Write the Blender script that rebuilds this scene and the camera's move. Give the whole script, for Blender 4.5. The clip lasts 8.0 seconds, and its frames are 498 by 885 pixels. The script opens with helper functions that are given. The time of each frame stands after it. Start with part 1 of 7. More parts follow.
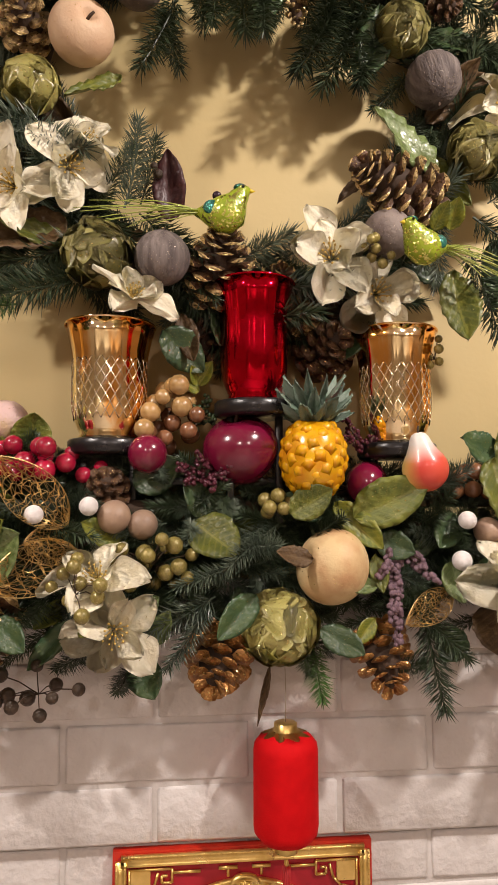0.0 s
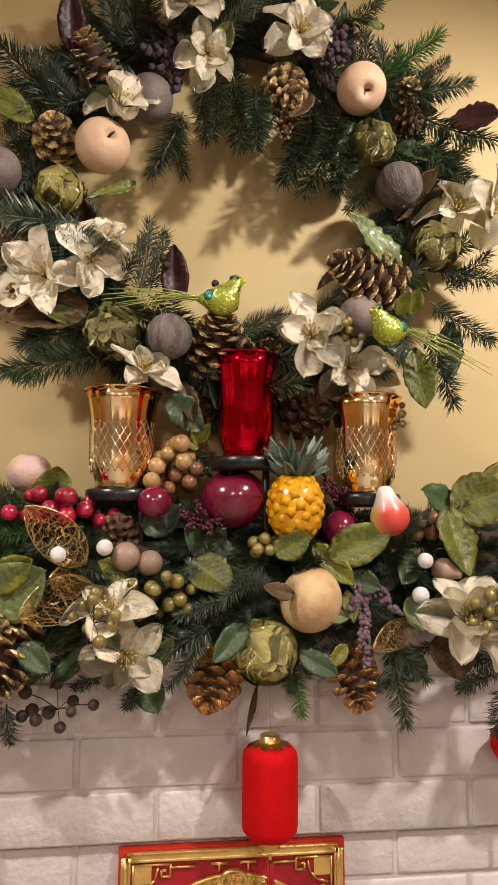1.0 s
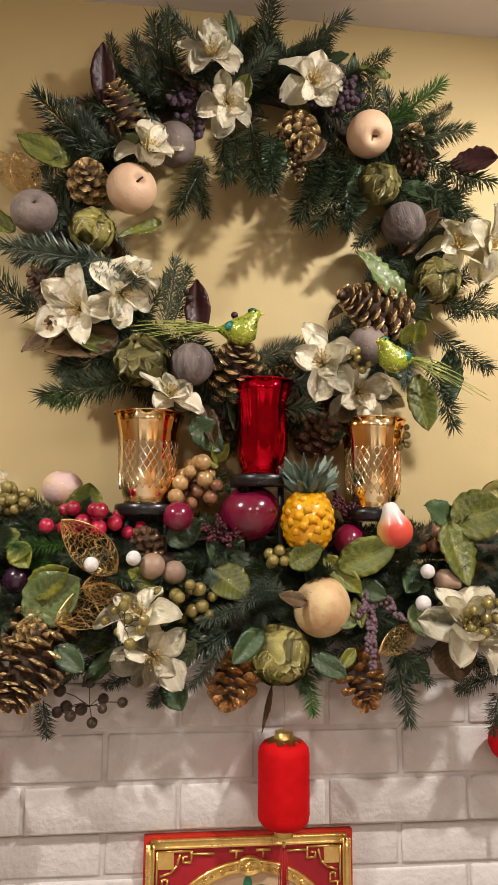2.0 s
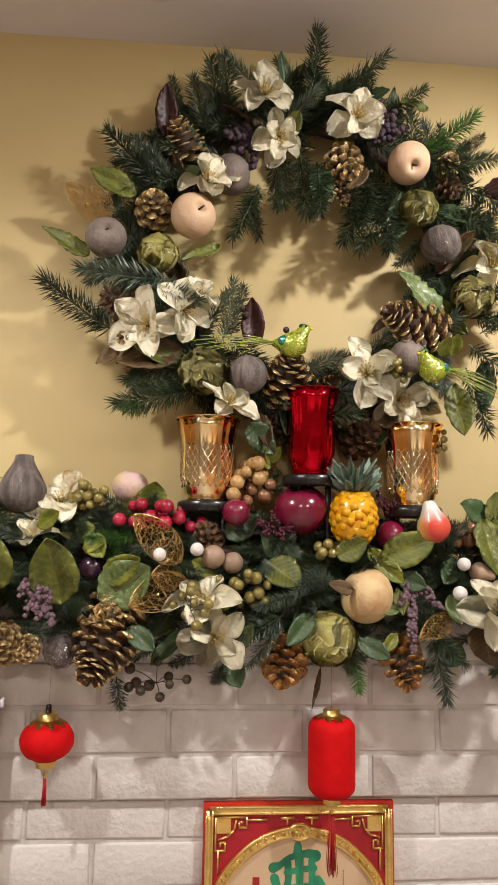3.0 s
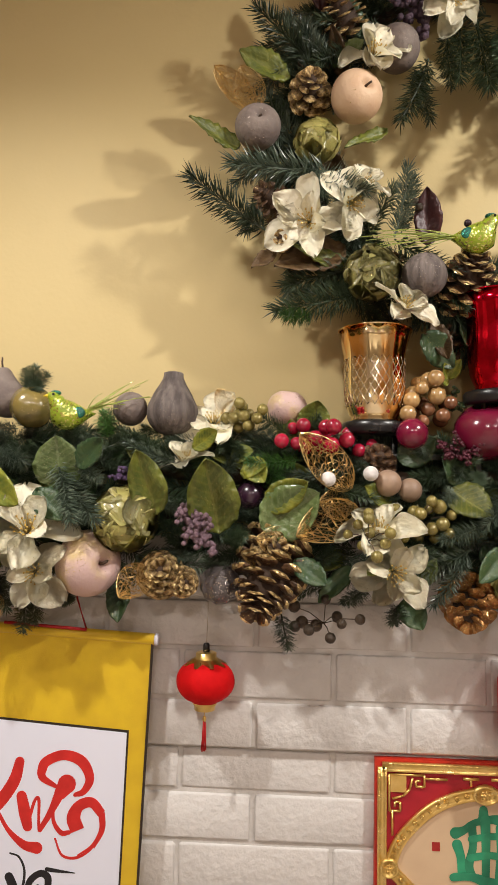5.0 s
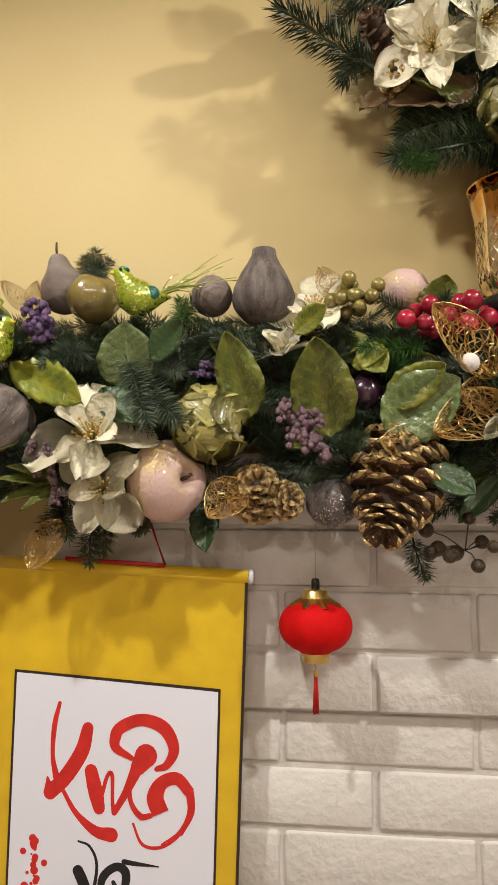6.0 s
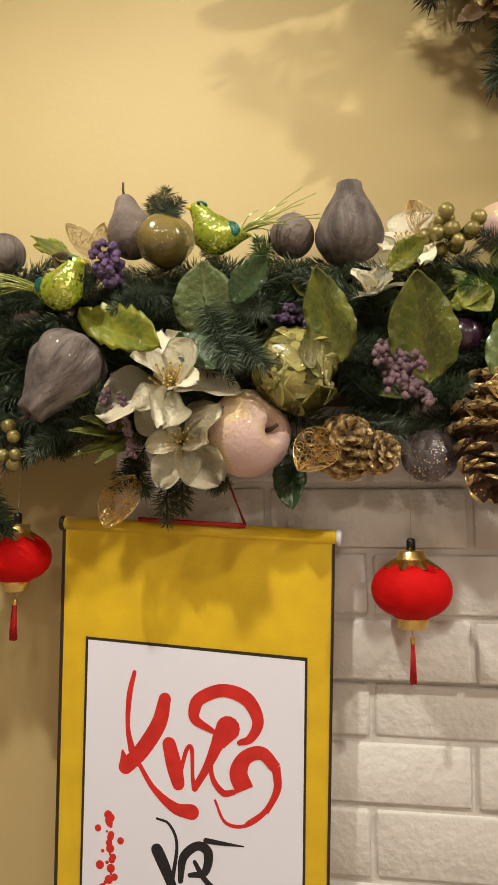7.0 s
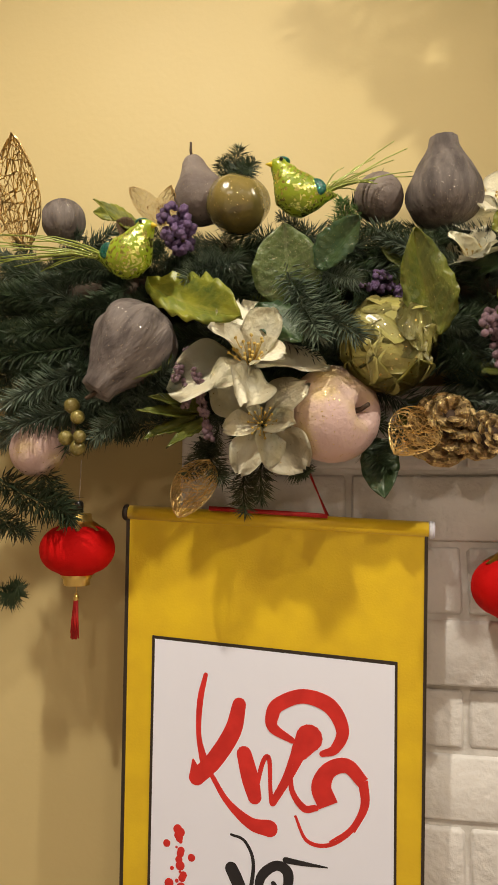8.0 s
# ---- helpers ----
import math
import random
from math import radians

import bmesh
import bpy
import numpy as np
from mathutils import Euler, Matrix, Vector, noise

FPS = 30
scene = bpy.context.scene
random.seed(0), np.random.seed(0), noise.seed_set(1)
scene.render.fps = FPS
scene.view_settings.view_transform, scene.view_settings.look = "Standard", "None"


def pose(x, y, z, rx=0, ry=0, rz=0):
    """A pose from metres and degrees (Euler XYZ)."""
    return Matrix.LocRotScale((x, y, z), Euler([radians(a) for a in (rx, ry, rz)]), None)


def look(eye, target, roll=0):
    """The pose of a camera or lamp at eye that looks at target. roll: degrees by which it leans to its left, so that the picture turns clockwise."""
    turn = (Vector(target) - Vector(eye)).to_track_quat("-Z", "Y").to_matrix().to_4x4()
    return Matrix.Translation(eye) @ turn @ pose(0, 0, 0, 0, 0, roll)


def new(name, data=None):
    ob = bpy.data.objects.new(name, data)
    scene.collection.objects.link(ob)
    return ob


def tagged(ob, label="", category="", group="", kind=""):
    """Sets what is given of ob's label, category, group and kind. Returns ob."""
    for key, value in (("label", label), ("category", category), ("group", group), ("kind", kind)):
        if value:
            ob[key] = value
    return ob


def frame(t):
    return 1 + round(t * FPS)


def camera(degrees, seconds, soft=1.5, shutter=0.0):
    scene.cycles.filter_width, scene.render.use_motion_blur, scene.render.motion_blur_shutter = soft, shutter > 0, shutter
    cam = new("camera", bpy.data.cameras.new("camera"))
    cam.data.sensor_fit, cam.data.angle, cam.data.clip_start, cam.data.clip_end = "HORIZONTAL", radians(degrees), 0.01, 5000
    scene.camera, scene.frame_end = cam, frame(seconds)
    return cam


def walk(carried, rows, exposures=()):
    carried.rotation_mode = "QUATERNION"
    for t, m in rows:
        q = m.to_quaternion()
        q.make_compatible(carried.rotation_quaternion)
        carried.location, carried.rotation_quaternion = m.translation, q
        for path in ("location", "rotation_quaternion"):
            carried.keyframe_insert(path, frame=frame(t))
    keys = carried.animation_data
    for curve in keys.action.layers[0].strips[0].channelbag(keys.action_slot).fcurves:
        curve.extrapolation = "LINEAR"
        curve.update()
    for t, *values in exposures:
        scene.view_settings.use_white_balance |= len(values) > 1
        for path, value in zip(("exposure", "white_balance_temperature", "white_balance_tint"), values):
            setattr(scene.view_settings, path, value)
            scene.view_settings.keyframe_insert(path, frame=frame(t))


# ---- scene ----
# ---- camera ----
cam = camera(40.0, 8.0, soft=1.5)
PATH = [
    (0.0, -0.0215, 0.1210, 1.5644, -5.814, 5.178, 0.109),
    (0.5, -0.0209, 0.1047, 1.5794, -6.160, 6.105, -0.082),
    (1.0, -0.0388, -0.0070, 1.5846, -6.780, 7.233, -0.261),
    (2.3, -0.0727, -0.1305, 1.5918, -5.912, 8.122, -0.668),
    (2.5, -0.0852, -0.1687, 1.5811, -5.670, 8.350, -0.756),
    (3.0, -0.1124, -0.1667, 1.5745, -4.343, 8.261, -0.961),
    (3.5, -0.1388, -0.1880, 1.5672, -2.878, 7.896, -1.188),
    (4.0, -0.1599, -0.1950, 1.5592, -1.053, 7.169, -1.437),
    (4.5, -0.1792, -0.2217, 1.5421, 0.719, 6.202, -1.604),
    (4.7, -0.1930, -0.1494, 1.5404, 1.698, 5.447, -1.653),
    (5.8, -0.2911, 0.0902, 1.4048, 4.851, 7.293, -0.268),
    (6.0, -0.3034, 0.1384, 1.4032, 6.058, 6.469, -0.394),
    (6.5, -0.3368, 0.1678, 1.3834, 7.455, 5.780, -0.238),
    (7.0, -0.3708, 0.1879, 1.3705, 8.005, 5.617, -0.222),
    (7.5, -0.4014, 0.2207, 1.3706, 9.362, 5.248, -0.423),
    (8.0, -0.4333, 0.2395, 1.3655, 9.845, 5.096, -0.512),
]
EXPOSURES = [(0.0, -0.05, 6800, 17), (1.0, -0.12, 6750, 17), (2.5, -0.05, 6450, 10), (4.7, 0.0, 6450, 9), (6.0, -0.04, 6600, 5), (8.0, -0.10, 7150, 4)]


def eye(x, y, z, yaw, pitch, roll):
    """The camera's pose from its place, heading, upward tilt and lean in degrees."""
    a, b = radians(yaw), radians(pitch)
    ahead = Vector((-math.sin(a) * math.cos(b), math.cos(a) * math.cos(b), math.sin(b)))
    return look((x, y, z), Vector((x, y, z)) + ahead, -roll)


walk(cam, [(row[0], eye(*row[1:])) for row in PATH], EXPOSURES)

# ---- light: two ceiling downlights over the mantel, four unseen fill spots added ----
CEILING = 2.434
WALL_Y, BRICK_Y, CORBEL_Y = 0.927, 0.906, 0.896
world = bpy.data.worlds.new("world")
world.use_nodes = True
world.node_tree.nodes["Background"].inputs[0].default_value = (1.0, 0.85, 0.7, 1)
world.node_tree.nodes["Background"].inputs[1].default_value = 0.02
scene.world = world


def spot(name, at, aim, watts, colour, degrees, blend, radius):
    data = bpy.data.lights.new(name, "SPOT")
    data.energy, data.color, data.spot_size, data.spot_blend, data.shadow_soft_size = watts, colour, radians(degrees), blend, radius
    ob = new(name, data)
    ob.matrix_world = look(at, aim)
    return ob


KEY, ROOM = (1.0, 0.945, 0.875), (1.0, 0.88, 0.80)
spot("unseen_spot", (-0.80, 0.17, CEILING - 0.03), (-0.50, 0.42, 0.4), 47.0, KEY, 132, 0.74, 0.028)
spot("unseen_spot", (0.70, 0.10, CEILING - 0.03), (0.28, 0.62, 1.1), 56.0, KEY, 142, 0.6, 0.028)
# added fill without a known source: front pair lights the wall, back pair bounces
spot("unseen_spot", (-0.30, -1.3, CEILING - 0.03), (-0.2, -0.8, 0.0), 23.0, ROOM, 165, 0.4, 0.06)
spot("unseen_spot", (0.75, -1.3, CEILING - 0.03), (0.6, -0.8, 0.0), 23.0, ROOM, 165, 0.4, 0.06)
spot("unseen_spot", (-0.9, -2.7, CEILING - 0.03), (-0.9, -2.8, 0.0), 115.0, ROOM, 110, 0.5, 0.06)
spot("unseen_spot", (1.3, -2.7, CEILING - 0.03), (1.3, -2.8, 0.0), 115.0, ROOM, 110, 0.5, 0.06)


# ---- materials ----
def nodes_of(m):
    m.use_nodes = True
    nt = m.node_tree
    return nt, nt.nodes["Principled BSDF"]


def link(nt, a, b):
    nt.links.new(a, b)


def mat(name, colour, rough=0.6, metal=0.0, second=None, scale=40.0, mix=(0.35, 0.65), vary=0.12, bump=0.2, bump_scale=220.0,
        glitter=0.0, glitter_colour=(0.9, 0.72, 0.3), coat=0.0, through_light=0.0, sheen=0.0, stretch=(1, 1, 1), spec=0.5, speck=900.0, relief=0.002):
    """A procedural surface: two colours mixed by noise, fine relief, a random shade for each object, and glitter flakes."""
    m = bpy.data.materials.new(name)
    nt, b = nodes_of(m)
    N = nt.nodes.new
    tc = N("ShaderNodeTexCoord")
    mp = N("ShaderNodeMapping")
    mp.inputs["Scale"].default_value = stretch
    link(nt, tc.outputs["Object"], mp.inputs["Vector"])
    n1 = N("ShaderNodeTexNoise")
    n1.inputs["Scale"].default_value, n1.inputs["Detail"].default_value = scale, 6
    link(nt, mp.outputs[0], n1.inputs["Vector"])
    ramp = N("ShaderNodeMapRange")
    ramp.inputs[1].default_value, ramp.inputs[2].default_value = mix
    link(nt, n1.outputs["Fac"], ramp.inputs[0])
    mixc = N("ShaderNodeMix")
    mixc.data_type = "RGBA"
    mixc.inputs["A"].default_value = (*colour, 1)
    mixc.inputs["B"].default_value = (*(second or [c * 0.7 for c in colour]), 1)
    link(nt, ramp.outputs[0], mixc.inputs["Factor"])
    oi = N("ShaderNodeObjectInfo")
    mr = N("ShaderNodeMapRange")
    mr.inputs[3].default_value, mr.inputs[4].default_value = 1 - vary, 1 + vary
    link(nt, oi.outputs["Random"], mr.inputs[0])
    hsv = N("ShaderNodeHueSaturation")
    link(nt, mr.outputs[0], hsv.inputs["Value"])
    link(nt, mixc.outputs["Result"], hsv.inputs["Color"])
    colour_out = hsv.outputs[0]
    n2 = N("ShaderNodeTexNoise")
    n2.inputs["Scale"].default_value, n2.inputs["Detail"].default_value = bump_scale, 4
    link(nt, mp.outputs[0], n2.inputs["Vector"])
    bp = N("ShaderNodeBump")
    bp.inputs["Strength"].default_value, bp.inputs["Distance"].default_value = bump, relief
    link(nt, n2.outputs["Fac"], bp.inputs["Height"])
    link(nt, bp.outputs[0], b.inputs["Normal"])
    rr = N("ShaderNodeMapRange")
    rr.inputs[3].default_value, rr.inputs[4].default_value = max(rough - 0.1, 0.02), min(rough + 0.1, 1)
    link(nt, n1.outputs["Fac"], rr.inputs[0])
    rough_out = rr.outputs[0]
    b.inputs["Metallic"].default_value = metal
    if glitter > 0:
        v = N("ShaderNodeTexVoronoi")
        v.inputs["Scale"].default_value = speck
        link(nt, tc.outputs["Object"], v.inputs["Vector"])
        sep = N("ShaderNodeSeparateColor")
        link(nt, v.outputs["Color"], sep.inputs[0])
        big = N("ShaderNodeTexNoise")
        big.inputs["Scale"].default_value = 45.0
        link(nt, tc.outputs["Object"], big.inputs["Vector"])
        cut = N("ShaderNodeMath")
        cut.operation = "MULTIPLY"
        link(nt, big.outputs["Fac"], cut.inputs[0])
        cut.inputs[1].default_value = 2 * glitter
        gt = N("ShaderNodeMath")
        gt.operation = "LESS_THAN"
        link(nt, sep.outputs[0], gt.inputs[0])
        link(nt, cut.outputs[0], gt.inputs[1])
        gm = N("ShaderNodeMix")
        gm.data_type = "RGBA"
        gm.inputs["B"].default_value = (*glitter_colour, 1)
        link(nt, gt.outputs[0], gm.inputs["Factor"])
        link(nt, colour_out, gm.inputs["A"])
        colour_out = gm.outputs["Result"]
        mm = N("ShaderNodeMath")
        mm.operation = "MAXIMUM"
        link(nt, gt.outputs[0], mm.inputs[0])
        mm.inputs[1].default_value = metal
        link(nt, mm.outputs[0], b.inputs["Metallic"])
        rm = N("ShaderNodeMix")
        link(nt, gt.outputs[0], rm.inputs["Factor"])
        link(nt, rough_out, rm.inputs["A"])
        rm.inputs["B"].default_value = 0.25
        rough_out = rm.outputs["Result"]
        # each flake lies at its own tilt
        ns = N("ShaderNodeVectorMath")
        ns.operation = "SUBTRACT"
        link(nt, v.outputs["Color"], ns.inputs[0])
        ns.inputs[1].default_value = (0.5, 0.5, 0.5)
        sc = N("ShaderNodeVectorMath")
        sc.operation = "SCALE"
        link(nt, ns.outputs[0], sc.inputs[0])
        half = N("ShaderNodeMath")
        half.operation = "MULTIPLY"
        link(nt, gt.outputs[0], half.inputs[0])
        half.inputs[1].default_value = 0.4
        link(nt, half.outputs[0], sc.inputs["Scale"])
        ad = N("ShaderNodeVectorMath")
        link(nt, bp.outputs[0], ad.inputs[0])
        link(nt, sc.outputs[0], ad.inputs[1])
        nm = N("ShaderNodeVectorMath")
        nm.operation = "NORMALIZE"
        link(nt, ad.outputs[0], nm.inputs[0])
        link(nt, nm.outputs[0], b.inputs["Normal"])
    link(nt, rough_out, b.inputs["Roughness"])
    link(nt, colour_out, b.inputs["Base Color"])
    b.inputs["Coat Weight"].default_value = coat
    b.inputs["Coat Roughness"].default_value = 0.15
    b.inputs["Sheen Weight"].default_value = sheen
    b.inputs["Specular IOR Level"].default_value = spec
    if through_light > 0:
        tr = N("ShaderNodeBsdfTranslucent")
        link(nt, colour_out, tr.inputs["Color"])
        ms = N("ShaderNodeMixShader")
        ms.inputs[0].default_value = through_light
        out = nt.nodes["Material Output"]
        link(nt, b.outputs[0], ms.inputs[1])
        link(nt, tr.outputs[0], ms.inputs[2])
        link(nt, ms.outputs[0], out.inputs["Surface"])
    return m


M = {}
M["wall"] = mat("ochre wall paint", (0.60, 0.475, 0.235), 0.55, second=(0.575, 0.45, 0.22), scale=3.0, bump=0.10, bump_scale=160, vary=0, spec=0.3)
M["ceiling"] = mat("white ceiling paint", (0.86, 0.82, 0.85), 0.8, second=(0.83, 0.79, 0.82), scale=4.0, bump=0.12, bump_scale=130, vary=0, spec=0.2)
M["brick"] = mat("white painted brick", (0.74, 0.71, 0.69), 0.42, second=(0.69, 0.66, 0.64), scale=30.0, bump=0.8, bump_scale=95, vary=0.03, spec=0.4, relief=0.003)
M["mortar"] = mat("white painted mortar", (0.70, 0.67, 0.65), 0.5, second=(0.58, 0.55, 0.52), scale=20.0, bump=0.8, bump_scale=110, vary=0, spec=0.3, relief=0.002)
M["mantel"] = mat("dark stained wood", (0.055, 0.022, 0.012), 0.35, second=(0.03, 0.012, 0.008), scale=12.0, stretch=(0.4, 5, 5), bump=0.15, vary=0)
# floor colour is invented, kept pale to bounce lamp light onto the ceiling
M["floor"] = mat("unseen pale floor", (0.60, 0.54, 0.50), 0.9, second=(0.54, 0.48, 0.44), scale=60.0, bump=0.5, bump_scale=300, vary=0)
M["room"] = mat("cream room paint", (0.70, 0.62, 0.50), 0.7, second=(0.67, 0.59, 0.47), scale=3.0, bump=0.1, vary=0, spec=0.3)


# ---- mesh helpers ----
def mesh_from(name, bm, material, smooth=True):
    me = bpy.data.meshes.new(name)
    bm.normal_update()
    bm.to_mesh(me)
    bm.free()
    me.materials.append(material)
    if smooth:
        me.polygons.foreach_set("use_smooth", [True] * len(me.polygons))
    return me


def part(name, bm, material, parent=None, label="", m=None, smooth=True):
    """One mesh object, under a thing or a part."""
    ob = new(name, mesh_from(name, bm, material, smooth))
    return attach(ob, parent, m, label)


def attach(ob, parent=None, m=None, label=""):
    if parent is not None:
        ob.parent = parent
    if m is not None:
        ob.matrix_basis = m
    if label:
        ob["label"] = label
    return ob


def piece(name, me, parent, m, label=""):
    """One object on a shared mesh."""
    return attach(new(name, me), parent, m, label)


def thing(name, at, label, category, group="", kind="", m=None):
    ob = new(name)
    ob.empty_display_size = 0.02
    ob.matrix_basis = m if m is not None else Matrix.Translation(at)
    return tagged(ob, label, category, group, kind)


def box_bm(lo, hi, bevel=0.0, segments=2):
    bm = bmesh.new()
    bmesh.ops.create_cube(bm, size=1)
    c = [(a + b) / 2 for a, b in zip(lo, hi)]
    s = [b - a for a, b in zip(lo, hi)]
    for v in bm.verts:
        v.co = Vector((c[i] + v.co[i] * s[i] for i in range(3)))
    if bevel:
        bmesh.ops.bevel(bm, geom=bm.edges[:], offset=bevel, segments=segments, affect="EDGES", profile=0.5)
    return bm


def lathe(profile, steps=24, closed=False):
    """A turned form about z from (radius, height) pairs."""
    bm = bmesh.new()
    rings = []
    for r, z in profile:
        if r < 1e-6:
            rings.append([bm.verts.new((0, 0, z))])
        else:
            rings.append([bm.verts.new((r * math.cos(2 * math.pi * i / steps), r * math.sin(2 * math.pi * i / steps), z)) for i in range(steps)])
    for a, b in zip(rings, rings[1:]):
        for i in range(steps):
            j = (i + 1) % steps
            if len(a) == 1 and len(b) > 1:
                bm.faces.new((a[0], b[j], b[i]))
            elif len(b) == 1 and len(a) > 1:
                bm.faces.new((a[i], a[j], b[0]))
            elif len(a) > 1:
                bm.faces.new((a[i], a[j], b[j], b[i]))
    return bm


def tube_into(bm, points, radius, sides=5, taper=1.0):
    """A thin tube along points."""
    points = [Vector(p) for p in points]
    rings = []
    n = len(points)
    for i, p in enumerate(points):
        d = (points[min(i + 1, n - 1)] - points[max(i - 1, 0)]).normalized()
        a = d.orthogonal().normalized()
        b = d.cross(a)
        r = radius * (1 + (taper - 1) * i / max(n - 1, 1))
        rings.append([bm.verts.new(p + r * (math.cos(2 * math.pi * k / sides) * a + math.sin(2 * math.pi * k / sides) * b)) for k in range(sides)])
    for r0, r1 in zip(rings, rings[1:]):
        a0 = r0[0].co
        shift = min(range(sides), key=lambda k: (r1[k].co - a0).length_squared)
        for k in range(sides):
            j = (k + 1) % sides
            bm.faces.new((r0[k], r0[j], r1[(j + shift) % sides], r1[(k + shift) % sides]))
    bm.faces.new(rings[0][::-1])
    bm.faces.new(rings[-1])


def aim(at, direction, spin=0.0, scale=1.0):
    """A pose at a point whose own z runs along direction, turned about it by spin degrees."""
    q = Vector(direction).normalized().to_track_quat("Z", "Y")
    return Matrix.Translation(at) @ q.to_matrix().to_4x4() @ Matrix.Rotation(radians(spin), 4, "Z") @ Matrix.Scale(scale, 4)


# ---- structure ----
def slab(name, lo, hi, material, label, category, bevel=0.0):
    ob = part(name, box_bm(lo, hi, bevel), M[material], smooth=False)
    return tagged(ob, label, category, kind="structure")


slab("wall_north", (-3.0, WALL_Y, 0), (3.0, WALL_Y + 0.12, CEILING), "wall", "smooth ochre yellow painted wall above the mantel", "wall")
slab("wall_south", (-3.0, -3.6, 0), (3.0, -3.48, CEILING), "room", "plain cream painted wall behind the camera", "wall")
slab("wall_west", (-3.12, -3.6, 0), (-3.0, WALL_Y + 0.12, CEILING), "room", "plain cream painted side wall", "wall")
slab("wall_east", (3.0, -3.6, 0), (3.12, WALL_Y + 0.12, CEILING), "room", "plain cream painted side wall", "wall")
slab("ceiling", (-3.12, -3.6, CEILING), (3.12, WALL_Y + 0.12, CEILING + 0.1), "ceiling", "plain matt white painted ceiling", "ceiling")
slab("floor", (-3.12, -3.6, -0.1), (3.12, WALL_Y + 0.12, 0), "floor", "plain unseen pale floor of the room", "floor")
SHELF_TOP = 1.545

# ---- mantel shelf ----
shelf = tagged(part("mantel_shelf", box_bm((-0.655, 0.860, SHELF_TOP - 0.045), (1.12, WALL_Y - 0.001, SHELF_TOP), 0.004), M["mantel"]),
               "dark stained wooden mantel shelf above painted bricks", "shelf", kind="structure")

# ---- materials of the decorations ----
GOLD = (0.83, 0.62, 0.24)
M["needle"] = mat("dark green pine needles", (0.022, 0.038, 0.018), 0.42, second=(0.050, 0.072, 0.036), scale=60, vary=0.35, bump=0, spec=0.4)
M["needle_blue"] = mat("blue green pine needles", (0.040, 0.062, 0.042), 0.33, second=(0.125, 0.155, 0.11), scale=60, vary=0.3, bump=0, spec=0.4)
M["needle_fresh"] = mat("fresh green pine needles", (0.08, 0.20, 0.035), 0.5, second=(0.05, 0.12, 0.03), scale=60, vary=0.25, bump=0, spec=0.4)
M["twig"] = mat("brown twig bark", (0.07, 0.042, 0.025), 0.8, scale=80, bump=0.4)
M["leaf"] = mat("olive green fabric leaf", (0.17, 0.185, 0.030), 0.36, second=(0.075, 0.10, 0.02), scale=3.2, vary=0.3, bump=0.25, bump_scale=16, glitter=0.006, through_light=0.15, relief=0.008, speck=130)
M["leaf_dark"] = mat("dark green fabric leaf", (0.035, 0.075, 0.035), 0.35, second=(0.055, 0.09, 0.03), scale=3.2, vary=0.3, bump=0.2, glitter=0.006, through_light=0.1, bump_scale=16, relief=0.008, speck=130)
M["leaf_pale"] = mat("pale green frosted leaf", (0.20, 0.27, 0.10), 0.28, second=(0.10, 0.15, 0.04), scale=3.2, vary=0.2, bump=0.3, bump_scale=16, glitter=0.016, glitter_colour=(0.85, 0.85, 0.6), through_light=0.2, coat=0.6, relief=0.008, speck=130)
M["leaf_wine"] = mat("wine red leaf", (0.060, 0.016, 0.017), 0.38, second=(0.038, 0.012, 0.013), scale=3.2, vary=0.2, bump=0.15, through_light=0.1, bump_scale=16, relief=0.008, speck=130)
M["leaf_lime"] = mat("yellow green leaf", (0.30, 0.30, 0.035), 0.36, second=(0.10, 0.14, 0.025), scale=3.2, vary=0.2, bump=0.2, glitter=0.006, through_light=0.2, bump_scale=16, relief=0.008, speck=130)
M["leaf_brown"] = mat("brown dry leaf", (0.13, 0.075, 0.03), 0.5, second=(0.08, 0.045, 0.02), scale=3.2, vary=0.25, bump=0.3, through_light=0.15, bump_scale=16, relief=0.008, speck=130)
M["gold_wire"] = mat("gold lattice", (0.76, 0.56, 0.26), 0.30, 0.85, second=(0.52, 0.36, 0.15), scale=3, vary=0.1, bump=0.2, bump_scale=20, relief=0.02)
M["petal"] = mat("cream silk petal", (0.90, 0.87, 0.74), 0.5, second=(0.86, 0.80, 0.62), scale=2.5, vary=0.08, bump=0.35, bump_scale=5, glitter=0.002, through_light=0.20, relief=0.012, speck=60)
M["stamen"] = mat("yellow stamens", (0.62, 0.42, 0.10), 0.6, scale=90, bump=0.3, glitter=0.06)
M["cone"] = mat("brown pinecone scale", (0.13, 0.062, 0.028), 0.5, second=(0.065, 0.032, 0.015), scale=2.2, vary=0.3, bump=0.4, glitter=0.03, bump_scale=7, relief=0.02, speck=14)
M["cone_gold"] = mat("gilded pinecone scale", (0.80, 0.60, 0.30), 0.30, 0.45, second=(0.50, 0.32, 0.12), scale=2.2, vary=0.3, bump=0.4, glitter=0.14, bump_scale=7, relief=0.02, speck=14)
M["cone_tip"] = mat("gold tipped pinecone scale", (0.52, 0.37, 0.18), 0.40, 0.5, second=(0.20, 0.11, 0.05), scale=2.2, vary=0.3, bump=0.4, glitter=0.07, bump_scale=7, relief=0.02, speck=14)
M["cone_copper"] = mat("copper pinecone scale", (0.50, 0.24, 0.07), 0.34, 0.45, second=(0.30, 0.13, 0.04), scale=2.2, vary=0.3, bump=0.4, glitter=0.08, bump_scale=7, relief=0.02, speck=14)
M["cone_core"] = mat("dark pinecone core", (0.05, 0.026, 0.013), 0.8, scale=60, bump=0.5)
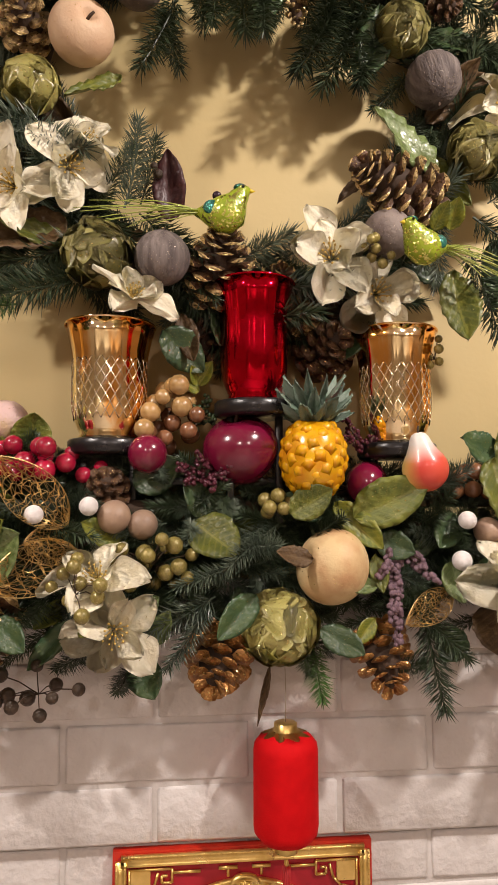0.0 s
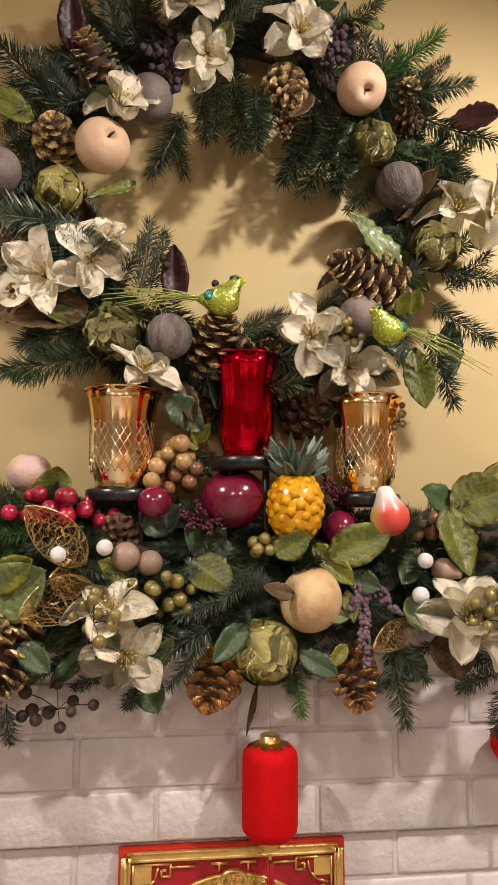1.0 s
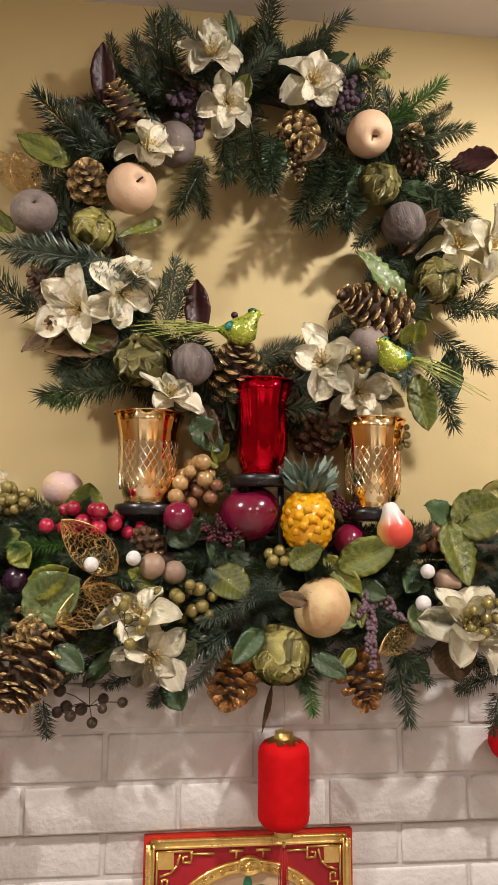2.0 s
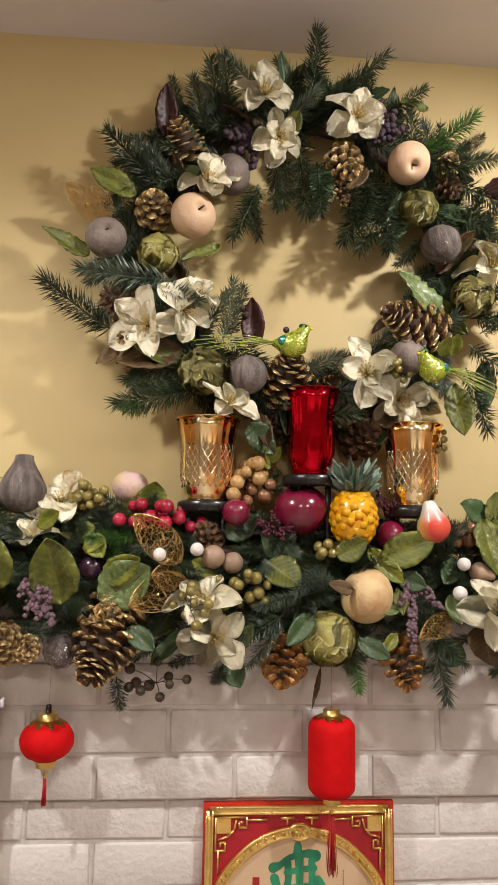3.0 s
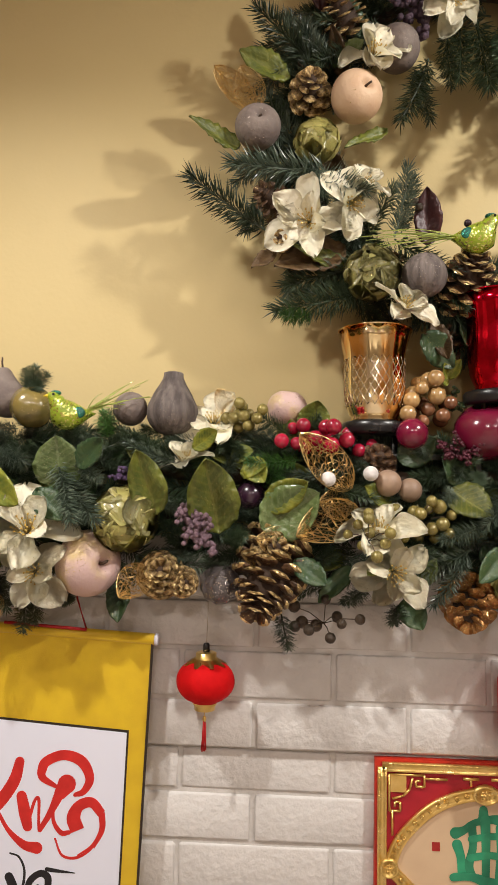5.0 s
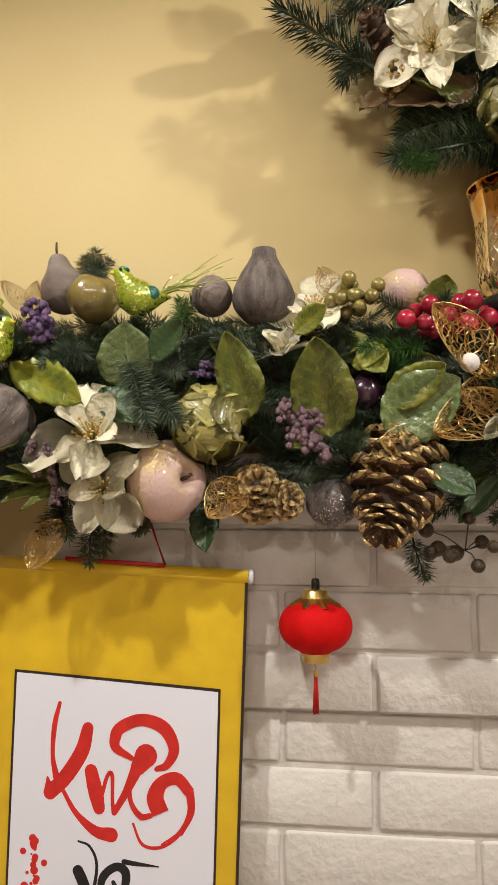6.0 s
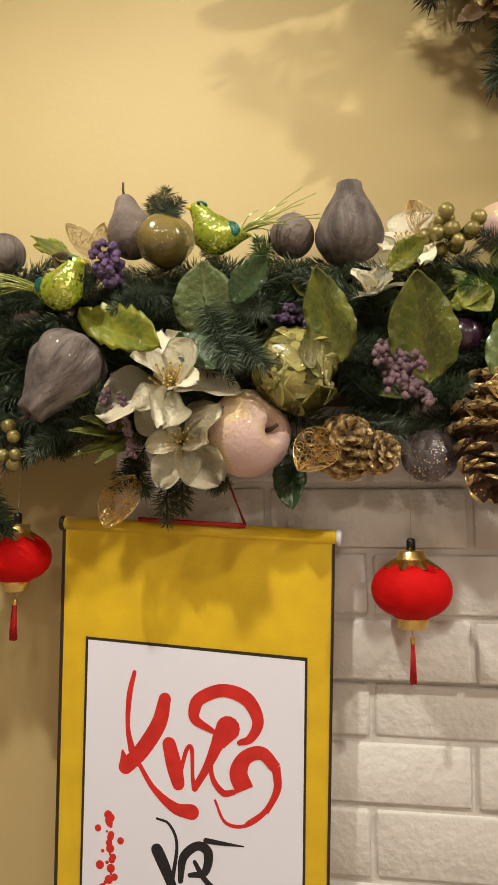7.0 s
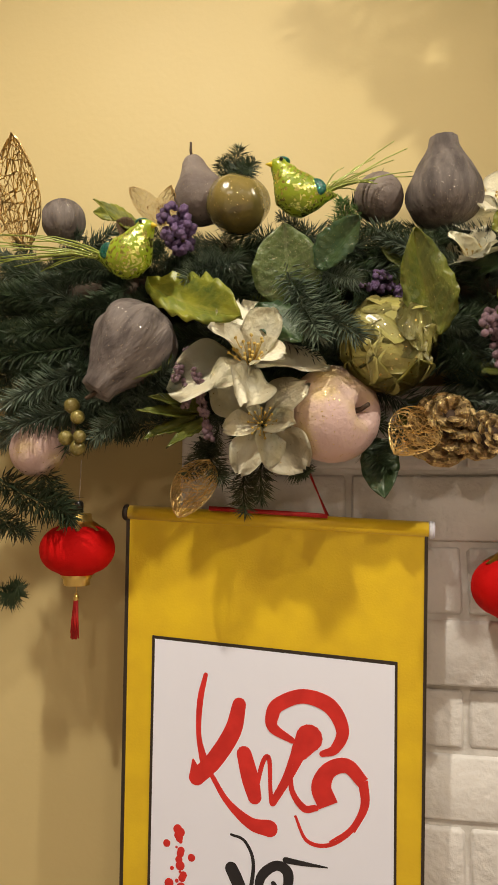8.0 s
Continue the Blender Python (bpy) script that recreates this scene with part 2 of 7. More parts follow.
M["arti"] = mat("olive artichoke bract", (0.42, 0.39, 0.12), 0.36, second=(0.33, 0.28, 0.085), scale=2.4, vary=0.25, bump=0.2, bump_scale=9, glitter=0.022, coat=0.3, relief=0.006, speck=34)
M["arti_dark"] = mat("dark olive artichoke bract", (0.25, 0.23, 0.075), 0.38, second=(0.20, 0.17, 0.055), scale=2.4, vary=0.25, bump=0.2, bump_scale=9, glitter=0.022, coat=0.2, relief=0.006, speck=34)
M["peach"] = mat("peach sugared fruit skin", (0.70, 0.50, 0.33), 0.6, second=(0.60, 0.38, 0.24), scale=25, vary=0.08, bump=0.35, bump_scale=300, glitter=0.003)
M["pink"] = mat("dusty pink sugared fruit skin", (0.62, 0.43, 0.40), 0.55, second=(0.62, 0.46, 0.24), scale=26, mix=(0.46, 0.66), vary=0.06, bump=0.5, bump_scale=240, glitter=0.014, speck=1300)
M["tan"] = mat("tan gourd skin", (0.62, 0.46, 0.24), 0.55, second=(0.50, 0.29, 0.14), mix=(0.42, 0.68), scale=34, vary=0.08, bump=0.35, bump_scale=180, glitter=0.003)
M["mauve"] = mat("grey mauve frosted fruit skin", (0.235, 0.19, 0.165), 0.75, second=(0.13, 0.098, 0.088), scale=30, vary=0.1, bump=0.6, bump_scale=180, glitter=0.010, glitter_colour=(0.62, 0.56, 0.48), speck=1500)
M["fig"] = mat("dusty purple grey fig skin", (0.19, 0.155, 0.14), 0.75, second=(0.075, 0.058, 0.054), scale=34, stretch=(3, 3, 0.5), vary=0.1, bump=0.9, bump_scale=110, glitter=0.010, glitter_colour=(0.62, 0.56, 0.48), speck=1500)
M["bronze"] = mat("bronze green glazed fruit skin", (0.22, 0.16, 0.045), 0.25, second=(0.12, 0.10, 0.03), scale=30, vary=0.1, bump=0.3, glitter=0.012, coat=0.6, speck=1300)
M["plum"] = mat("glossy magenta plum skin", (0.22, 0.008, 0.045), 0.16, second=(0.14, 0.005, 0.025), scale=14, vary=0.12, bump=0.03, coat=0.7)
M["eggplant"] = mat("dark purple glossy skin", (0.035, 0.012, 0.028), 0.25, scale=14, bump=0.05, coat=0.5)
M["crystal"] = mat("grey glittering fruit skin", (0.14, 0.12, 0.12), 0.3, second=(0.07, 0.06, 0.06), scale=50, bump=0.9, bump_scale=120, glitter=0.1, glitter_colour=(0.75, 0.72, 0.7))
M["red_berry"] = mat("red glossy berry", (0.42, 0.012, 0.045), 0.2, second=(0.30, 0.008, 0.03), scale=1.3, vary=0.25, bump=0.05, coat=0.6, bump_scale=5, relief=0.02)
M["olive_berry"] = mat("olive gold berry", (0.27, 0.22, 0.065), 0.28, 0.25, second=(0.19, 0.15, 0.04), scale=1.3, vary=0.2, bump=0.15, coat=0.4, bump_scale=5, relief=0.02)
M["tan_berry"] = mat("tan glazed grape", (0.46, 0.29, 0.12), 0.25, second=(0.38, 0.22, 0.08), scale=1.3, vary=0.15, bump=0.1, coat=0.5, bump_scale=5, relief=0.02)
M["brown_berry"] = mat("brown glazed grape", (0.23, 0.10, 0.045), 0.22, second=(0.16, 0.065, 0.03), scale=1.3, vary=0.2, bump=0.1, coat=0.5, bump_scale=5, relief=0.02)
M["dark_berry"] = mat("dark brown berry", (0.06, 0.038, 0.022), 0.4, scale=1.3, vary=0.3, bump=0.3, bump_scale=5, relief=0.02)
M["lavender"] = mat("frosted lavender bud", (0.26, 0.165, 0.185), 0.75, second=(0.18, 0.105, 0.15), scale=1.5, vary=0.15, bump=0.5, bump_scale=6, relief=0.02)
M["violet"] = mat("violet bud", (0.105, 0.064, 0.095), 0.65, second=(0.07, 0.042, 0.066), scale=1.5, vary=0.15, bump=0.5, bump_scale=6, relief=0.02)
M["purple"] = mat("purple bud", (0.20, 0.12, 0.26), 0.6, second=(0.13, 0.075, 0.18), scale=1.5, vary=0.2, bump=0.5, bump_scale=6, relief=0.02)
M["maroon"] = mat("maroon seed", (0.10, 0.012, 0.028), 0.4, second=(0.06, 0.008, 0.016), scale=1.5, vary=0.2, bump=0.3, bump_scale=6, relief=0.02)
M["snow"] = mat("white sugared ball", (0.82, 0.78, 0.76), 0.8, second=(0.70, 0.66, 0.64), scale=1.5, vary=0.03, bump=0.35, bump_scale=6, relief=0.008)
M["nut"] = mat("pale brown nut", (0.34, 0.23, 0.155), 0.5, second=(0.26, 0.17, 0.12), scale=40, vary=0.15, bump=0.3)
M["pine_yellow"] = mat("yellow translucent pineapple skin", (0.90, 0.50, 0.010), 0.20, second=(0.82, 0.33, 0.005), scale=60, vary=0.1, bump=0.1, coat=0.6, through_light=0.2)
M["crown"] = mat("grey green pineapple leaf", (0.09, 0.15, 0.10), 0.45, second=(0.16, 0.21, 0.17), scale=3, vary=0.25, bump=0.2, bump_scale=12, relief=0.02)
M["bird"] = mat("lime glitter bird", (0.34, 0.42, 0.03), 0.3, second=(0.22, 0.30, 0.02), scale=50, vary=0.06, bump=0.4, bump_scale=400, glitter=0.34, glitter_colour=(0.85, 0.88, 0.28), speck=420)
M["teal"] = mat("teal glitter", (0.01, 0.13, 0.10), 0.35, second=(0.01, 0.08, 0.07), scale=80, vary=0.1, bump=0.5, glitter=0.2, glitter_colour=(0.1, 0.55, 0.4))
M["tail"] = mat("lime tail fibre", (0.36, 0.42, 0.09), 0.4, second=(0.26, 0.32, 0.05), scale=60, vary=0.15, bump=0.1, glitter=0.12, glitter_colour=(0.85, 0.85, 0.4))
M["beak"] = mat("yellow beak", (0.75, 0.55, 0.03), 0.4, scale=50, bump=0.1)
M["black"] = mat("black lacquer", (0.012, 0.011, 0.012), 0.3, scale=40, bump=0.1, vary=0)
M["lantern"] = mat("red flocked lantern", (0.62, 0.004, 0.006), 0.75, second=(0.54, 0.003, 0.005), scale=60, vary=0.04, bump=0.25, bump_scale=600, spec=0.15)
M["gold"] = mat("polished gold foil", (0.90, 0.66, 0.25), 0.3, 0.92, second=(0.76, 0.52, 0.16), scale=60, vary=0.04, bump=0.15)
M["cord"] = mat("red silk cord", (0.55, 0.01, 0.012), 0.6, scale=200, bump=0.2, stretch=(8, 8, 1))
M["thread"] = mat("pale thread", (0.55, 0.47, 0.36), 0.5, scale=200, bump=0)


def add_veins(m, pale):
    """A pale midrib and slanting side veins on a leaf that is 1 long along z and faces -y."""
    nt, b = nodes_of(m)
    old = b.inputs["Base Color"].links[0].from_socket
    N = nt.nodes.new

    def calc(op, a, c=0.0):
        n = N("ShaderNodeMath")
        n.operation = op
        for k, v in enumerate((a, c)):
            if isinstance(v, (int, float)):
                n.inputs[k].default_value = v
            else:
                link(nt, v, n.inputs[k])
        return n.outputs[0]

    tc, sep, noise = N("ShaderNodeTexCoord"), N("ShaderNodeSeparateXYZ"), N("ShaderNodeTexNoise")
    noise.inputs["Scale"].default_value = 5.0
    link(nt, tc.outputs["Object"], sep.inputs[0])
    link(nt, tc.outputs["Object"], noise.inputs["Vector"])
    across = calc("ABSOLUTE", sep.outputs[0])
    slant = calc("ADD", calc("SUBTRACT", sep.outputs[2], calc("MULTIPLY", across, 0.55)), calc("MULTIPLY", noise.outputs["Fac"], 0.06))
    side = calc("POWER", calc("ABSOLUTE", calc("SINE", calc("MULTIPLY", slant, 26.0))), 9.0)
    rib = calc("LESS_THAN", across, 0.022)
    veins = calc("MULTIPLY", calc("MAXIMUM", rib, calc("MULTIPLY", side, 0.6)), 0.5)
    mx = N("ShaderNodeMix")
    mx.data_type = "RGBA"
    mx.inputs["B"].default_value = (*pale, 1)
    link(nt, veins, mx.inputs["Factor"])
    link(nt, old, mx.inputs["A"])
    link(nt, mx.outputs["Result"], b.inputs["Base Color"])


for key, pale in (("leaf", (0.25, 0.24, 0.05)), ("leaf_dark", (0.08, 0.12, 0.05)), ("leaf_pale", (0.30, 0.36, 0.17)), ("leaf_lime", (0.40, 0.38, 0.07)), ("leaf_brown", (0.20, 0.13, 0.06))):
    add_veins(M[key], pale)


# ---- kinds of decoration ----
SHARED = {}


def shared(key, make):
    if key not in SHARED:
        SHARED[key] = make()
    return SHARED[key]


def sprig_mesh(seed, material):
    """A pine sprig 0.1 m long along z: a bent twig with needles all round that lean to the tip."""
    rng = random.Random(seed)
    bm = bmesh.new()
    bend = Vector((rng.uniform(-0.012, 0.012), rng.uniform(-0.012, 0.012), 0))
    at = lambda s: Vector((0, 0, 0.1 * s)) + bend * s * s
    tube_into(bm, [at(k / 5) for k in range(6)], 0.0012, 4, 0.5)
    count = 250
    for k in range(count):
        s = 0.05 + 0.95 * k / count
        p = at(s)
        a = k * 2.399 + rng.uniform(-0.4, 0.4)
        lean = rng.uniform(0.7, 1.25) * (1 - 0.45 * max(0, s - 0.8) / 0.2)
        ln = rng.uniform(0.016, 0.026) * (0.75 + 0.25 * math.sin(math.pi * min(1, s * 1.1)))
        out = Vector((math.cos(a), math.sin(a), 0))
        d = (out * math.sin(lean) + Vector((0, 0, math.cos(lean)))).normalized()
        side = d.cross(out.cross(d) + Vector((0.01, 0, 0))).normalized()
        w = 0.00078
        tip = p + d * ln + Vector((0, 0, 0.0015))
        mid = p + d * ln * 0.5
        up = d.cross(side).normalized()
        ring = [bm.verts.new(mid + w * v) for v in (side, -0.5 * side + 0.86 * up, -0.5 * side - 0.86 * up)]
        b0, t0 = bm.verts.new(p), bm.verts.new(tip)
        for i in range(3):
            bm.faces.new((b0, ring[(i + 1) % 3], ring[i]))
            bm.faces.new((t0, ring[i], ring[(i + 1) % 3]))
    return mesh_from("pine_sprig", bm, M[material], False)


def sprig(parent, base, tip, material="needle", width=1.0, seed=None):
    base, tip = Vector(base), Vector(tip)
    k = int(abs(base.x * 1000 + tip.z * 700)) % 4 if seed is None else seed % 4
    me = shared(("sprig", k, material), lambda: sprig_mesh(k + 1, material))
    ln = (tip - base).length / 0.1
    m = aim(base, tip - base, k * 83) @ Matrix.Diagonal((width * max(ln, 0.7), width * max(ln, 0.7), ln, 1))
    return piece("pine_sprig", me, parent, m)


def leaf_mesh(seed, material, shape="oval"):
    """A leaf 1 long along z and 1 wide along x, facing -y, with a folded midrib, side veins and a curled tip."""
    rng = random.Random(seed)
    bm = bmesh.new()
    rows, cols = 26, 8
    curl, twist, wave = rng.uniform(0.05, 0.22), rng.uniform(-0.35, 0.35), rng.uniform(0.01, 0.035)
    grid = []
    for i in range(rows + 1):
        s = i / rows
        if shape == "long":
            half = 0.5 * math.sin(math.pi * s ** 0.85) ** 0.9
        else:
            half = 0.5 * math.sin(math.pi * s ** 0.8) ** 0.62 * (1 if s < 0.82 else 1 - 0.25 * (s - 0.82) / 0.18)
        row = []
        for j in range(cols + 1):
            u = 2 * j / cols - 1
            x = half * u
            y = -0.13 * abs(x) - curl * s * s + wave * math.sin(9 * s + 3 * u + seed) * abs(u)
            y += 0.038 * math.cos(2 * math.pi * (s * 6 - abs(u) * 1.5)) ** 3 * (0.3 + abs(u)) * (1 - 0.7 * s)
            x *= 1 + 0.02 * math.sin(23 * s + seed) * abs(u)
            y += 0.035 * (1 - min(1, abs(u) * 3.2))
            a = twist * s
            row.append(bm.verts.new((x * math.cos(a) - y * math.sin(a), x * math.sin(a) + y * math.cos(a), s)))
        grid.append(row)
    for i in range(rows):
        for j in range(cols):
            try:
                bm.faces.new((grid[i][j], grid[i][j + 1], grid[i + 1][j + 1], grid[i + 1][j]))
            except ValueError:
                pass
    bmesh.ops.remove_doubles(bm, verts=bm.verts[:], dist=1e-5)
    bmesh.ops.solidify(bm, geom=bm.faces[:], thickness=0.008)
    return mesh_from("leaf", bm, M[material])


def leaf_pose(base, tip, width, face):
    base, tip = Vector(base), Vector(tip)
    z = (tip - base).normalized()
    y = Vector(face)
    y = -(y - z * y.dot(z)).normalized()
    x = y.cross(z)
    ln = (tip - base).length
    return Matrix(((x.x, y.x, z.x, base.x), (x.y, y.y, z.y, base.y), (x.z, y.z, z.z, base.z), (0, 0, 0, 1))) @ Matrix.Diagonal((width, ln, ln, 1))


def leaf(parent, base, tip, width, material="leaf", face=(0, -1, 0.25), shape="oval", name="leaf", label=""):
    k = int(abs(base[0] * 1900 + tip[2] * 1300)) % 5
    me = shared(("leaf", k, material, shape), lambda: leaf_mesh(k + 1, material, shape))
    return piece(name, me, parent, leaf_pose(base, tip, width, face), label)


def lattice_mesh(seed):
    """A skeleton leaf: outline, midrib and a net of veins, 1 long and 1 wide."""
    rng = random.Random(seed)
    bm = bmesh.new()
    rows, cols = 17, 13
    half = lambda s: 0.5 * math.sin(math.pi * min(max(s, 0.0), 1.0) ** 0.85) ** 0.7
    grid = []
    for i in range(rows + 1):
        s = i / rows
        row = []
        for j in range(cols + 1):
            u = 2 * j / cols - 1
            inner = 0 < j < cols and 0 < i < rows
            uu = u + (rng.uniform(-0.09, 0.09) if inner else 0)
            ss = s + (rng.uniform(-0.04, 0.04) if inner else 0) + 0.10 * (1 - abs(u)) * 0 - 0.05 * (abs(u) if inner else 0)
            x = half(ss) * uu
            row.append(bm.verts.new((x, -0.25 * abs(x) - 0.16 * ss * ss + 0.02 * math.sin(7 * ss + 5 * u), ss)))
        grid.append(row)
    for i in range(rows):
        for j in range(cols):
            q = (grid[i][j], grid[i][j + 1], grid[i + 1][j + 1], grid[i + 1][j])
            try:
                if rng.random() < 0.5:
                    bm.faces.new(q[:3]), bm.faces.new((q[0], q[2], q[3]))
                else:
                    bm.faces.new(q)
            except ValueError:
                pass
    bmesh.ops.remove_doubles(bm, verts=bm.verts[:], dist=0.004)
    bmesh.ops.wireframe(bm, faces=bm.faces[:], thickness=0.021, use_replace=True, use_boundary=True, use_even_offset=False)
    return mesh_from("lattice_leaf", bm, M["gold_wire"], False)


def gold_leaf(parent, base, tip, width, face=(0, -1, 0.2)):
    k = int(abs(base[0] * 1700 + tip[2] * 900)) % 3
    me = shared(("lattice", k), lambda: lattice_mesh(k + 3))
    return piece("lattice_leaf", me, parent, leaf_pose(base, tip, width, face), "gold wire lattice leaf")


def petal_mesh(seed):
    """A silk petal 1 long along z, narrow at its base, broad and round at its tip, cupped, creased and ruffled."""
    rng = random.Random(seed)
    bm = bmesh.new()
    rows, cols = 12, 10
    p1, p2, p3, cup, roll = rng.uniform(0, 6), rng.uniform(0, 6), rng.uniform(0, 6), rng.uniform(0.5, 1.1), rng.uniform(0.10, 0.45)
    grid = []
    for i in range(rows + 1):
        s = i / rows
        half = 0.13 + 0.34 * math.sin(math.pi * 0.5 * min(1.0, s / 0.62)) if s < 0.62 else 0.47 * math.sqrt(max(0.0, 1 - ((s - 0.62) / 0.385) ** 2))
        row = []
        for j in range(cols + 1):
            u = 2 * j / cols - 1
            x = half * u * (1 + 0.05 * math.sin(11 * s + p1))
            edge = abs(u) ** 2
            y = cup * x * x - roll * s * s + 0.030 * math.sin(9 * s + p1) * edge + 0.045 * math.sin(5 * u + p2) * s ** 2 + 0.022 * math.sin(13 * s + 7 * u + p3) * s - 0.05 * (1 - min(1, abs(u) * 4)) * (1 - s)
            row.append(bm.verts.new((x, y, s + 0.03 * math.sin(6 * u + p3) * s ** 3)))
        grid.append(row)
    for i in range(rows):
        for j in range(cols):
            bm.faces.new((grid[i][j], grid[i + 1][j], grid[i + 1][j + 1], grid[i][j + 1]))
    bmesh.ops.solidify(bm, geom=bm.faces[:], thickness=0.010)
    return mesh_from("petal", bm, M["petal"])


def flower(at, facing, radius, petals=7, seed=0, label="cream silk magnolia flower with glittered petals", group=""):
    """A silk flower: an outer and an inner whorl of petals round stamens; its own z is its facing."""
    rng = random.Random(seed + 31)
    ob = thing("silk_flower", at, label, "flower", group, m=aim(at, facing, rng.uniform(0, 360)))
    for whorl, (count, ln, tilt) in enumerate(((petals - 1, 1.08, 76), (4, 0.80, 46))):
        for k in range(count):
            v = rng.randrange(7)
            me = shared(("petal", v), lambda: petal_mesh(v + 1))
            size = radius * ln * rng.uniform(0.85, 1.15)
            m = (Matrix.Rotation(2 * math.pi * (k + 0.5 * whorl) / count + rng.uniform(-0.25, 0.25), 4, "Z") @ Matrix.Translation((0, 0.06 * radius, 0))
                 @ Matrix.Rotation(-radians(tilt + rng.uniform(-24, 22)), 4, "X") @ Matrix.Rotation(rng.uniform(-0.6, 0.6), 4, "Z") @ Matrix.Diagonal((size * rng.uniform(0.72, 0.98), -size, size, 1)))
            piece("petal", me, ob, m)
    bm = bmesh.new()
    for k in range(22):
        a, r = k * 2.4, 0.16 * radius * math.sqrt(k / 22)
        top = Vector((2.0 * r * math.cos(a), 2.0 * r * math.sin(a), radius * rng.uniform(0.24, 0.34)))
        tube_into(bm, [(r * math.cos(a) * 0.6, r * math.sin(a) * 0.6, 0), top], 0.010 * radius, 4)
        tmp = bmesh.ops.create_icosphere(bm, subdivisions=1, radius=0.03 * radius)
        bmesh.ops.translate(bm, verts=tmp["verts"], vec=top)
    part("flower_centre", bm, M["stamen"], ob, "yellow flower centre")
    return ob


def scale_mesh(material):
    """A pinecone scale 1 long along z, thick and raised at its tip."""
    bm = bmesh.new()
    rows = [(0.0, 0.14, 0.04), (0.40, 0.30, 0.045), (0.74, 0.50, 0.055), (0.92, 0.46, 0.095), (1.04, 0.20, 0.07)]
    rings = []
    for s, w, h in rows:
        lift = 0.16 * s * s
        rings.append([bm.verts.new((x, y, s)) for x, y in ((-w, lift), (-w * 0.6, lift + h), (w * 0.6, lift + h), (w, lift), (0, lift - h * 0.8))])
    for a, b in zip(rings, rings[1:]):
        for k in range(5):
            bm.faces.new((a[k], b[k], b[(k + 1) % 5], a[(k + 1) % 5]))
    bm.faces.new(rings[-1])
    bm.faces.new(rings[0][::-1])
    for f in bm.faces:
        f.material_index = 1 if f.calc_center_median().z > 0.88 else 0
    me = mesh_from("scale", bm, M["cone"] if material not in ("cone_gold", "cone_copper") else M["cone_tip" if material == "cone_gold" else "cone_copper"])
    me.materials.append(M[material if material != "cone_tip" else "cone_gold"])
    return me


def pinecone(at, axis, length, width, material="cone", label="brown pinecone with open scales", group="", seed=0, count=None):
    """A cone whose base is at its z start and tip along axis; its middle lies at the point given."""
    rng = random.Random(seed + 7)
    d = Vector(axis).normalized()
    ob = thing("pinecone", at, label, "pinecone", group, m=aim(Vector(at) - d * length * 0.45, d, rng.uniform(0, 360)))
    prof = [(0.0, 0.0), (0.30, 0.06), (0.34, 0.3), (0.26, 0.6), (0.12, 0.85), (0.0, 0.97)]
    part("core", lathe([(r * width, z * length) for r, z in prof], 12), M["cone_core"], ob)
    me = shared(("scale", material), lambda: scale_mesh(material))
    n = int(0.74 * (count or 74))
    for k in range(n):
        s = k / n
        r = width * (0.20 + 0.13 * math.sin(math.pi * min(1, s * 1.15))) * (1 - 0.75 * max(0, s - 0.45) / 0.55)
        ln = width * (0.41 - 0.18 * s)
        a = k * 2.39996
        open_angle = radians(104 - 70 * s + rng.uniform(-7, 7))
        m = (Matrix.Translation((0, 0, length * (0.05 + 0.86 * s))) @ Matrix.Rotation(a, 4, "Z") @ Matrix.Translation((0, r * 0.55, 0))
             @ Matrix.Rotation(-open_angle, 4, "X") @ Matrix.Diagonal((ln * 1.0, ln, ln, 1)))
        piece("scale", me, ob, m)
    return ob


def bract_mesh(material):
    """An artichoke bract 1 long along z, cupped, thick at its base and pointed at its tip."""
    bm = bmesh.new()
    rows, cols = 6, 6
    grid = []
    for i in range(rows + 1):
        s = i / rows
        half = 0.46 * (1 - s ** 2.6) ** 0.6 * (0.75 + 0.25 * math.sin(math.pi * s)) + 0.012
        grid.append([bm.verts.new((half * u, -0.55 * (half * u) ** 2 + 0.30 * math.sin(1.5 * s) - 0.34 * s * s + 0.02 * math.cos(5 * u), s))
                     for u in [2 * j / cols - 1 for j in range(cols + 1)]])
    for i in range(rows):
        for j in range(cols):
            bm.faces.new((grid[i][j], grid[i][j + 1], grid[i + 1][j + 1], grid[i + 1][j]))
    bmesh.ops.solidify(bm, geom=bm.faces[:], thickness=-0.05)
    return mesh_from("bract", bm, M[material])


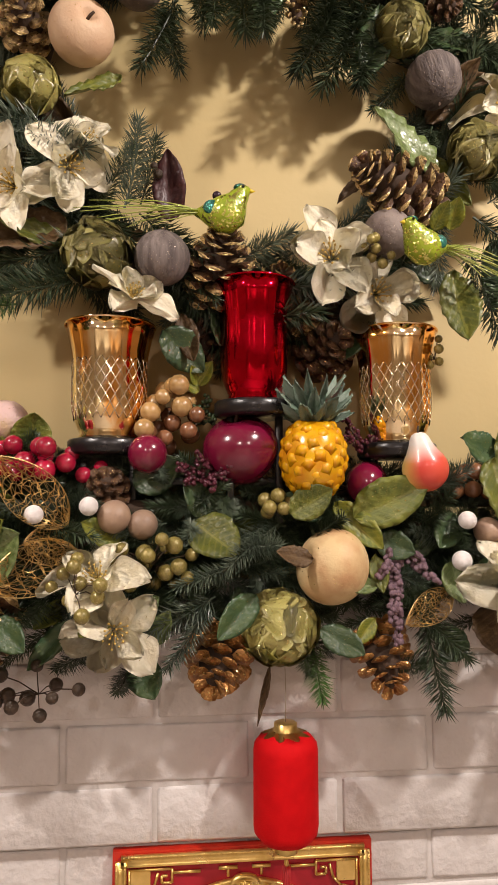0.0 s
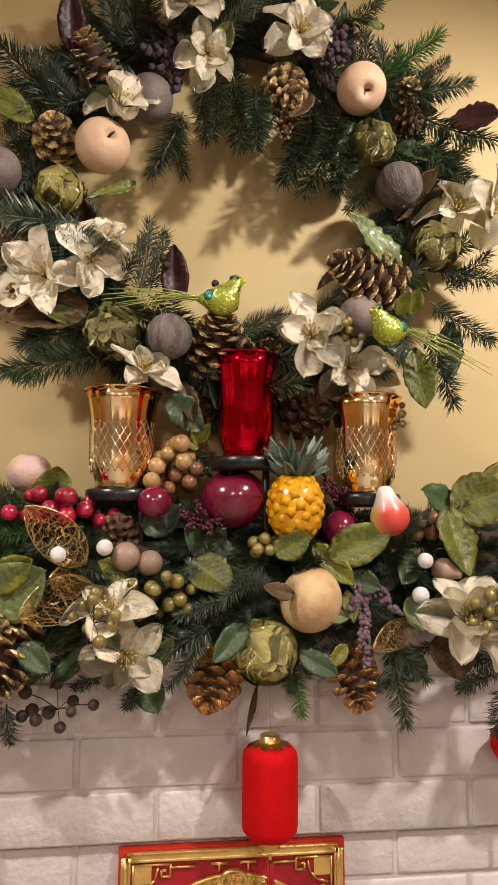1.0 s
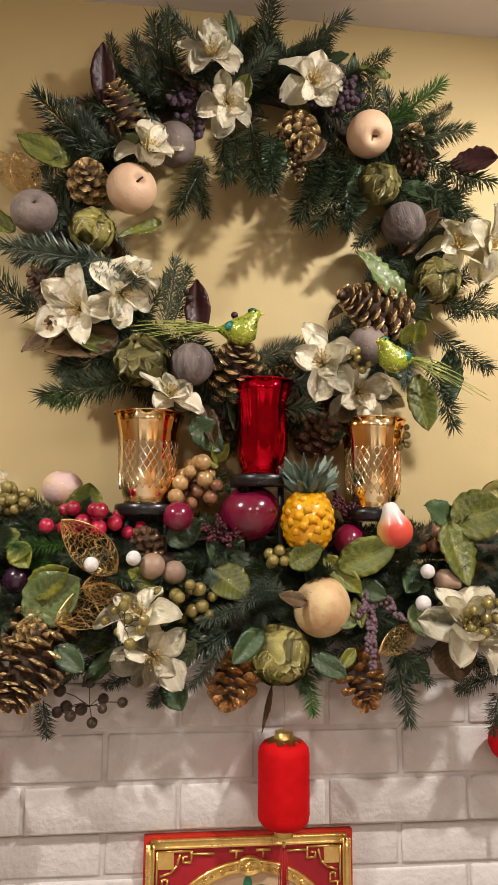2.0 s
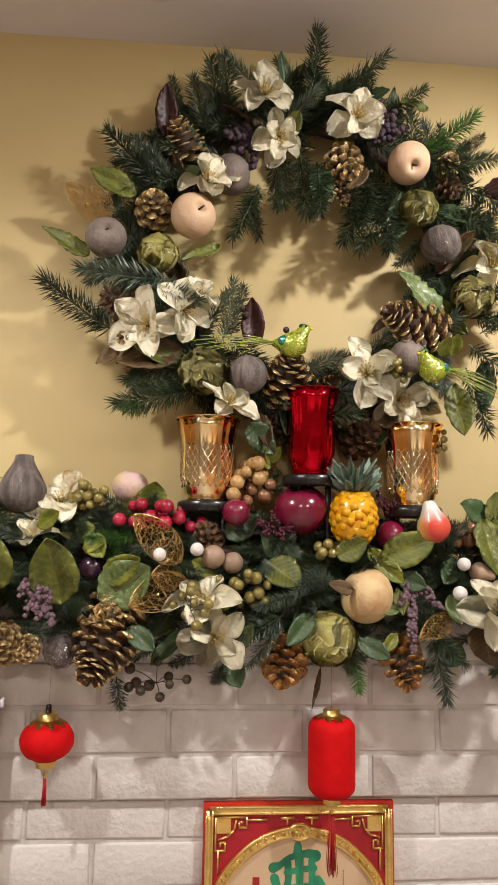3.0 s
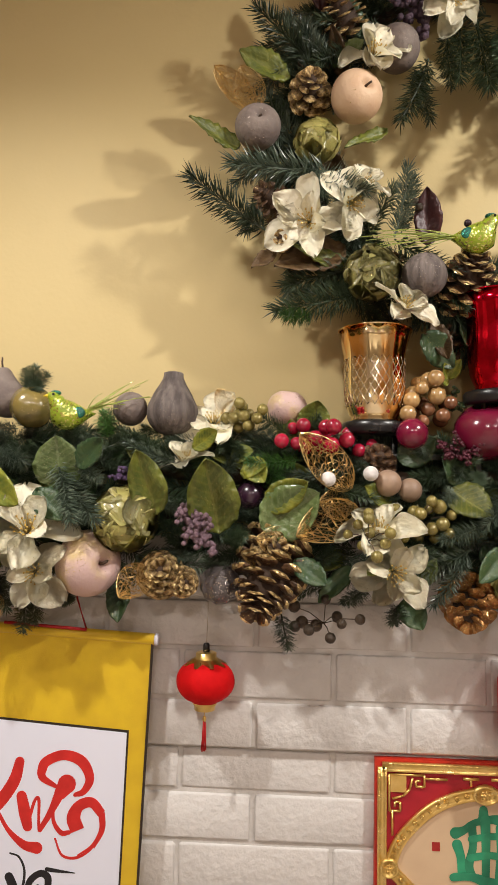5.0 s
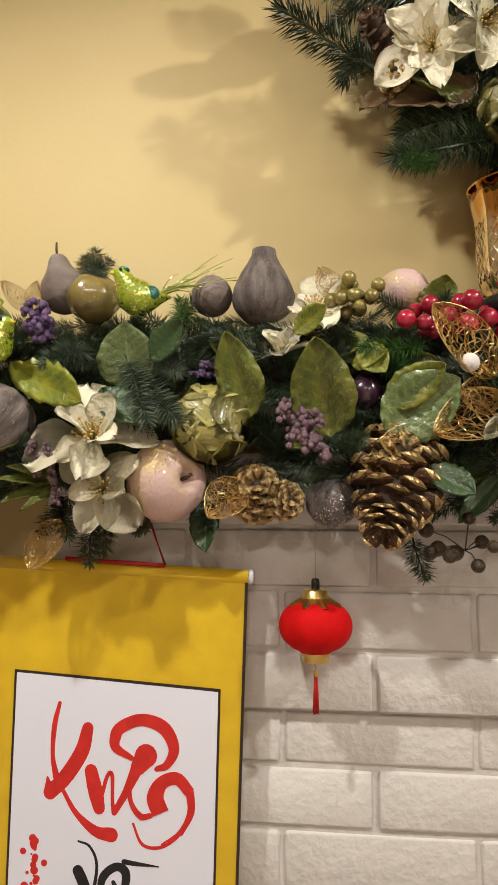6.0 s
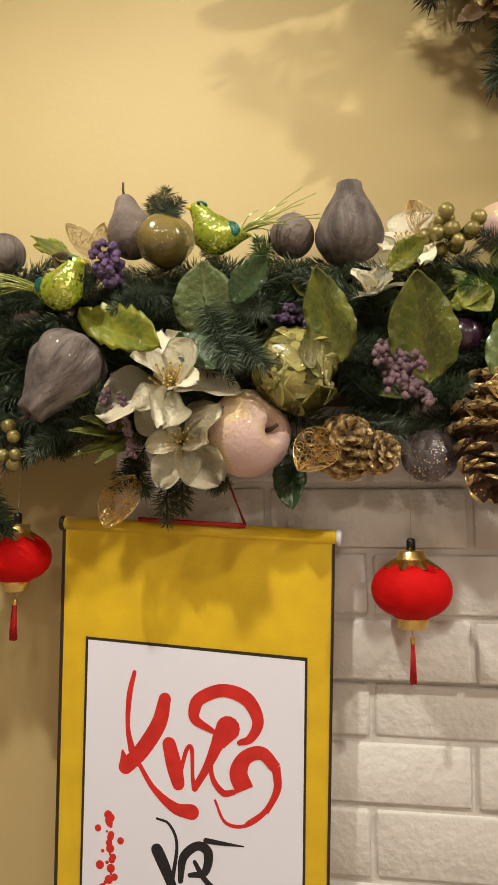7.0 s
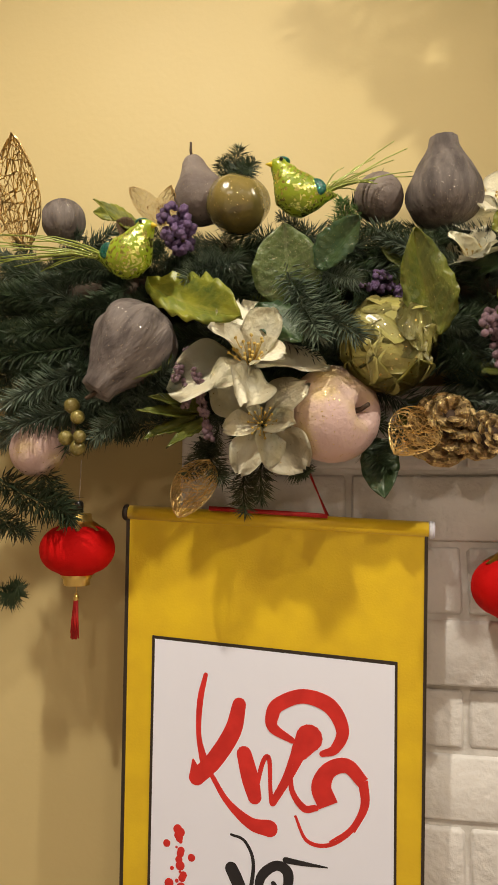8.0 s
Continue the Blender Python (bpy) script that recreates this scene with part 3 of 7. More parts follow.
def artichoke(at, axis, radius, material="arti", label="olive green artichoke with gold glitter", group="", seed=0):
    rng = random.Random(seed + 3)
    ob = thing("artichoke", at, label, "artichoke", group, m=aim(at, axis, rng.uniform(0, 360)))
    part("heart", lathe([(0.0, -0.85 * radius), (0.55 * radius, -0.72 * radius), (0.88 * radius, -0.2 * radius), (0.84 * radius, 0.3 * radius), (0.50 * radius, 0.76 * radius), (0, 0.90 * radius)], 16), M[material], ob)
    me = shared(("bract", material), lambda: bract_mesh(material))
    tiers = ((7, 152, 82), (7, 126, 58), (6, 100, 38), (5, 76, 20), (4, 52, 8), (3, 30, 2))
    for t, (count, low, high) in enumerate(tiers):
        for k in range(count):
            a = 2 * math.pi * (k + 0.5 * (t % 2)) / count + rng.uniform(-0.12, 0.12)
            spot_at = lambda d, r: Vector((r * math.sin(radians(d)) * math.cos(a), r * math.sin(radians(d)) * math.sin(a), r * math.cos(radians(d))))
            base = spot_at(low, radius * 0.90)
            tip = spot_at(high + rng.uniform(-5, 5), radius * (1.03 - 0.17 * math.cos(radians(high)) ** 3 + rng.uniform(-0.02, 0.05)))
            face = spot_at((low + high) / 2, 1)
            piece("bract", me, ob, leaf_pose(base, tip, radius * rng.uniform(1.15, 1.32), -face) )
    return ob


def turned(profile, ribs=0, depth=0.0, wobble=0.02, seed=0, steps=32):
    """A fruit body: a turned form with ribs and a slight lopsidedness."""
    bm = lathe(profile, steps)
    for v in bm.verts:
        a = math.atan2(v.co.y, v.co.x)
        k = 1 + depth * math.cos(ribs * a + 2 * math.sin(v.co.z * 40)) + wobble * math.sin(a + seed) + 0.6 * wobble * math.sin(2 * a + 2 * seed + v.co.z * 30)
        v.co.x *= k
        v.co.y *= k
    return bm


def curve_profile(kind, r):
    if kind == "apple":
        return [(0, -0.70 * r)] + [(r * math.cos(t) * (1.0 + 0.05 * math.sin(t)), 0.92 * r * math.sin(t) * (1 - 0.0 * t)) for t in [radians(a) for a in range(-74, 71, 9)]] + [(0.22 * r, 0.80 * r), (0.1 * r, 0.66 * r), (0.0, 0.58 * r)]
    if kind == "pear":
        return [(0, -r)] + [(r * math.cos(t), r * math.sin(t)) for t in [radians(a) for a in range(-78, 31, 9)]] + [(0.66 * r, 0.82 * r), (0.50 * r, 1.15 * r), (0.42 * r, 1.4 * r), (0.30 * r, 1.58 * r), (0.12 * r, 1.66 * r), (0, 1.62 * r)]
    if kind == "fig":
        return [(0, -0.86 * r), (0.3 * r, -0.84 * r)] + [(r * math.cos(t), 0.9 * r * math.sin(t)) for t in [radians(a) for a in range(-62, 28, 9)]] + [(0.72 * r, 0.78 * r), (0.52 * r, 1.12 * r), (0.40 * r, 1.38 * r), (0.37 * r, 1.6 * r), (0.25 * r, 1.64 * r), (0, 1.60 * r)]
    return [(0, -r)] + [(r * math.cos(t), r * math.sin(t)) for t in [radians(a) for a in range(-80, 81, 8)]] + [(0, r)]


def fruit(name, at, axis, radius, kind, material, label, category, stem=0.35, ribs=0, depth=0.0, group="", seed=0, leaf_cup=False):
    """A fruit of turned form whose stem end points along axis."""
    ob = thing(name, at, label, category, group, m=aim(at, axis, seed * 57))
    part("skin", turned(curve_profile(kind, radius), ribs, depth, 0.025, seed), M[material], ob)
    top = {"apple": 0.58, "pear": 1.6, "fig": 1.58}.get(kind, 0.97) * radius
    if stem:
        bm = bmesh.new()
        tube_into(bm, [(0, 0, top - 0.05 * radius), (0.03 * radius, 0, top + stem * radius * 0.5), (0.10 * radius, 0.02 * radius, top + stem * radius)], 0.055 * radius, 6, 0.8)
        part("stem", bm, M["twig"], ob, "thin brown stem")
    return ob


def ball_mesh(material, sub=2):
    bm = bmesh.new()
    bmesh.ops.create_icosphere(bm, subdivisions=sub, radius=1)
    return mesh_from("berry", bm, M[material])


def berries(name, at, spread, count, radius, material, label, category="berries", seed=0, second=None, stems=True, group="", flat=0.5, sub=2, jitter=0.15):
    """A bunch of berries on fine stems, packed in an uneven ellipsoid."""
    rng = random.Random(seed + 11)
    ob = thing(name, at, label, category, group)
    placed, tries = [], 0
    while len(placed) < count and tries < 4000:
        tries += 1
        p = Vector((rng.uniform(-1, 1) * spread[0], rng.uniform(-1, 1) * spread[0] * flat, rng.uniform(-1, 1) * spread[1]))
        if (p.x / spread[0]) ** 2 + (p.z / spread[1]) ** 2 > 1 or any((p - q).length < 1.75 * radius for q in placed):
            continue
        placed.append(p)
    bm = bmesh.new()
    for k, p in enumerate(placed):
        use = second if second and p.x * 0.5 - p.z > rng.uniform(-0.3, 0.5) * spread[0] else material
        me = shared(("ball", use, sub), lambda: ball_mesh(use, sub))
        piece("berry", me, ob, Matrix.Translation(p) @ Matrix.Scale(radius * rng.uniform(1 - jitter, 1 + jitter), 4))
        tube_into(bm, [(0, 0.5 * spread[0] * flat, -0.3 * spread[1]), p * 0.5 + Vector((0, 0.003, 0)), p], 0.0007, 4)
    if stems:
        part("stems", bm, M["twig"], ob)
    else:
        bm.free()
    return ob


def bud_spray(name, at, tips, radius, material, label, category="dried flowers", seed=0, spacing=1.2, fat=1.6):
    """Stalks from one point to each tip, thickly set with small round buds; the buds of a stalk are one mesh."""
    rng = random.Random(seed + 19)
    ob = thing(name, at, label, category)
    for tip in tips:
        d = Vector(tip) - Vector(at)
        n = max(4, int(d.length / (radius * spacing)) * 3)
        bm = bmesh.new()
        tube_into(bm, [(0, 0, 0), d * 0.6, d], 0.0012, 4)
        stalk = part("stalk", bm, M["twig"], ob)
        me = shared(("bud", material), lambda: ball_mesh(material, 1))
        for k in range(n):
            s = 0.12 + 0.88 * (k + 0.5) / n
            off = Vector((rng.gauss(0, 1), rng.gauss(0, 1), rng.gauss(0, 1))).normalized() * radius * fat * (1.15 - 0.6 * s)
            piece("bud", me, stalk, Matrix.Translation(d * s + off) @ Matrix.Scale(radius * rng.uniform(0.75, 1.15), 4))
    return ob


def bird(at, forward, radius, tail_to, label, seed=0, lift=0.0):
    """A round glitter bird: body, head cap, beak, eye, wing patch, and a tail of long fibres. Its x runs forward."""
    f = Vector(forward)
    f.z = 0
    f.normalize()
    side = Vector((0, 0, 1)).cross(f)
    m = Matrix(((f.x, side.x, 0, at[0]), (f.y, side.y, 0, at[1]), (f.z, side.z, 1, at[2]), (0, 0, 0, 1)))
    ob = thing("bird_ornament", at, label, "bird ornament", "glitter birds", m=m)
    r = radius
    bm = bmesh.new()
    rings = []
    # centre x, centre z, half height, half width from tail to crown
    spine = ((-1.75, 0.20, 0.05, 0.10), (-1.3, 0.10, 0.26, 0.34), (-0.8, 0.0, 0.62, 0.66), (-0.25, -0.05, 0.92, 0.88), (0.3, 0.02, 0.98, 0.90), (0.66, 0.28, 0.86, 0.76), (0.86, 0.62, 0.62, 0.58), (0.95, 0.92, 0.46, 0.50), (1.08, 1.08, 0.34, 0.40), (1.25, 1.12, 0.18, 0.22), (1.34, 1.10, 0.03, 0.04))
    n = 16
    for x, z, h, w in spine:
        rings.append([bm.verts.new((r * (x - (0.35 * h * math.sin(2 * math.pi * k / n) if 0.6 < x < 1.1 else 0)), r * w * math.cos(2 * math.pi * k / n), r * (z + h * math.sin(2 * math.pi * k / n)))) for k in range(n)])
    for a, b in zip(rings, rings[1:]):
        for k in range(n):
            bm.faces.new((a[k], b[k], b[(k + 1) % n], a[(k + 1) % n]))
    bm.faces.new(rings[0])
    bm.faces.new(rings[-1][::-1])
    bmesh.ops.recalc_face_normals(bm, faces=bm.faces[:])
    body = part("body", bm, M["bird"], ob)
    bm = bmesh.new()
    bmesh.ops.create_icosphere(bm, subdivisions=3, radius=r * 0.30)
    part("cap", bm, M["teal"], ob, "teal glitter cap", Matrix.Translation((0.78 * r, 0, 1.32 * r)) @ Matrix.Diagonal((1.1, 1, 0.55, 1)))
    bm = lathe([(0, 0), (0.15 * r, 0.0), (0.09 * r, 0.16 * r), (0, 0.36 * r)], 8)
    part("beak", bm, M["beak"], ob, "small yellow beak", aim((1.22 * r, 0, 1.10 * r), (1, 0, -0.15)))
    for s in (-1, 1):
        bm = bmesh.new()
        bmesh.ops.create_icosphere(bm, subdivisions=2, radius=r * 0.085)
        part("eye", bm, M["black"], ob, "black bead eye", Matrix.Translation((1.02 * r, s * 0.46 * r, 1.16 * r)))
        bm = bmesh.new()
        bmesh.ops.create_icosphere(bm, subdivisions=3, radius=r * 0.5)
        part("wing", bm, M["teal"], ob, "teal glitter wing patch", Matrix.Translation((-0.55 * r, s * 0.66 * r, 0.12 * r)) @ Matrix.Diagonal((0.8, 0.30, 0.72, 1)))
    inv = m.inverted()
    rng = random.Random(seed + 5)
    end = inv @ Vector(tail_to)
    for k in range(15):
        e = end * rng.uniform(0.45, 1.0) + Vector((rng.uniform(-1, 1), rng.uniform(-1, 1), rng.uniform(-1, 1))) * r * 0.75
        start = Vector((-1.1 * r, rng.uniform(-0.25, 0.25) * r, rng.uniform(0.0, 0.3) * r))
        mid = start.lerp(e, 0.5) + Vector((0, 0, rng.uniform(0.0, 0.35) * r))
        bm = bmesh.new()
        tube_into(bm, [start, start.lerp(mid, 0.5) + Vector((0, 0, 0.08 * r)), mid, mid.lerp(e, 0.5) + Vector((0, 0, 0.06 * r)), e], 0.00085, 5, 0.5)
        part("tail_fibre", bm, M["tail"], ob)
    return ob


def mesh_ball(name, at, radius, material, label, category, group=""):
    me = shared(("ball", material, 3), lambda: ball_mesh(material, 3))
    ob = piece(name, me, None, Matrix.Translation(at) @ Matrix.Scale(radius, 4))
    return tagged(ob, label, category, group)


def pear_skin():
    """Painted pear skin: white at the neck, yellow on one side, coral red on the other."""
    m = mat("painted pear skin", (0.72, 0.10, 0.06), 0.4, second=(0.62, 0.06, 0.04), scale=20, vary=0, bump=0.1, coat=0.2)
    nt, b = nodes_of(m)
    old = b.inputs["Base Color"].links[0].from_socket
    tc = nt.nodes.new("ShaderNodeTexCoord")
    sep = nt.nodes.new("ShaderNodeSeparateXYZ")
    link(nt, tc.outputs["Object"], sep.inputs[0])
    for axis, lo, hi, colour in ((0, 0.012, -0.012, (0.72, 0.56, 0.16, 1)), (2, 0.010, 0.028, (0.78, 0.74, 0.70, 1))):
        r = nt.nodes.new("ShaderNodeMapRange")
        r.inputs[1].default_value, r.inputs[2].default_value = lo, hi
        link(nt, sep.outputs[axis], r.inputs[0])
        mx = nt.nodes.new("ShaderNodeMix")
        mx.data_type = "RGBA"
        mx.inputs["B"].default_value = colour
        link(nt, r.outputs[0], mx.inputs["Factor"])
        link(nt, old, mx.inputs["A"])
        old = mx.outputs["Result"]
    link(nt, old, b.inputs["Base Color"])
    return m


M["pear_skin"] = pear_skin()

# ---- wreath on the wall ----
wreath = thing("wreath", (0.044, 0.900, 2.041), "large round artificial pine wreath with fruit and pinecones on the wall", "wreath")
bm = bmesh.new()
tube_into(bm, [(0.235 * math.cos(a), 0.0, 0.235 * math.sin(a)) for a in [2 * math.pi * k / 40 for k in range(41)]], 0.012, 6)
part("ring", bm, M["twig"], wreath, "hidden brown twig ring")
rng = random.Random(21)
for k in range(210):
    a = 2 * math.pi * k / 210 + rng.uniform(-0.04, 0.04)
    r = rng.uniform(0.185, 0.275)
    lean = a + math.pi / 2 * rng.choice((1, 1, -1)) * rng.uniform(0.45, 1.0)
    ln = rng.uniform(0.075, 0.115)
    base = Vector((r * math.cos(a), rng.uniform(-0.045, 0.010), r * math.sin(a)))
    tip = base + ln * Vector((math.cos(lean), rng.uniform(-0.35, 0.12), math.sin(lean)))
    if math.hypot(tip.x, tip.z) < 0.175:
        tip = base + ln * Vector((math.cos(a + 1.3), -0.2, math.sin(a + 1.3)))
    sprig(wreath, base, tip, rng.choice(("needle", "needle", "needle_blue")), rng.uniform(0.9, 1.25), k)
for k in range(34):
    a = 2 * math.pi * k / 34 + rng.uniform(-0.05, 0.05)
    r = rng.uniform(0.19, 0.28)
    base = Vector((r * math.cos(a), rng.uniform(-0.05, 0.0), r * math.sin(a)))
    lean = a + rng.uniform(-1.3, 1.3)
    ln = rng.uniform(0.05, 0.08)
    leaf(wreath, base, base + ln * Vector((math.cos(lean), rng.uniform(-0.4, 0.1), math.sin(lean))), ln * 0.42, rng.choice(("leaf_dark", "leaf_dark", "leaf", "leaf_brown")), (rng.uniform(-0.6, 0.6), -1, rng.uniform(-0.4, 0.6)))
sprig(wreath, (-0.118, -0.042, 0.203), (-0.126, -0.062, 0.318), "needle", 1.25)
sprig(wreath, (-0.136, -0.042, 0.196), (-0.147, -0.062, 0.309), "needle", 1.25)
sprig(wreath, (0.008, -0.052, 0.238), (0.034, -0.082, 0.348), "needle", 1.25)
sprig(wreath, (0.102, -0.052, 0.251), (0.119, -0.062, 0.296), "needle", 1.25)
sprig(wreath, (0.129, -0.052, 0.229), (0.202, -0.062, 0.262), "needle", 1.25)
sprig(wreath, (0.195, -0.052, 0.166), (0.284, -0.072, 0.212), "needle_fresh", 1.25)
sprig(wreath, (0.219, -0.052, 0.148), (0.316, -0.072, 0.139), "needle", 1.25)
sprig(wreath, (0.263, -0.052, 0.181), (0.297, -0.062, 0.185), "needle", 1.25)
sprig(wreath, (0.269, -0.065, -0.112), (0.341, -0.098, -0.145), "needle", 1.25)
sprig(wreath, (0.254, -0.080, -0.162), (0.315, -0.102, -0.227), "needle", 1.25)
sprig(wreath, (0.247, -0.082, -0.199), (0.271, -0.102, -0.298), "needle", 1.25)
sprig(wreath, (-0.285, -0.069, -0.159), (-0.394, -0.094, -0.103), "needle", 1.25)
sprig(wreath, (-0.220, -0.052, 0.080), (-0.312, -0.082, 0.153), "needle", 1.25)
sprig(wreath, (-0.203, -0.062, 0.081), (-0.256, -0.072, 0.135), "needle_blue", 1.25)
sprig(wreath, (-0.159, -0.072, -0.239), (-0.261, -0.112, -0.290), "needle", 1.25)
sprig(wreath, (-0.229, -0.092, -0.277), (-0.260, -0.112, -0.290), "needle_fresh", 1.25)
sprig(wreath, (-0.124, -0.091, -0.174), (-0.098, -0.104, -0.092), "needle_blue", 1.25)
sprig(wreath, (0.111, -0.052, 0.110), (0.082, -0.077, -0.008), "needle", 1.25)
sprig(wreath, (0.148, -0.052, 0.112), (0.108, -0.057, -0.006), "needle", 1.25)
sprig(wreath, (0.023, -0.052, 0.141), (0.028, -0.073, 0.035), "needle", 1.25)
sprig(wreath, (-0.072, -0.052, 0.096), (-0.097, -0.066, -0.001), "needle", 1.25)
sprig(wreath, (-0.154, -0.052, 0.180), (-0.185, -0.062, 0.272), "needle", 1.25)
sprig(wreath, (-0.199, -0.042, 0.215), (-0.214, -0.052, 0.269), "needle", 1.25)
sprig(wreath, (-0.032, -0.054, -0.220), (0.058, -0.064, -0.194), "needle_blue", 1.25)
sprig(wreath, (-0.205, -0.083, -0.082), (-0.333, -0.093, -0.086), "needle_blue", 1.25)
sprig(wreath, (-0.253, -0.083, -0.089), (-0.163, -0.116, -0.117), "needle_blue", 1.25)
sprig(wreath, (-0.152, -0.072, -0.197), (-0.255, -0.082, -0.245), "needle", 1.25)
sprig(wreath, (-0.167, -0.082, -0.241), (-0.247, -0.082, -0.253), "needle", 1.25)
sprig(wreath, (0.218, -0.060, -0.048), (0.196, -0.067, -0.125), "needle", 1.25)
sprig(wreath, (0.277, -0.068, -0.140), (0.340, -0.075, -0.102), "needle", 1.25)
sprig(wreath, (0.252, -0.052, 0.120), (0.338, -0.072, 0.054), "needle", 1.25)
sprig(wreath, (0.261, -0.052, 0.073), (0.330, -0.065, 0.014), "needle", 1.25)
sprig(wreath, (-0.027, -0.042, 0.153), (-0.025, -0.052, 0.057), "needle", 1.25)
sprig(wreath, (-0.004, -0.042, 0.159), (0.008, -0.063, 0.035), "needle", 1.25)
sprig(wreath, (0.056, -0.042, 0.140), (0.044, -0.052, 0.065), "needle", 1.25)
sprig(wreath, (0.131, -0.042, 0.117), (0.129, -0.066, -0.000), "needle", 1.25)
sprig(wreath, (0.165, -0.042, 0.100), (0.152, -0.057, -0.005), "needle", 1.25)
sprig(wreath, (0.196, -0.044, 0.023), (0.159, -0.059, -0.033), "needle", 1.25)
sprig(wreath, (-0.044, -0.042, 0.141), (-0.048, -0.052, 0.060), "needle", 1.25)
sprig(wreath, (0.104, -0.042, 0.134), (0.102, -0.053, 0.042), "needle", 1.25)
sprig(wreath, (-0.089, -0.042, 0.086), (-0.070, -0.055, 0.010), "needle", 1.25)
sprig(wreath, (-0.110, -0.059, -0.156), (-0.086, -0.053, -0.082), "needle", 1.25)
sprig(wreath, (-0.153, -0.059, -0.159), (-0.121, -0.063, -0.088), "needle", 1.25)
sprig(wreath, (0.075, -0.042, 0.151), (0.075, -0.042, 0.059), "needle", 1.25)
leaf(wreath, (-0.327, -0.070, -0.041), (-0.396, -0.088, -0.019), 0.0353, "leaf")
leaf(wreath, (-0.262, -0.062, 0.062), (-0.331, -0.072, 0.092), 0.0370, "leaf")
leaf(wreath, (-0.219, -0.052, 0.169), (-0.220, -0.072, 0.245), 0.0356, "leaf_wine")
leaf(wreath, (-0.077, -0.071, -0.176), (-0.080, -0.075, -0.102), 0.0356, "leaf_wine")
leaf(wreath, (0.295, -0.062, 0.105), (0.354, -0.092, 0.093), 0.0437, "leaf_wine")
leaf(wreath, (-0.026, -0.042, 0.261), (-0.040, -0.062, 0.323), 0.0257, "leaf_dark")
leaf(wreath, (0.205, -0.096, -0.120), (0.133, -0.111, -0.065), 0.0461, "leaf_pale")
leaf(wreath, (0.228, -0.082, -0.226), (0.230, -0.102, -0.313), 0.0403, "leaf")
leaf(wreath, (-0.275, -0.072, -0.185), (-0.306, -0.082, -0.217), 0.0238, "leaf_brown", shape="long")
leaf(wreath, (-0.185, -0.071, -0.181), (-0.274, -0.072, -0.219), 0.0594, "leaf_brown")
leaf(wreath, (-0.183, -0.072, -0.206), (-0.257, -0.082, -0.191), 0.0339, "leaf")
leaf(wreath, (-0.131, -0.068, -0.018), (-0.188, -0.080, -0.051), 0.0252, "leaf")
leaf(wreath, (-0.203, -0.052, 0.086), (-0.161, -0.082, 0.100), 0.0289, "leaf_pale")
leaf(wreath, (-0.031, -0.072, 0.164), (-0.011, -0.092, 0.200), 0.0300, "leaf")
leaf(wreath, (0.218, -0.102, -0.187), (0.222, -0.119, -0.158), 0.0214, "leaf_lime")
leaf(wreath, (0.200, -0.102, -0.188), (0.211, -0.120, -0.163), 0.0198, "leaf_lime")
leaf(wreath, (0.206, -0.052, 0.246), (0.152, -0.072, 0.238), 0.0306, "leaf")
leaf(wreath, (0.139, -0.076, -0.113), (0.105, -0.069, -0.149), 0.0168, "leaf_brown")
leaf(wreath, (0.146, -0.055, 0.015), (0.159, -0.062, 0.089), 0.0424, "leaf_dark")
leaf(wreath, (0.037, -0.052, 0.133), (0.017, -0.062, 0.060), 0.0424, "leaf_dark")
leaf(wreath, (0.101, -0.052, 0.138), (0.071, -0.062, 0.083), 0.0306, "leaf_brown")
leaf(wreath, (0.283, -0.072, -0.186), (0.268, -0.082, -0.273), 0.0339, "leaf_dark")
leaf(wreath, (0.139, -0.044, -0.256), (0.112, -0.044, -0.319), 0.0424, "leaf_dark")
leaf(wreath, (-0.083, -0.072, -0.295), (-0.045, -0.044, -0.332), 0.0424, "leaf_dark")
gold_leaf(wreath, (-0.307, -0.076, 0.004), (-0.364, -0.082, 0.057), 0.0399)
gold_leaf(wreath, (-0.302, -0.075, 0.010), (-0.329, -0.082, 0.061), 0.0383)
fruit("apple", (-0.129, 0.821, 2.064), (0.35, -0.75, 0.1), 0.0348, "apple", "peach", "peach coloured sugared apple set in the wreath", "apple", group="fruits on the wreath")
fruit("apple", (0.211, 0.828, 2.176), (0.05, -0.8, -0.55), 0.0333, "apple", "peach", "peach coloured sugared apple hanging stem down in the wreath", "apple", group="fruits on the wreath")
fruit("apple", (-0.259, 0.828, 2.026), (0.1, -0.9, 0.25), 0.0309, "apple", "mauve", "grey mauve frosted apple set in the wreath", "apple", group="fruits on the wreath", stem=0.15)
fruit("pear", (-0.072, 0.843, 2.148), (-0.3, 0.3, 0.9), 0.0312, "ball", "mauve", "brown mauve frosted fruit set in the wreath", "fruit", group="fruits on the wreath", stem=0, seed=2)
fruit("fig", (-0.041, 0.813, 1.818), (0.0, -0.15, 1), 0.0284, "ball", "fig", "grey purple ribbed fig set in the wreath", "fig", group="fruits on the wreath", stem=0.1, ribs=14, depth=0.025)
fruit("fig", (0.262, 0.834, 2.044), (0.15, -0.2, -1), 0.0311, "ball", "fig", "grey purple ribbed fig set in the wreath", "fig", group="fruits on the wreath", stem=0.2, ribs=12, depth=0.03, seed=3)
fruit("apple", (0.201, 0.818, 1.854), (0.1, -0.2, 1), 0.0277, "ball", "mauve", "grey mauve frosted fruit behind the glitter bird", "fruit", group="fruits on the wreath", stem=0, seed=1)
artichoke((-0.180, 0.821, 2.002), (-0.1, -0.75, 0.6), 0.0316, "arti", "olive green artichoke with gold glitter", "artichokes", 1)
artichoke((-0.107, 0.813, 1.820), (-0.1, -0.9, 0.35), 0.0376, "arti_dark", "dark olive artichoke with gold glitter", "artichokes", 2)
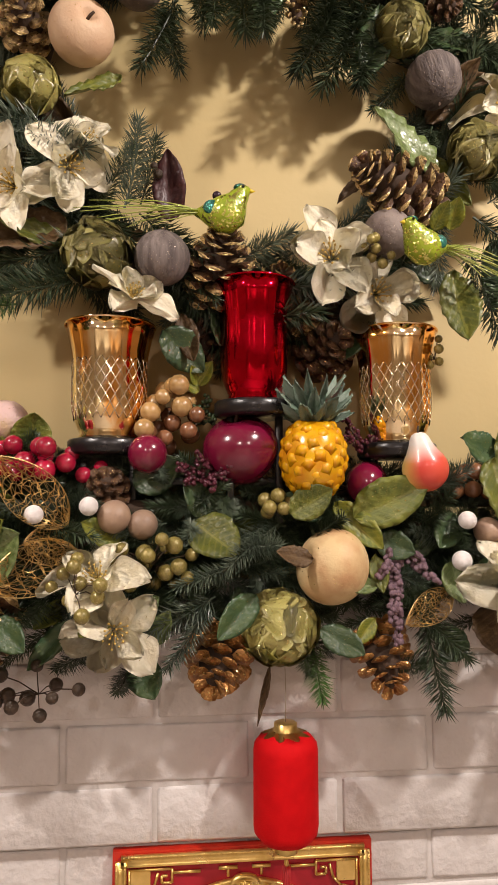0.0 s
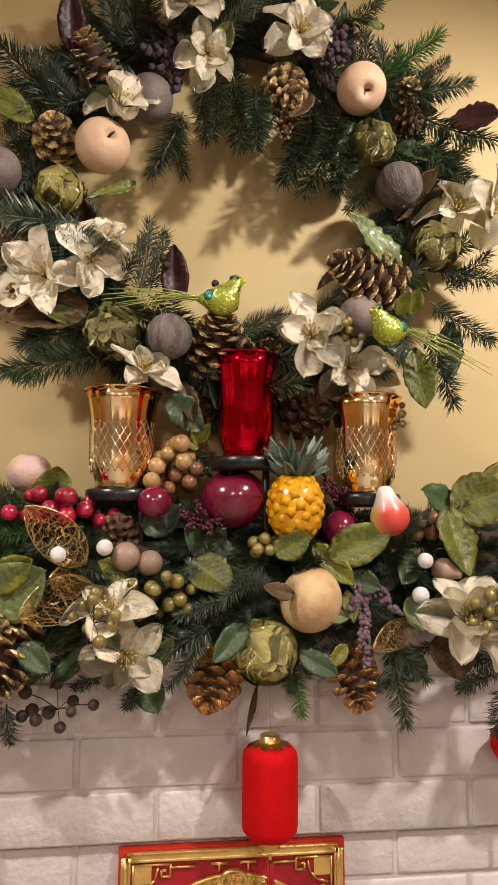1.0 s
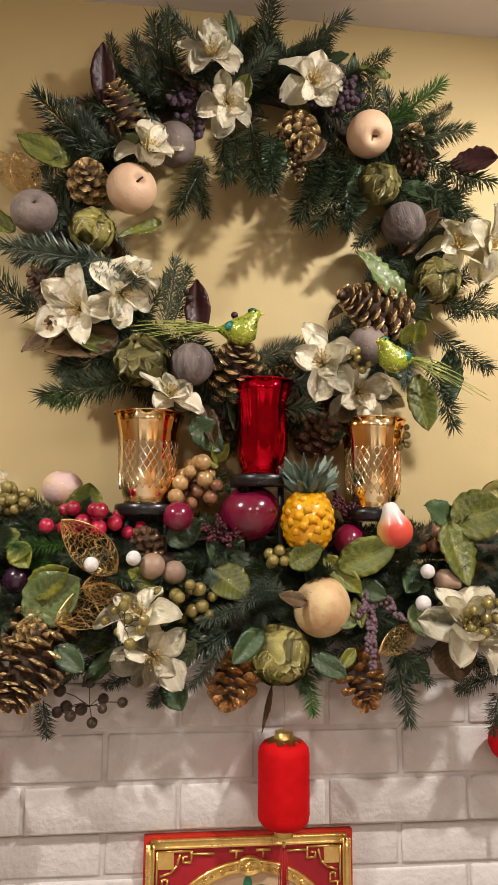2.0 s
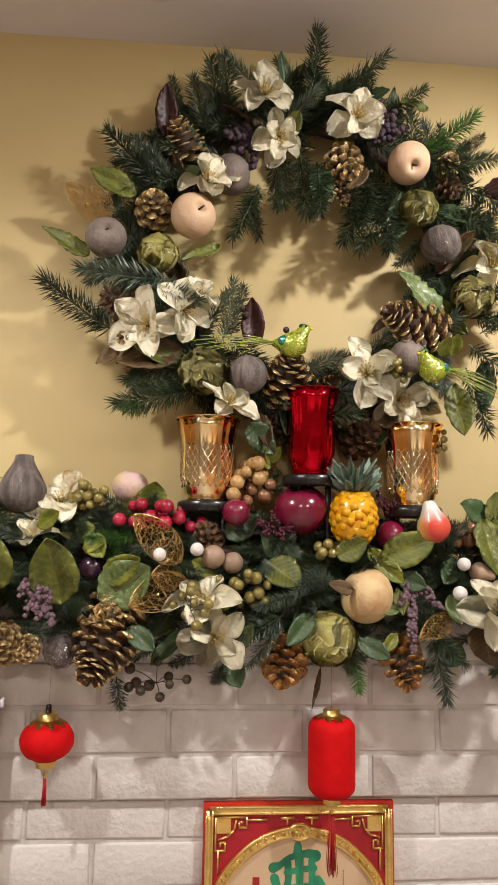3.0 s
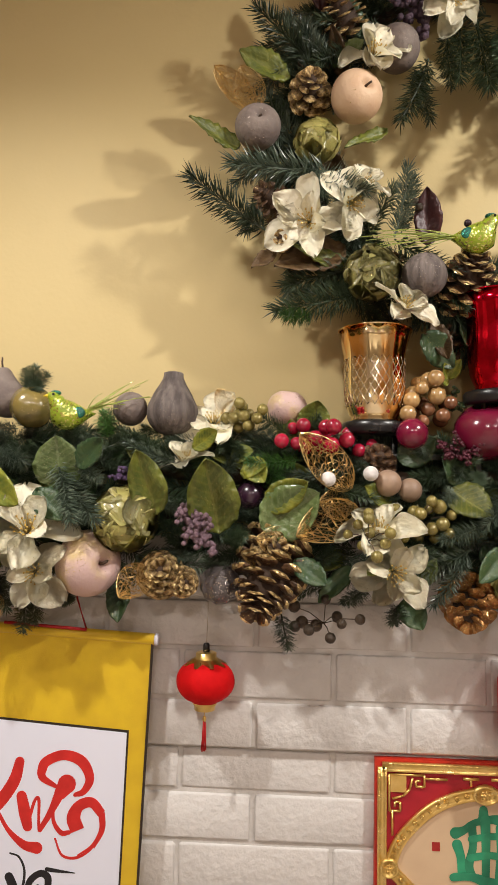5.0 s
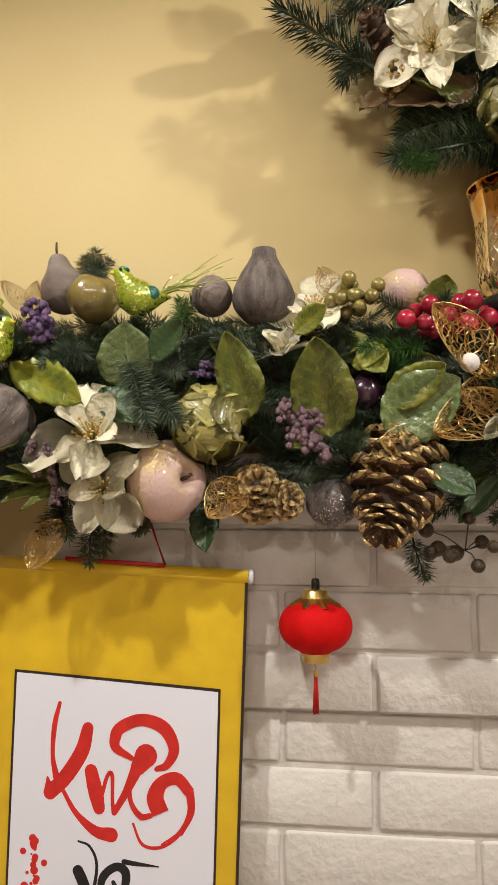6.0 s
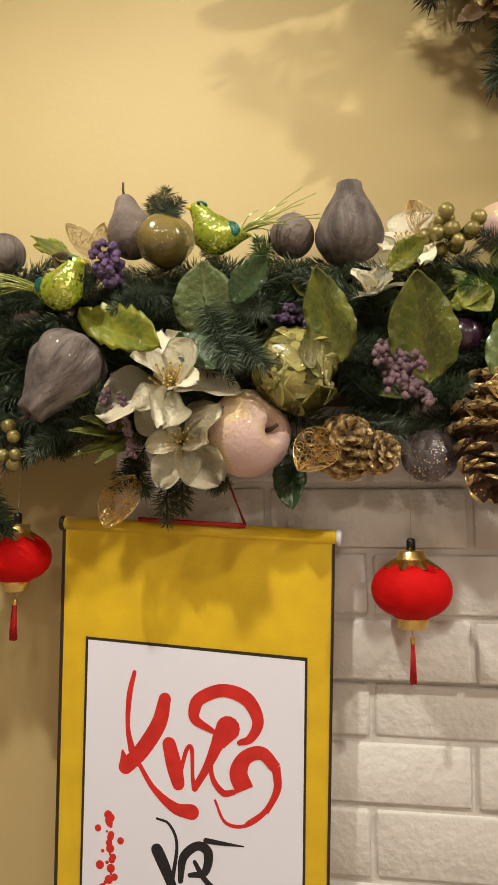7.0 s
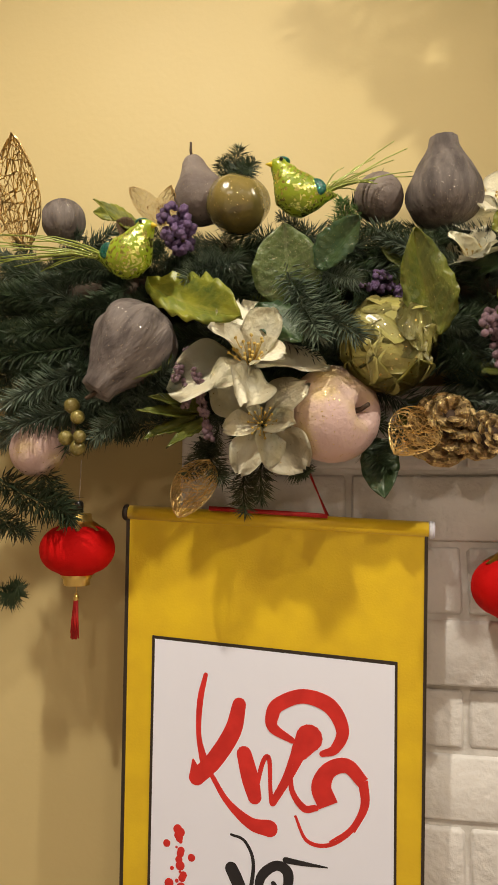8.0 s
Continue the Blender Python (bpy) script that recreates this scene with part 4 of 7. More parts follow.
artichoke((0.227, 0.833, 2.103), (0.3, -0.7, 0.3), 0.0318, "arti_dark", "dark olive artichoke with gold glitter", "artichokes", 3)
artichoke((0.303, 0.817, 1.953), (0.1, -0.8, 0.5), 0.0341, "arti_dark", "dark olive artichoke with gold glitter", "artichokes", 4)
pinecone((-0.189, 0.827, 2.080), (0.05, -1, 0.1), 0.0499, 0.0549, "cone_gold", "gold painted pinecone set in the wreath", "pinecones on the wreath", 1, 48)
pinecone((-0.147, 0.843, 2.200), (-0.3, -0.5, 0.6), 0.0591, 0.0608, "cone_gold", "gold painted pinecone set in the wreath", "pinecones on the wreath", 2, 54)
pinecone((0.112, 0.843, 2.176), (0.1, -0.6, -0.6), 0.0633, 0.0591, "cone_gold", "gold painted pinecone set in the wreath", "pinecones on the wreath", 3, 54)
pinecone((0.280, 0.838, 2.184), (0.0, -1, 0.1), 0.0378, 0.0387, "cone_gold", "gold painted pinecone set in the wreath", "pinecones on the wreath", 4, 40)
pinecone((0.286, 0.848, 2.150), (0.2, -0.6, -0.5), 0.0382, 0.0390, "cone", "brown pinecone set in the wreath", "pinecones on the wreath", 5, 40)
pinecone((0.207, 0.808, 1.906), (-0.85, -0.5, 0.12), 0.1035, 0.0696, "cone_tip", "large gold tipped pinecone set in the wreath", "pinecones on the wreath", 6, 84)
pinecone((-0.238, 0.829, 1.925), (-0.5, -0.6, 0.2), 0.0507, 0.0473, "cone", "brown pinecone set in the wreath", "pinecones on the wreath", 7, 44)
pinecone((-0.226, 0.820, 1.868), (0.0, -0.8, -0.2), 0.0336, 0.0353, "cone_gold", "gold painted pinecone set in the wreath", "pinecones on the wreath", 8, 36)
pinecone((0.022, 0.841, 1.824), (0.05, -0.7, 0.6), 0.0669, 0.0753, "cone_tip", "large gold tipped pinecone behind the red candle cup", "pinecones on the wreath", 9, 70)
pinecone((0.084, 0.856, 1.806), (0.2, -0.8, 0.4), 0.0509, 0.0492, "cone_tip", "gold painted pinecone set in the wreath", "pinecones on the wreath", 10, 46)
pinecone((0.111, 0.866, 1.773), (0.3, -0.8, -0.2), 0.0514, 0.0480, "cone_gold", "gold painted pinecone set in the wreath", "pinecones on the wreath", 11, 46)
pinecone((0.144, 0.871, 1.743), (0.1, -0.9, 0.1), 0.0646, 0.0672, "cone", "brown pinecone set in the wreath", "pinecones on the wreath", 12, 54)
pinecone((0.146, 0.871, 1.795), (0.2, -0.6, 0.5), 0.0517, 0.0517, "cone", "brown pinecone set in the wreath", "pinecones on the wreath", 13, 44)
pinecone((0.108, 0.848, 2.128), (0.05, -0.3, -1), 0.0424, 0.0255, "cone_gold", "gold painted pinecone set in the wreath", "pinecones on the wreath", 14, 36)
pinecone((-0.000, 0.876, 1.746), (-0.2, -0.6, 0.5), 0.0519, 0.0433, "cone", "brown pinecone set in the wreath", "pinecones on the wreath", 15, 40)
flower((-0.022, 0.818, 2.273), (0.0, -0.9, 0.3), 0.0445, 6, 0, "cream silk magnolia flower with wavy petals", "silk flowers on the wreath")
flower((0.002, 0.818, 2.203), (0.2, -0.8, -0.4), 0.0392, 6, 1, "cream silk magnolia flower with wavy petals", "silk flowers on the wreath")
flower((0.124, 0.818, 2.246), (0.1, -0.9, 0.1), 0.0481, 6, 2, "cream silk magnolia flower with wavy petals", "silk flowers on the wreath")
flower((-0.107, 0.818, 2.122), (0.2, -0.8, 0.3), 0.0445, 5, 3, "cream silk magnolia flower with wavy petals", "silk flowers on the wreath")
flower((-0.189, 0.801, 1.883), (-0.2, -0.9, -0.1), 0.0463, 6, 4, "cream silk magnolia flower with wavy petals", "silk flowers on the wreath")
flower((-0.136, 0.803, 1.908), (0.3, -0.8, -0.2), 0.0445, 6, 5, "cream silk magnolia flower with wavy petals", "silk flowers on the wreath")
flower((-0.069, 0.798, 1.771), (0.2, -0.7, 0.5), 0.0374, 5, 6, "cream silk magnolia flower with wavy petals", "silk flowers on the wreath")
flower((0.139, 0.818, 1.827), (-0.2, -0.9, 0.15), 0.0477, 6, 7, "cream silk magnolia flower with wavy petals", "silk flowers on the wreath")
flower((0.186, 0.818, 1.789), (0.1, -0.9, -0.1), 0.0459, 6, 8, "cream silk magnolia flower with wavy petals", "silk flowers on the wreath")
flower((0.335, 0.811, 2.003), (-0.2, -0.8, 0.3), 0.0463, 6, 9, "cream silk magnolia flower with wavy petals", "silk flowers on the wreath")
flower((0.381, 0.811, 2.006), (0.3, -0.9, 0.0), 0.0481, 6, 10, "cream silk magnolia flower with wavy petals", "silk flowers on the wreath")
flower((-0.119, 0.805, 1.936), (0.3, -0.7, 0.4), 0.0320, 5, 11, "cream silk magnolia flower with wavy petals", "silk flowers on the wreath")
berries("gold_berries", (0.182, 0.796, 1.827), (0.0208, 0.0176), 7, 0.0052, "olive_berry", "small bronze gold berries between the flowers", "berries", group="berries on the wreath")
berries("gold_berries", (0.254, 0.828, 1.729), (0.0102, 0.0255), 6, 0.0051, "olive_berry", "small bronze gold berries hanging below the wreath", "berries", group="berries on the wreath", seed=3)
berries("dark_berries", (-0.050, 0.823, 1.915), (0.0067, 0.0084), 2, 0.0050, "dark_berry", "single dark berries in the wreath", "berries", group="berries on the wreath")
bud_spray("violet_buds", (-0.034, 0.838, 2.197), [(-0.079, 0.828, 2.211), (-0.066, 0.828, 2.184), (-0.053, 0.838, 2.231), (-0.040, 0.828, 2.153), (-0.074, 0.848, 2.242)], 0.0050, "violet", "violet frosted bud sprays in the wreath")
bud_spray("violet_buds", (0.175, 0.838, 2.224), [(0.150, 0.828, 2.260), (0.187, 0.828, 2.263), (0.201, 0.828, 2.235), (0.173, 0.848, 2.295), (0.079, 0.838, 2.240)], 0.0050, "violet", "violet frosted bud sprays in the wreath")
bird((0.023, 0.804, 1.864), (1, -0.25, 0), 0.0207, (-0.149, 0.798, 1.854), "lime green glitter bird with long tail on a pinecone", 1)
bird((0.224, 0.773, 1.825), (-1, -0.35, 0), 0.0193, (0.355, 0.768, 1.781), "lime green glitter bird with trailing tail on the wreath", 2)
mesh_ball("purple_ball", (0.016, 0.821, 1.891), 0.0050, "eggplant", "small dark purple ball ornament behind the bird", "ball ornament")

# ---- garland along the mantel ----
garland = thing("garland", (0.10, 0.888, SHELF_TOP), "thick artificial pine garland with leaves lying along the mantel shelf", "garland")
bm = bmesh.new()
tube_into(bm, [(x, -0.02 + 0.01 * math.sin(9 * x), 0.02 + 0.008 * math.sin(7 * x)) for x in [-1.16 + 0.06 * k for k in range(31)]], 0.012, 6)
part("stem", bm, M["twig"], garland, "hidden brown garland stem")
rng = random.Random(33)
for k in range(330):
    x = -0.88 + 1.46 * k / 330 + rng.uniform(-0.02, 0.02)
    z = rng.uniform(-0.105, 0.06)
    base = Vector((x, rng.uniform(-0.035, 0.03) if z > 0.0 else rng.uniform(-0.046, -0.030), z))
    ln = rng.uniform(0.06, 0.10)
    side = rng.choice((-1, 1)) * rng.uniform(0.5, 1.0)
    tip = base + ln * Vector((side, rng.uniform(-0.18, 0.08), rng.uniform(-0.5, 0.1) if z < 0.01 else rng.uniform(-0.2, 0.4)))
    tip.y = min(tip.y, 0.05)
    sprig(garland, base, tip, rng.choice(("needle", "needle", "needle_blue")), rng.uniform(0.9, 1.2), k)
for k in range(170):
    x = -0.88 + 1.46 * k / 170 + rng.uniform(-0.02, 0.02)
    base = Vector((x, rng.uniform(-0.052, -0.034), rng.uniform(-0.05, 0.045)))
    tip = base + rng.uniform(0.05, 0.085) * Vector((rng.uniform(-1, 1), rng.uniform(-0.2, 0.05), rng.uniform(-0.4, 0.5)))
    sprig(garland, base, tip, rng.choice(("needle", "needle", "needle_blue")), rng.uniform(0.9, 1.2), k)
for k in range(140):
    x = -0.88 + 0.78 * k / 140 + rng.uniform(-0.02, 0.02)
    base = Vector((x, rng.uniform(0.0, 0.045), rng.uniform(0.0, 0.06)))
    tip = base + rng.uniform(0.05, 0.08) * Vector((rng.uniform(-1, 1), rng.uniform(-0.3, 0.0), rng.uniform(0.0, 0.5)))
    sprig(garland, base, tip, rng.choice(("needle", "needle", "needle_blue")), rng.uniform(1.0, 1.3), k)
for k in range(80):
    x = -0.88 + 0.34 * k / 80 + rng.uniform(-0.02, 0.02)
    base = Vector((x, rng.uniform(-0.06, -0.02), rng.uniform(-0.09, 0.06)))
    tip = base + rng.uniform(0.06, 0.09) * Vector((rng.uniform(-1, 0.6), rng.uniform(-0.2, 0.1), rng.uniform(-0.4, 0.3)))
    sprig(garland, base, tip, rng.choice(("needle", "needle", "needle_blue")), rng.uniform(0.9, 1.2), k)
for k in range(90):
    x = -0.88 + 0.72 * k / 90 + rng.uniform(-0.02, 0.02)
    base = Vector((x, rng.uniform(-0.04, 0.02), rng.uniform(0.02, 0.075)))
    tip = base + rng.uniform(0.05, 0.08) * Vector((rng.uniform(-1, 1), rng.uniform(-0.3, 0.1), rng.uniform(-0.3, 0.35)))
    sprig(garland, base, tip, rng.choice(("needle", "needle", "needle_blue")), rng.uniform(0.9, 1.2), k)
for k in range(120):
    x = -0.30 + 0.88 * k / 120 + rng.uniform(-0.02, 0.02)
    base = Vector((x, rng.uniform(-0.062, -0.044), rng.uniform(-0.075, 0.03)))
    tip = base + rng.uniform(0.05, 0.08) * Vector((rng.uniform(-1, 1), rng.uniform(-0.25, 0.05), rng.uniform(-0.6, 0.4)))
    sprig(garland, base, tip, rng.choice(("needle", "needle", "needle_blue")), rng.uniform(0.9, 1.2), k)
for k in range(90):
    x = -0.86 + 1.42 * k / 90 + rng.uniform(-0.02, 0.02)
    z = rng.uniform(-0.09, 0.05)
    base = Vector((x, rng.uniform(-0.03, 0.0) if z > 0.0 else rng.uniform(-0.045, -0.03), z))
    ln = rng.uniform(0.035, 0.06)
    a = rng.uniform(0, 2 * math.pi)
    leaf(garland, base, base + ln * Vector((math.cos(a), rng.uniform(-0.3, 0.0), 0.7 * math.sin(a))), ln * 0.5, rng.choice(("leaf_dark", "leaf_dark", "leaf_dark", "leaf")), (rng.uniform(-0.6, 0.6), -1, rng.uniform(-0.2, 0.8)))
sprig(garland, (-0.061, -0.072, -0.037), (-0.115, -0.092, -0.069), "needle_blue", 1.25)
sprig(garland, (-0.085, -0.072, -0.072), (-0.160, -0.082, -0.121), "needle_blue", 1.25)
sprig(garland, (-0.093, -0.072, -0.079), (-0.120, -0.082, -0.143), "needle_blue", 1.25)
sprig(garland, (-0.019, -0.062, -0.001), (-0.076, -0.092, -0.039), "needle_blue", 1.25)
sprig(garland, (-0.061, -0.072, -0.025), (-0.024, -0.092, -0.019), "needle_blue", 1.25)
sprig(garland, (0.015, -0.062, -0.125), (0.022, -0.082, -0.175), "needle_fresh", 1.25)
sprig(garland, (0.005, -0.052, -0.107), (0.013, -0.072, -0.151), "needle", 1.25)
sprig(garland, (0.133, -0.062, -0.090), (0.143, -0.082, -0.187), "needle", 1.25)
sprig(garland, (0.124, -0.062, -0.081), (0.163, -0.082, -0.141), "needle", 1.25)
sprig(garland, (0.278, -0.062, -0.155), (0.251, -0.082, -0.199), "needle", 1.25)
sprig(garland, (0.262, -0.062, -0.138), (0.213, -0.072, -0.148), "needle", 1.25)
sprig(garland, (0.287, -0.062, -0.163), (0.279, -0.082, -0.205), "needle", 1.25)
sprig(garland, (-0.296, -0.052, 0.036), (-0.358, -0.072, 0.024), "needle_fresh", 1.25)
sprig(garland, (-0.251, -0.072, -0.072), (-0.261, -0.082, -0.101), "needle", 1.25)
sprig(garland, (-0.171, -0.052, -0.145), (-0.174, -0.072, -0.167), "needle", 1.25)
sprig(garland, (0.134, -0.062, 0.000), (0.166, -0.082, 0.022), "needle", 1.25)
sprig(garland, (0.093, -0.052, -0.147), (0.129, -0.072, -0.152), "needle", 1.25)
sprig(garland, (0.013, -0.072, -0.016), (0.043, -0.082, 0.008), "needle", 1.25)
sprig(garland, (0.245, -0.042, -0.117), (0.278, -0.072, -0.144), "needle", 1.25)
sprig(garland, (-0.211, -0.052, -0.122), (-0.229, -0.072, -0.147), "needle", 1.25)
sprig(garland, (-0.084, -0.052, 0.038), (-0.120, -0.072, 0.062), "needle", 1.25)
sprig(garland, (-0.306, -0.042, 0.068), (-0.345, -0.052, 0.083), "needle", 1.25)
leaf(garland, (-0.340, -0.072, -0.052), (-0.271, -0.092, -0.007), 0.0679, "leaf_pale")
leaf(garland, (-0.338, -0.072, -0.027), (-0.283, -0.092, 0.006), 0.0400, "leaf_lime")
leaf(garland, (0.058, -0.072, 0.006), (0.131, -0.092, 0.040), 0.0495, "leaf")
leaf(garland, (0.223, -0.052, 0.068), (0.288, -0.082, 0.090), 0.0718, "leaf", (0.2, -1, 0.5))
leaf(garland, (0.214, -0.062, 0.068), (0.226, -0.082, -0.018), 0.0533, "leaf")
leaf(garland, (0.231, -0.042, 0.072), (0.179, -0.052, 0.089), 0.0395, "leaf_dark")
leaf(garland, (-0.106, -0.062, 0.002), (-0.062, -0.082, -0.032), 0.0501, "leaf")
leaf(garland, (-0.280, -0.022, 0.073), (-0.273, -0.032, 0.117), 0.0437, "leaf")
leaf(garland, (0.040, -0.062, 0.020), (0.085, -0.082, -0.027), 0.0307, "leaf_lime")
leaf(garland, (0.027, -0.062, 0.007), (-0.021, -0.072, 0.028), 0.0275, "leaf_dark")
leaf(garland, (0.161, -0.072, -0.040), (0.167, -0.082, -0.082), 0.0336, "leaf_pale")
leaf(garland, (0.080, -0.072, -0.016), (0.118, -0.082, -0.031), 0.0304, "leaf_dark")
leaf(garland, (-0.163, -0.052, -0.137), (-0.143, -0.072, -0.171), 0.0359, "leaf_dark")
leaf(garland, (0.079, -0.072, -0.096), (0.053, -0.082, -0.122), 0.0192, "leaf_lime", shape="long")
leaf(garland, (0.080, -0.082, -0.063), (0.033, -0.092, -0.060), 0.0190, "leaf_pale", shape="long")
leaf(garland, (0.079, -0.072, -0.032), (0.084, -0.082, -0.071), 0.0208, "leaf", shape="long")
leaf(garland, (-0.174, -0.062, -0.018), (-0.218, -0.082, 0.002), 0.0307, "leaf_lime")
leaf(garland, (-0.141, -0.072, -0.072), (-0.173, -0.082, -0.094), 0.0240, "leaf_pale", shape="long")
leaf(garland, (-0.148, -0.072, -0.119), (-0.129, -0.082, -0.082), 0.0240, "leaf_pale", shape="long")
leaf(garland, (-0.101, -0.032, 0.148), (-0.112, -0.042, 0.168), 0.0150, "leaf_lime")
leaf(garland, (-0.101, -0.032, 0.148), (-0.087, -0.042, 0.173), 0.0166, "leaf_lime")
leaf(garland, (-0.101, -0.032, 0.143), (-0.119, -0.042, 0.147), 0.0150, "leaf_lime")
leaf(garland, (-0.361, -0.062, 0.035), (-0.339, -0.072, 0.004), 0.0323, "leaf_lime")
leaf(garland, (-0.026, -0.042, -0.148), (-0.040, -0.042, -0.207), 0.0091, "leaf_brown", shape="long")
leaf(garland, (-0.228, -0.052, -0.098), (-0.269, -0.052, -0.144), 0.0245, "leaf_dark")
leaf(garland, (0.179, -0.052, -0.115), (0.149, -0.062, -0.145), 0.0326, "leaf_dark")
leaf(garland, (-0.167, -0.042, 0.037), (-0.122, -0.052, 0.067), 0.0412, "leaf_dark")
leaf(garland, (-0.084, -0.052, 0.014), (-0.118, -0.062, 0.042), 0.0408, "leaf_dark")
leaf(garland, (0.072, -0.042, 0.057), (0.091, -0.062, 0.020), 0.0363, "leaf_dark")
leaf(garland, (0.173, -0.052, 0.008), (0.147, -0.072, -0.028), 0.0326, "leaf_dark")
leaf(garland, (0.211, -0.062, -0.085), (0.213, -0.072, -0.140), 0.0646, "leaf_brown", (0,-1,0.1))
leaf(garland, (0.008, -0.102, -0.034), (-0.032, -0.112, -0.028), 0.0217, "leaf_brown")
gold_leaf(garland, (-0.232, -0.072, -0.001), (-0.300, -0.087, 0.064), 0.0495)
gold_leaf(garland, (-0.220, -0.072, -0.026), (-0.300, -0.087, -0.063), 0.0527)
gold_leaf(garland, (-0.229, -0.062, -0.023), (-0.273, -0.072, -0.018), 0.0404)
gold_leaf(garland, (0.160, -0.072, -0.072), (0.103, -0.082, -0.102), 0.0320)
gold_leaf(garland, (-0.298, -0.072, -0.072), (-0.349, -0.082, -0.067), 0.0400)
gold_leaf(garland, (-0.305, -0.062, -0.107), (-0.368, -0.072, -0.083), 0.0323)
sprig(garland, (-0.599, -0.072, 0.012), (-0.542, -0.102, -0.053), "needle_blue", 1.25)
sprig(garland, (-0.605, -0.072, 0.029), (-0.570, -0.102, -0.051), "needle_blue", 1.25)
sprig(garland, (-0.585, -0.062, 0.031), (-0.542, -0.092, -0.003), "needle_blue", 1.25)
sprig(garland, (-0.551, -0.032, 0.063), (-0.549, -0.052, 0.090), "needle_fresh", 1.25)
sprig(garland, (-0.663, -0.022, 0.126), (-0.671, -0.032, 0.151), "needle", 1.25)
sprig(garland, (-0.663, -0.022, 0.126), (-0.655, -0.042, 0.155), "needle", 1.25)
sprig(garland, (-0.663, -0.022, 0.126), (-0.642, -0.032, 0.149), "needle", 1.25)
sprig(garland, (-0.663, -0.022, 0.126), (-0.642, -0.062, 0.127), "needle", 1.25)
sprig(garland, (-0.712, -0.052, 0.038), (-0.642, -0.082, 0.015), "needle_blue", 1.25)
sprig(garland, (-0.658, -0.052, 0.048), (-0.693, -0.082, 0.017), "needle_blue", 1.25)
sprig(garland, (-0.353, -0.042, 0.026), (-0.320, -0.062, 0.002), "needle_fresh", 1.25)
sprig(garland, (-0.388, -0.052, -0.065), (-0.358, -0.082, -0.069), "needle", 1.25)
sprig(garland, (-0.439, -0.052, -0.074), (-0.470, -0.072, -0.055), "needle", 1.25)
sprig(garland, (-0.564, -0.022, 0.079), (-0.516, -0.032, 0.109), "needle", 1.25)
sprig(garland, (-0.767, -0.052, 0.039), (-0.811, -0.072, 0.035), "needle", 1.25)
sprig(garland, (-0.747, -0.052, 0.004), (-0.791, -0.082, -0.015), "needle", 1.25)
sprig(garland, (-0.739, -0.062, -0.080), (-0.787, -0.092, -0.100), "needle_blue", 1.25)
sprig(garland, (-0.703, -0.062, -0.092), (-0.758, -0.092, -0.084), "needle_blue", 1.25)
sprig(garland, (-0.761, -0.062, -0.104), (-0.691, -0.092, -0.074), "needle_blue", 1.25)
sprig(garland, (-0.640, -0.052, -0.148), (-0.642, -0.072, -0.186), "needle", 1.25)
sprig(garland, (-0.665, -0.052, -0.114), (-0.679, -0.072, -0.159), "needle", 1.25)
sprig(garland, (-0.682, -0.052, -0.120), (-0.656, -0.072, -0.165), "needle", 1.25)
sprig(garland, (-0.624, -0.052, -0.136), (-0.628, -0.072, -0.175), "needle", 1.25)
sprig(garland, (-0.536, -0.042, -0.126), (-0.518, -0.052, -0.154), "needle", 1.25)
sprig(garland, (-0.606, -0.032, -0.141), (-0.586, -0.042, -0.158), "needle", 1.25)
sprig(garland, (-0.315, -0.062, -0.158), (-0.310, -0.082, -0.194), "needle", 1.25)
leaf(garland, (-0.473, -0.072, -0.038), (-0.499, -0.097, 0.042), 0.0462, "leaf")
leaf(garland, (-0.394, -0.072, -0.059), (-0.413, -0.102, 0.034), 0.0651, "leaf")
leaf(garland, (-0.599, -0.072, -0.009), (-0.602, -0.087, 0.058), 0.0609, "leaf_pale", (0.1,-1,0.9))
leaf(garland, (-0.726, -0.072, 0.018), (-0.632, -0.102, -0.040), 0.0410, "leaf_lime", (0.1,-1,0.6))
leaf(garland, (-0.371, -0.052, 0.018), (-0.337, -0.072, 0.024), 0.0249, "leaf_lime")
leaf(garland, (-0.482, -0.042, 0.032), (-0.522, -0.052, 0.045), 0.0275, "leaf")
leaf(garland, (-0.520, -0.042, 0.010), (-0.503, -0.062, 0.026), 0.0198, "leaf_pale")
leaf(garland, (-0.525, -0.042, -0.123), (-0.519, -0.062, -0.175), 0.0330, "leaf_dark")
leaf(garland, (-0.586, -0.032, 0.016), (-0.553, -0.052, -0.014), 0.0335, "leaf_dark")
leaf(garland, (-0.325, -0.012, 0.070), (-0.293, -0.032, 0.083), 0.0345, "leaf")
leaf(garland, (-0.765, -0.022, 0.105), (-0.798, -0.032, 0.104), 0.0170, "leaf_lime")
leaf(garland, (-0.385, -0.042, 0.039), (-0.354, -0.052, 0.045), 0.0275, "leaf")
leaf(garland, (-0.675, -0.072, -0.100), (-0.727, -0.097, -0.107), 0.0168, "leaf", shape="long")
leaf(garland, (-0.681, -0.072, -0.105), (-0.720, -0.097, -0.128), 0.0168, "leaf", shape="long")
leaf(garland, (-0.675, -0.072, -0.100), (-0.689, -0.097, -0.080), 0.0168, "leaf", shape="long")
leaf(garland, (-0.669, -0.072, -0.105), (-0.698, -0.097, -0.139), 0.0168, "leaf", shape="long")
leaf(garland, (-0.672, -0.072, -0.096), (-0.716, -0.097, -0.091), 0.0168, "leaf", shape="long")
gold_leaf(garland, (-0.668, -0.072, -0.143), (-0.689, -0.087, -0.194), 0.0368)
gold_leaf(garland, (-0.725, -0.032, 0.088), (-0.757, -0.042, 0.120), 0.0223)
gold_leaf(garland, (-0.725, -0.032, 0.088), (-0.713, -0.042, 0.121), 0.0223)
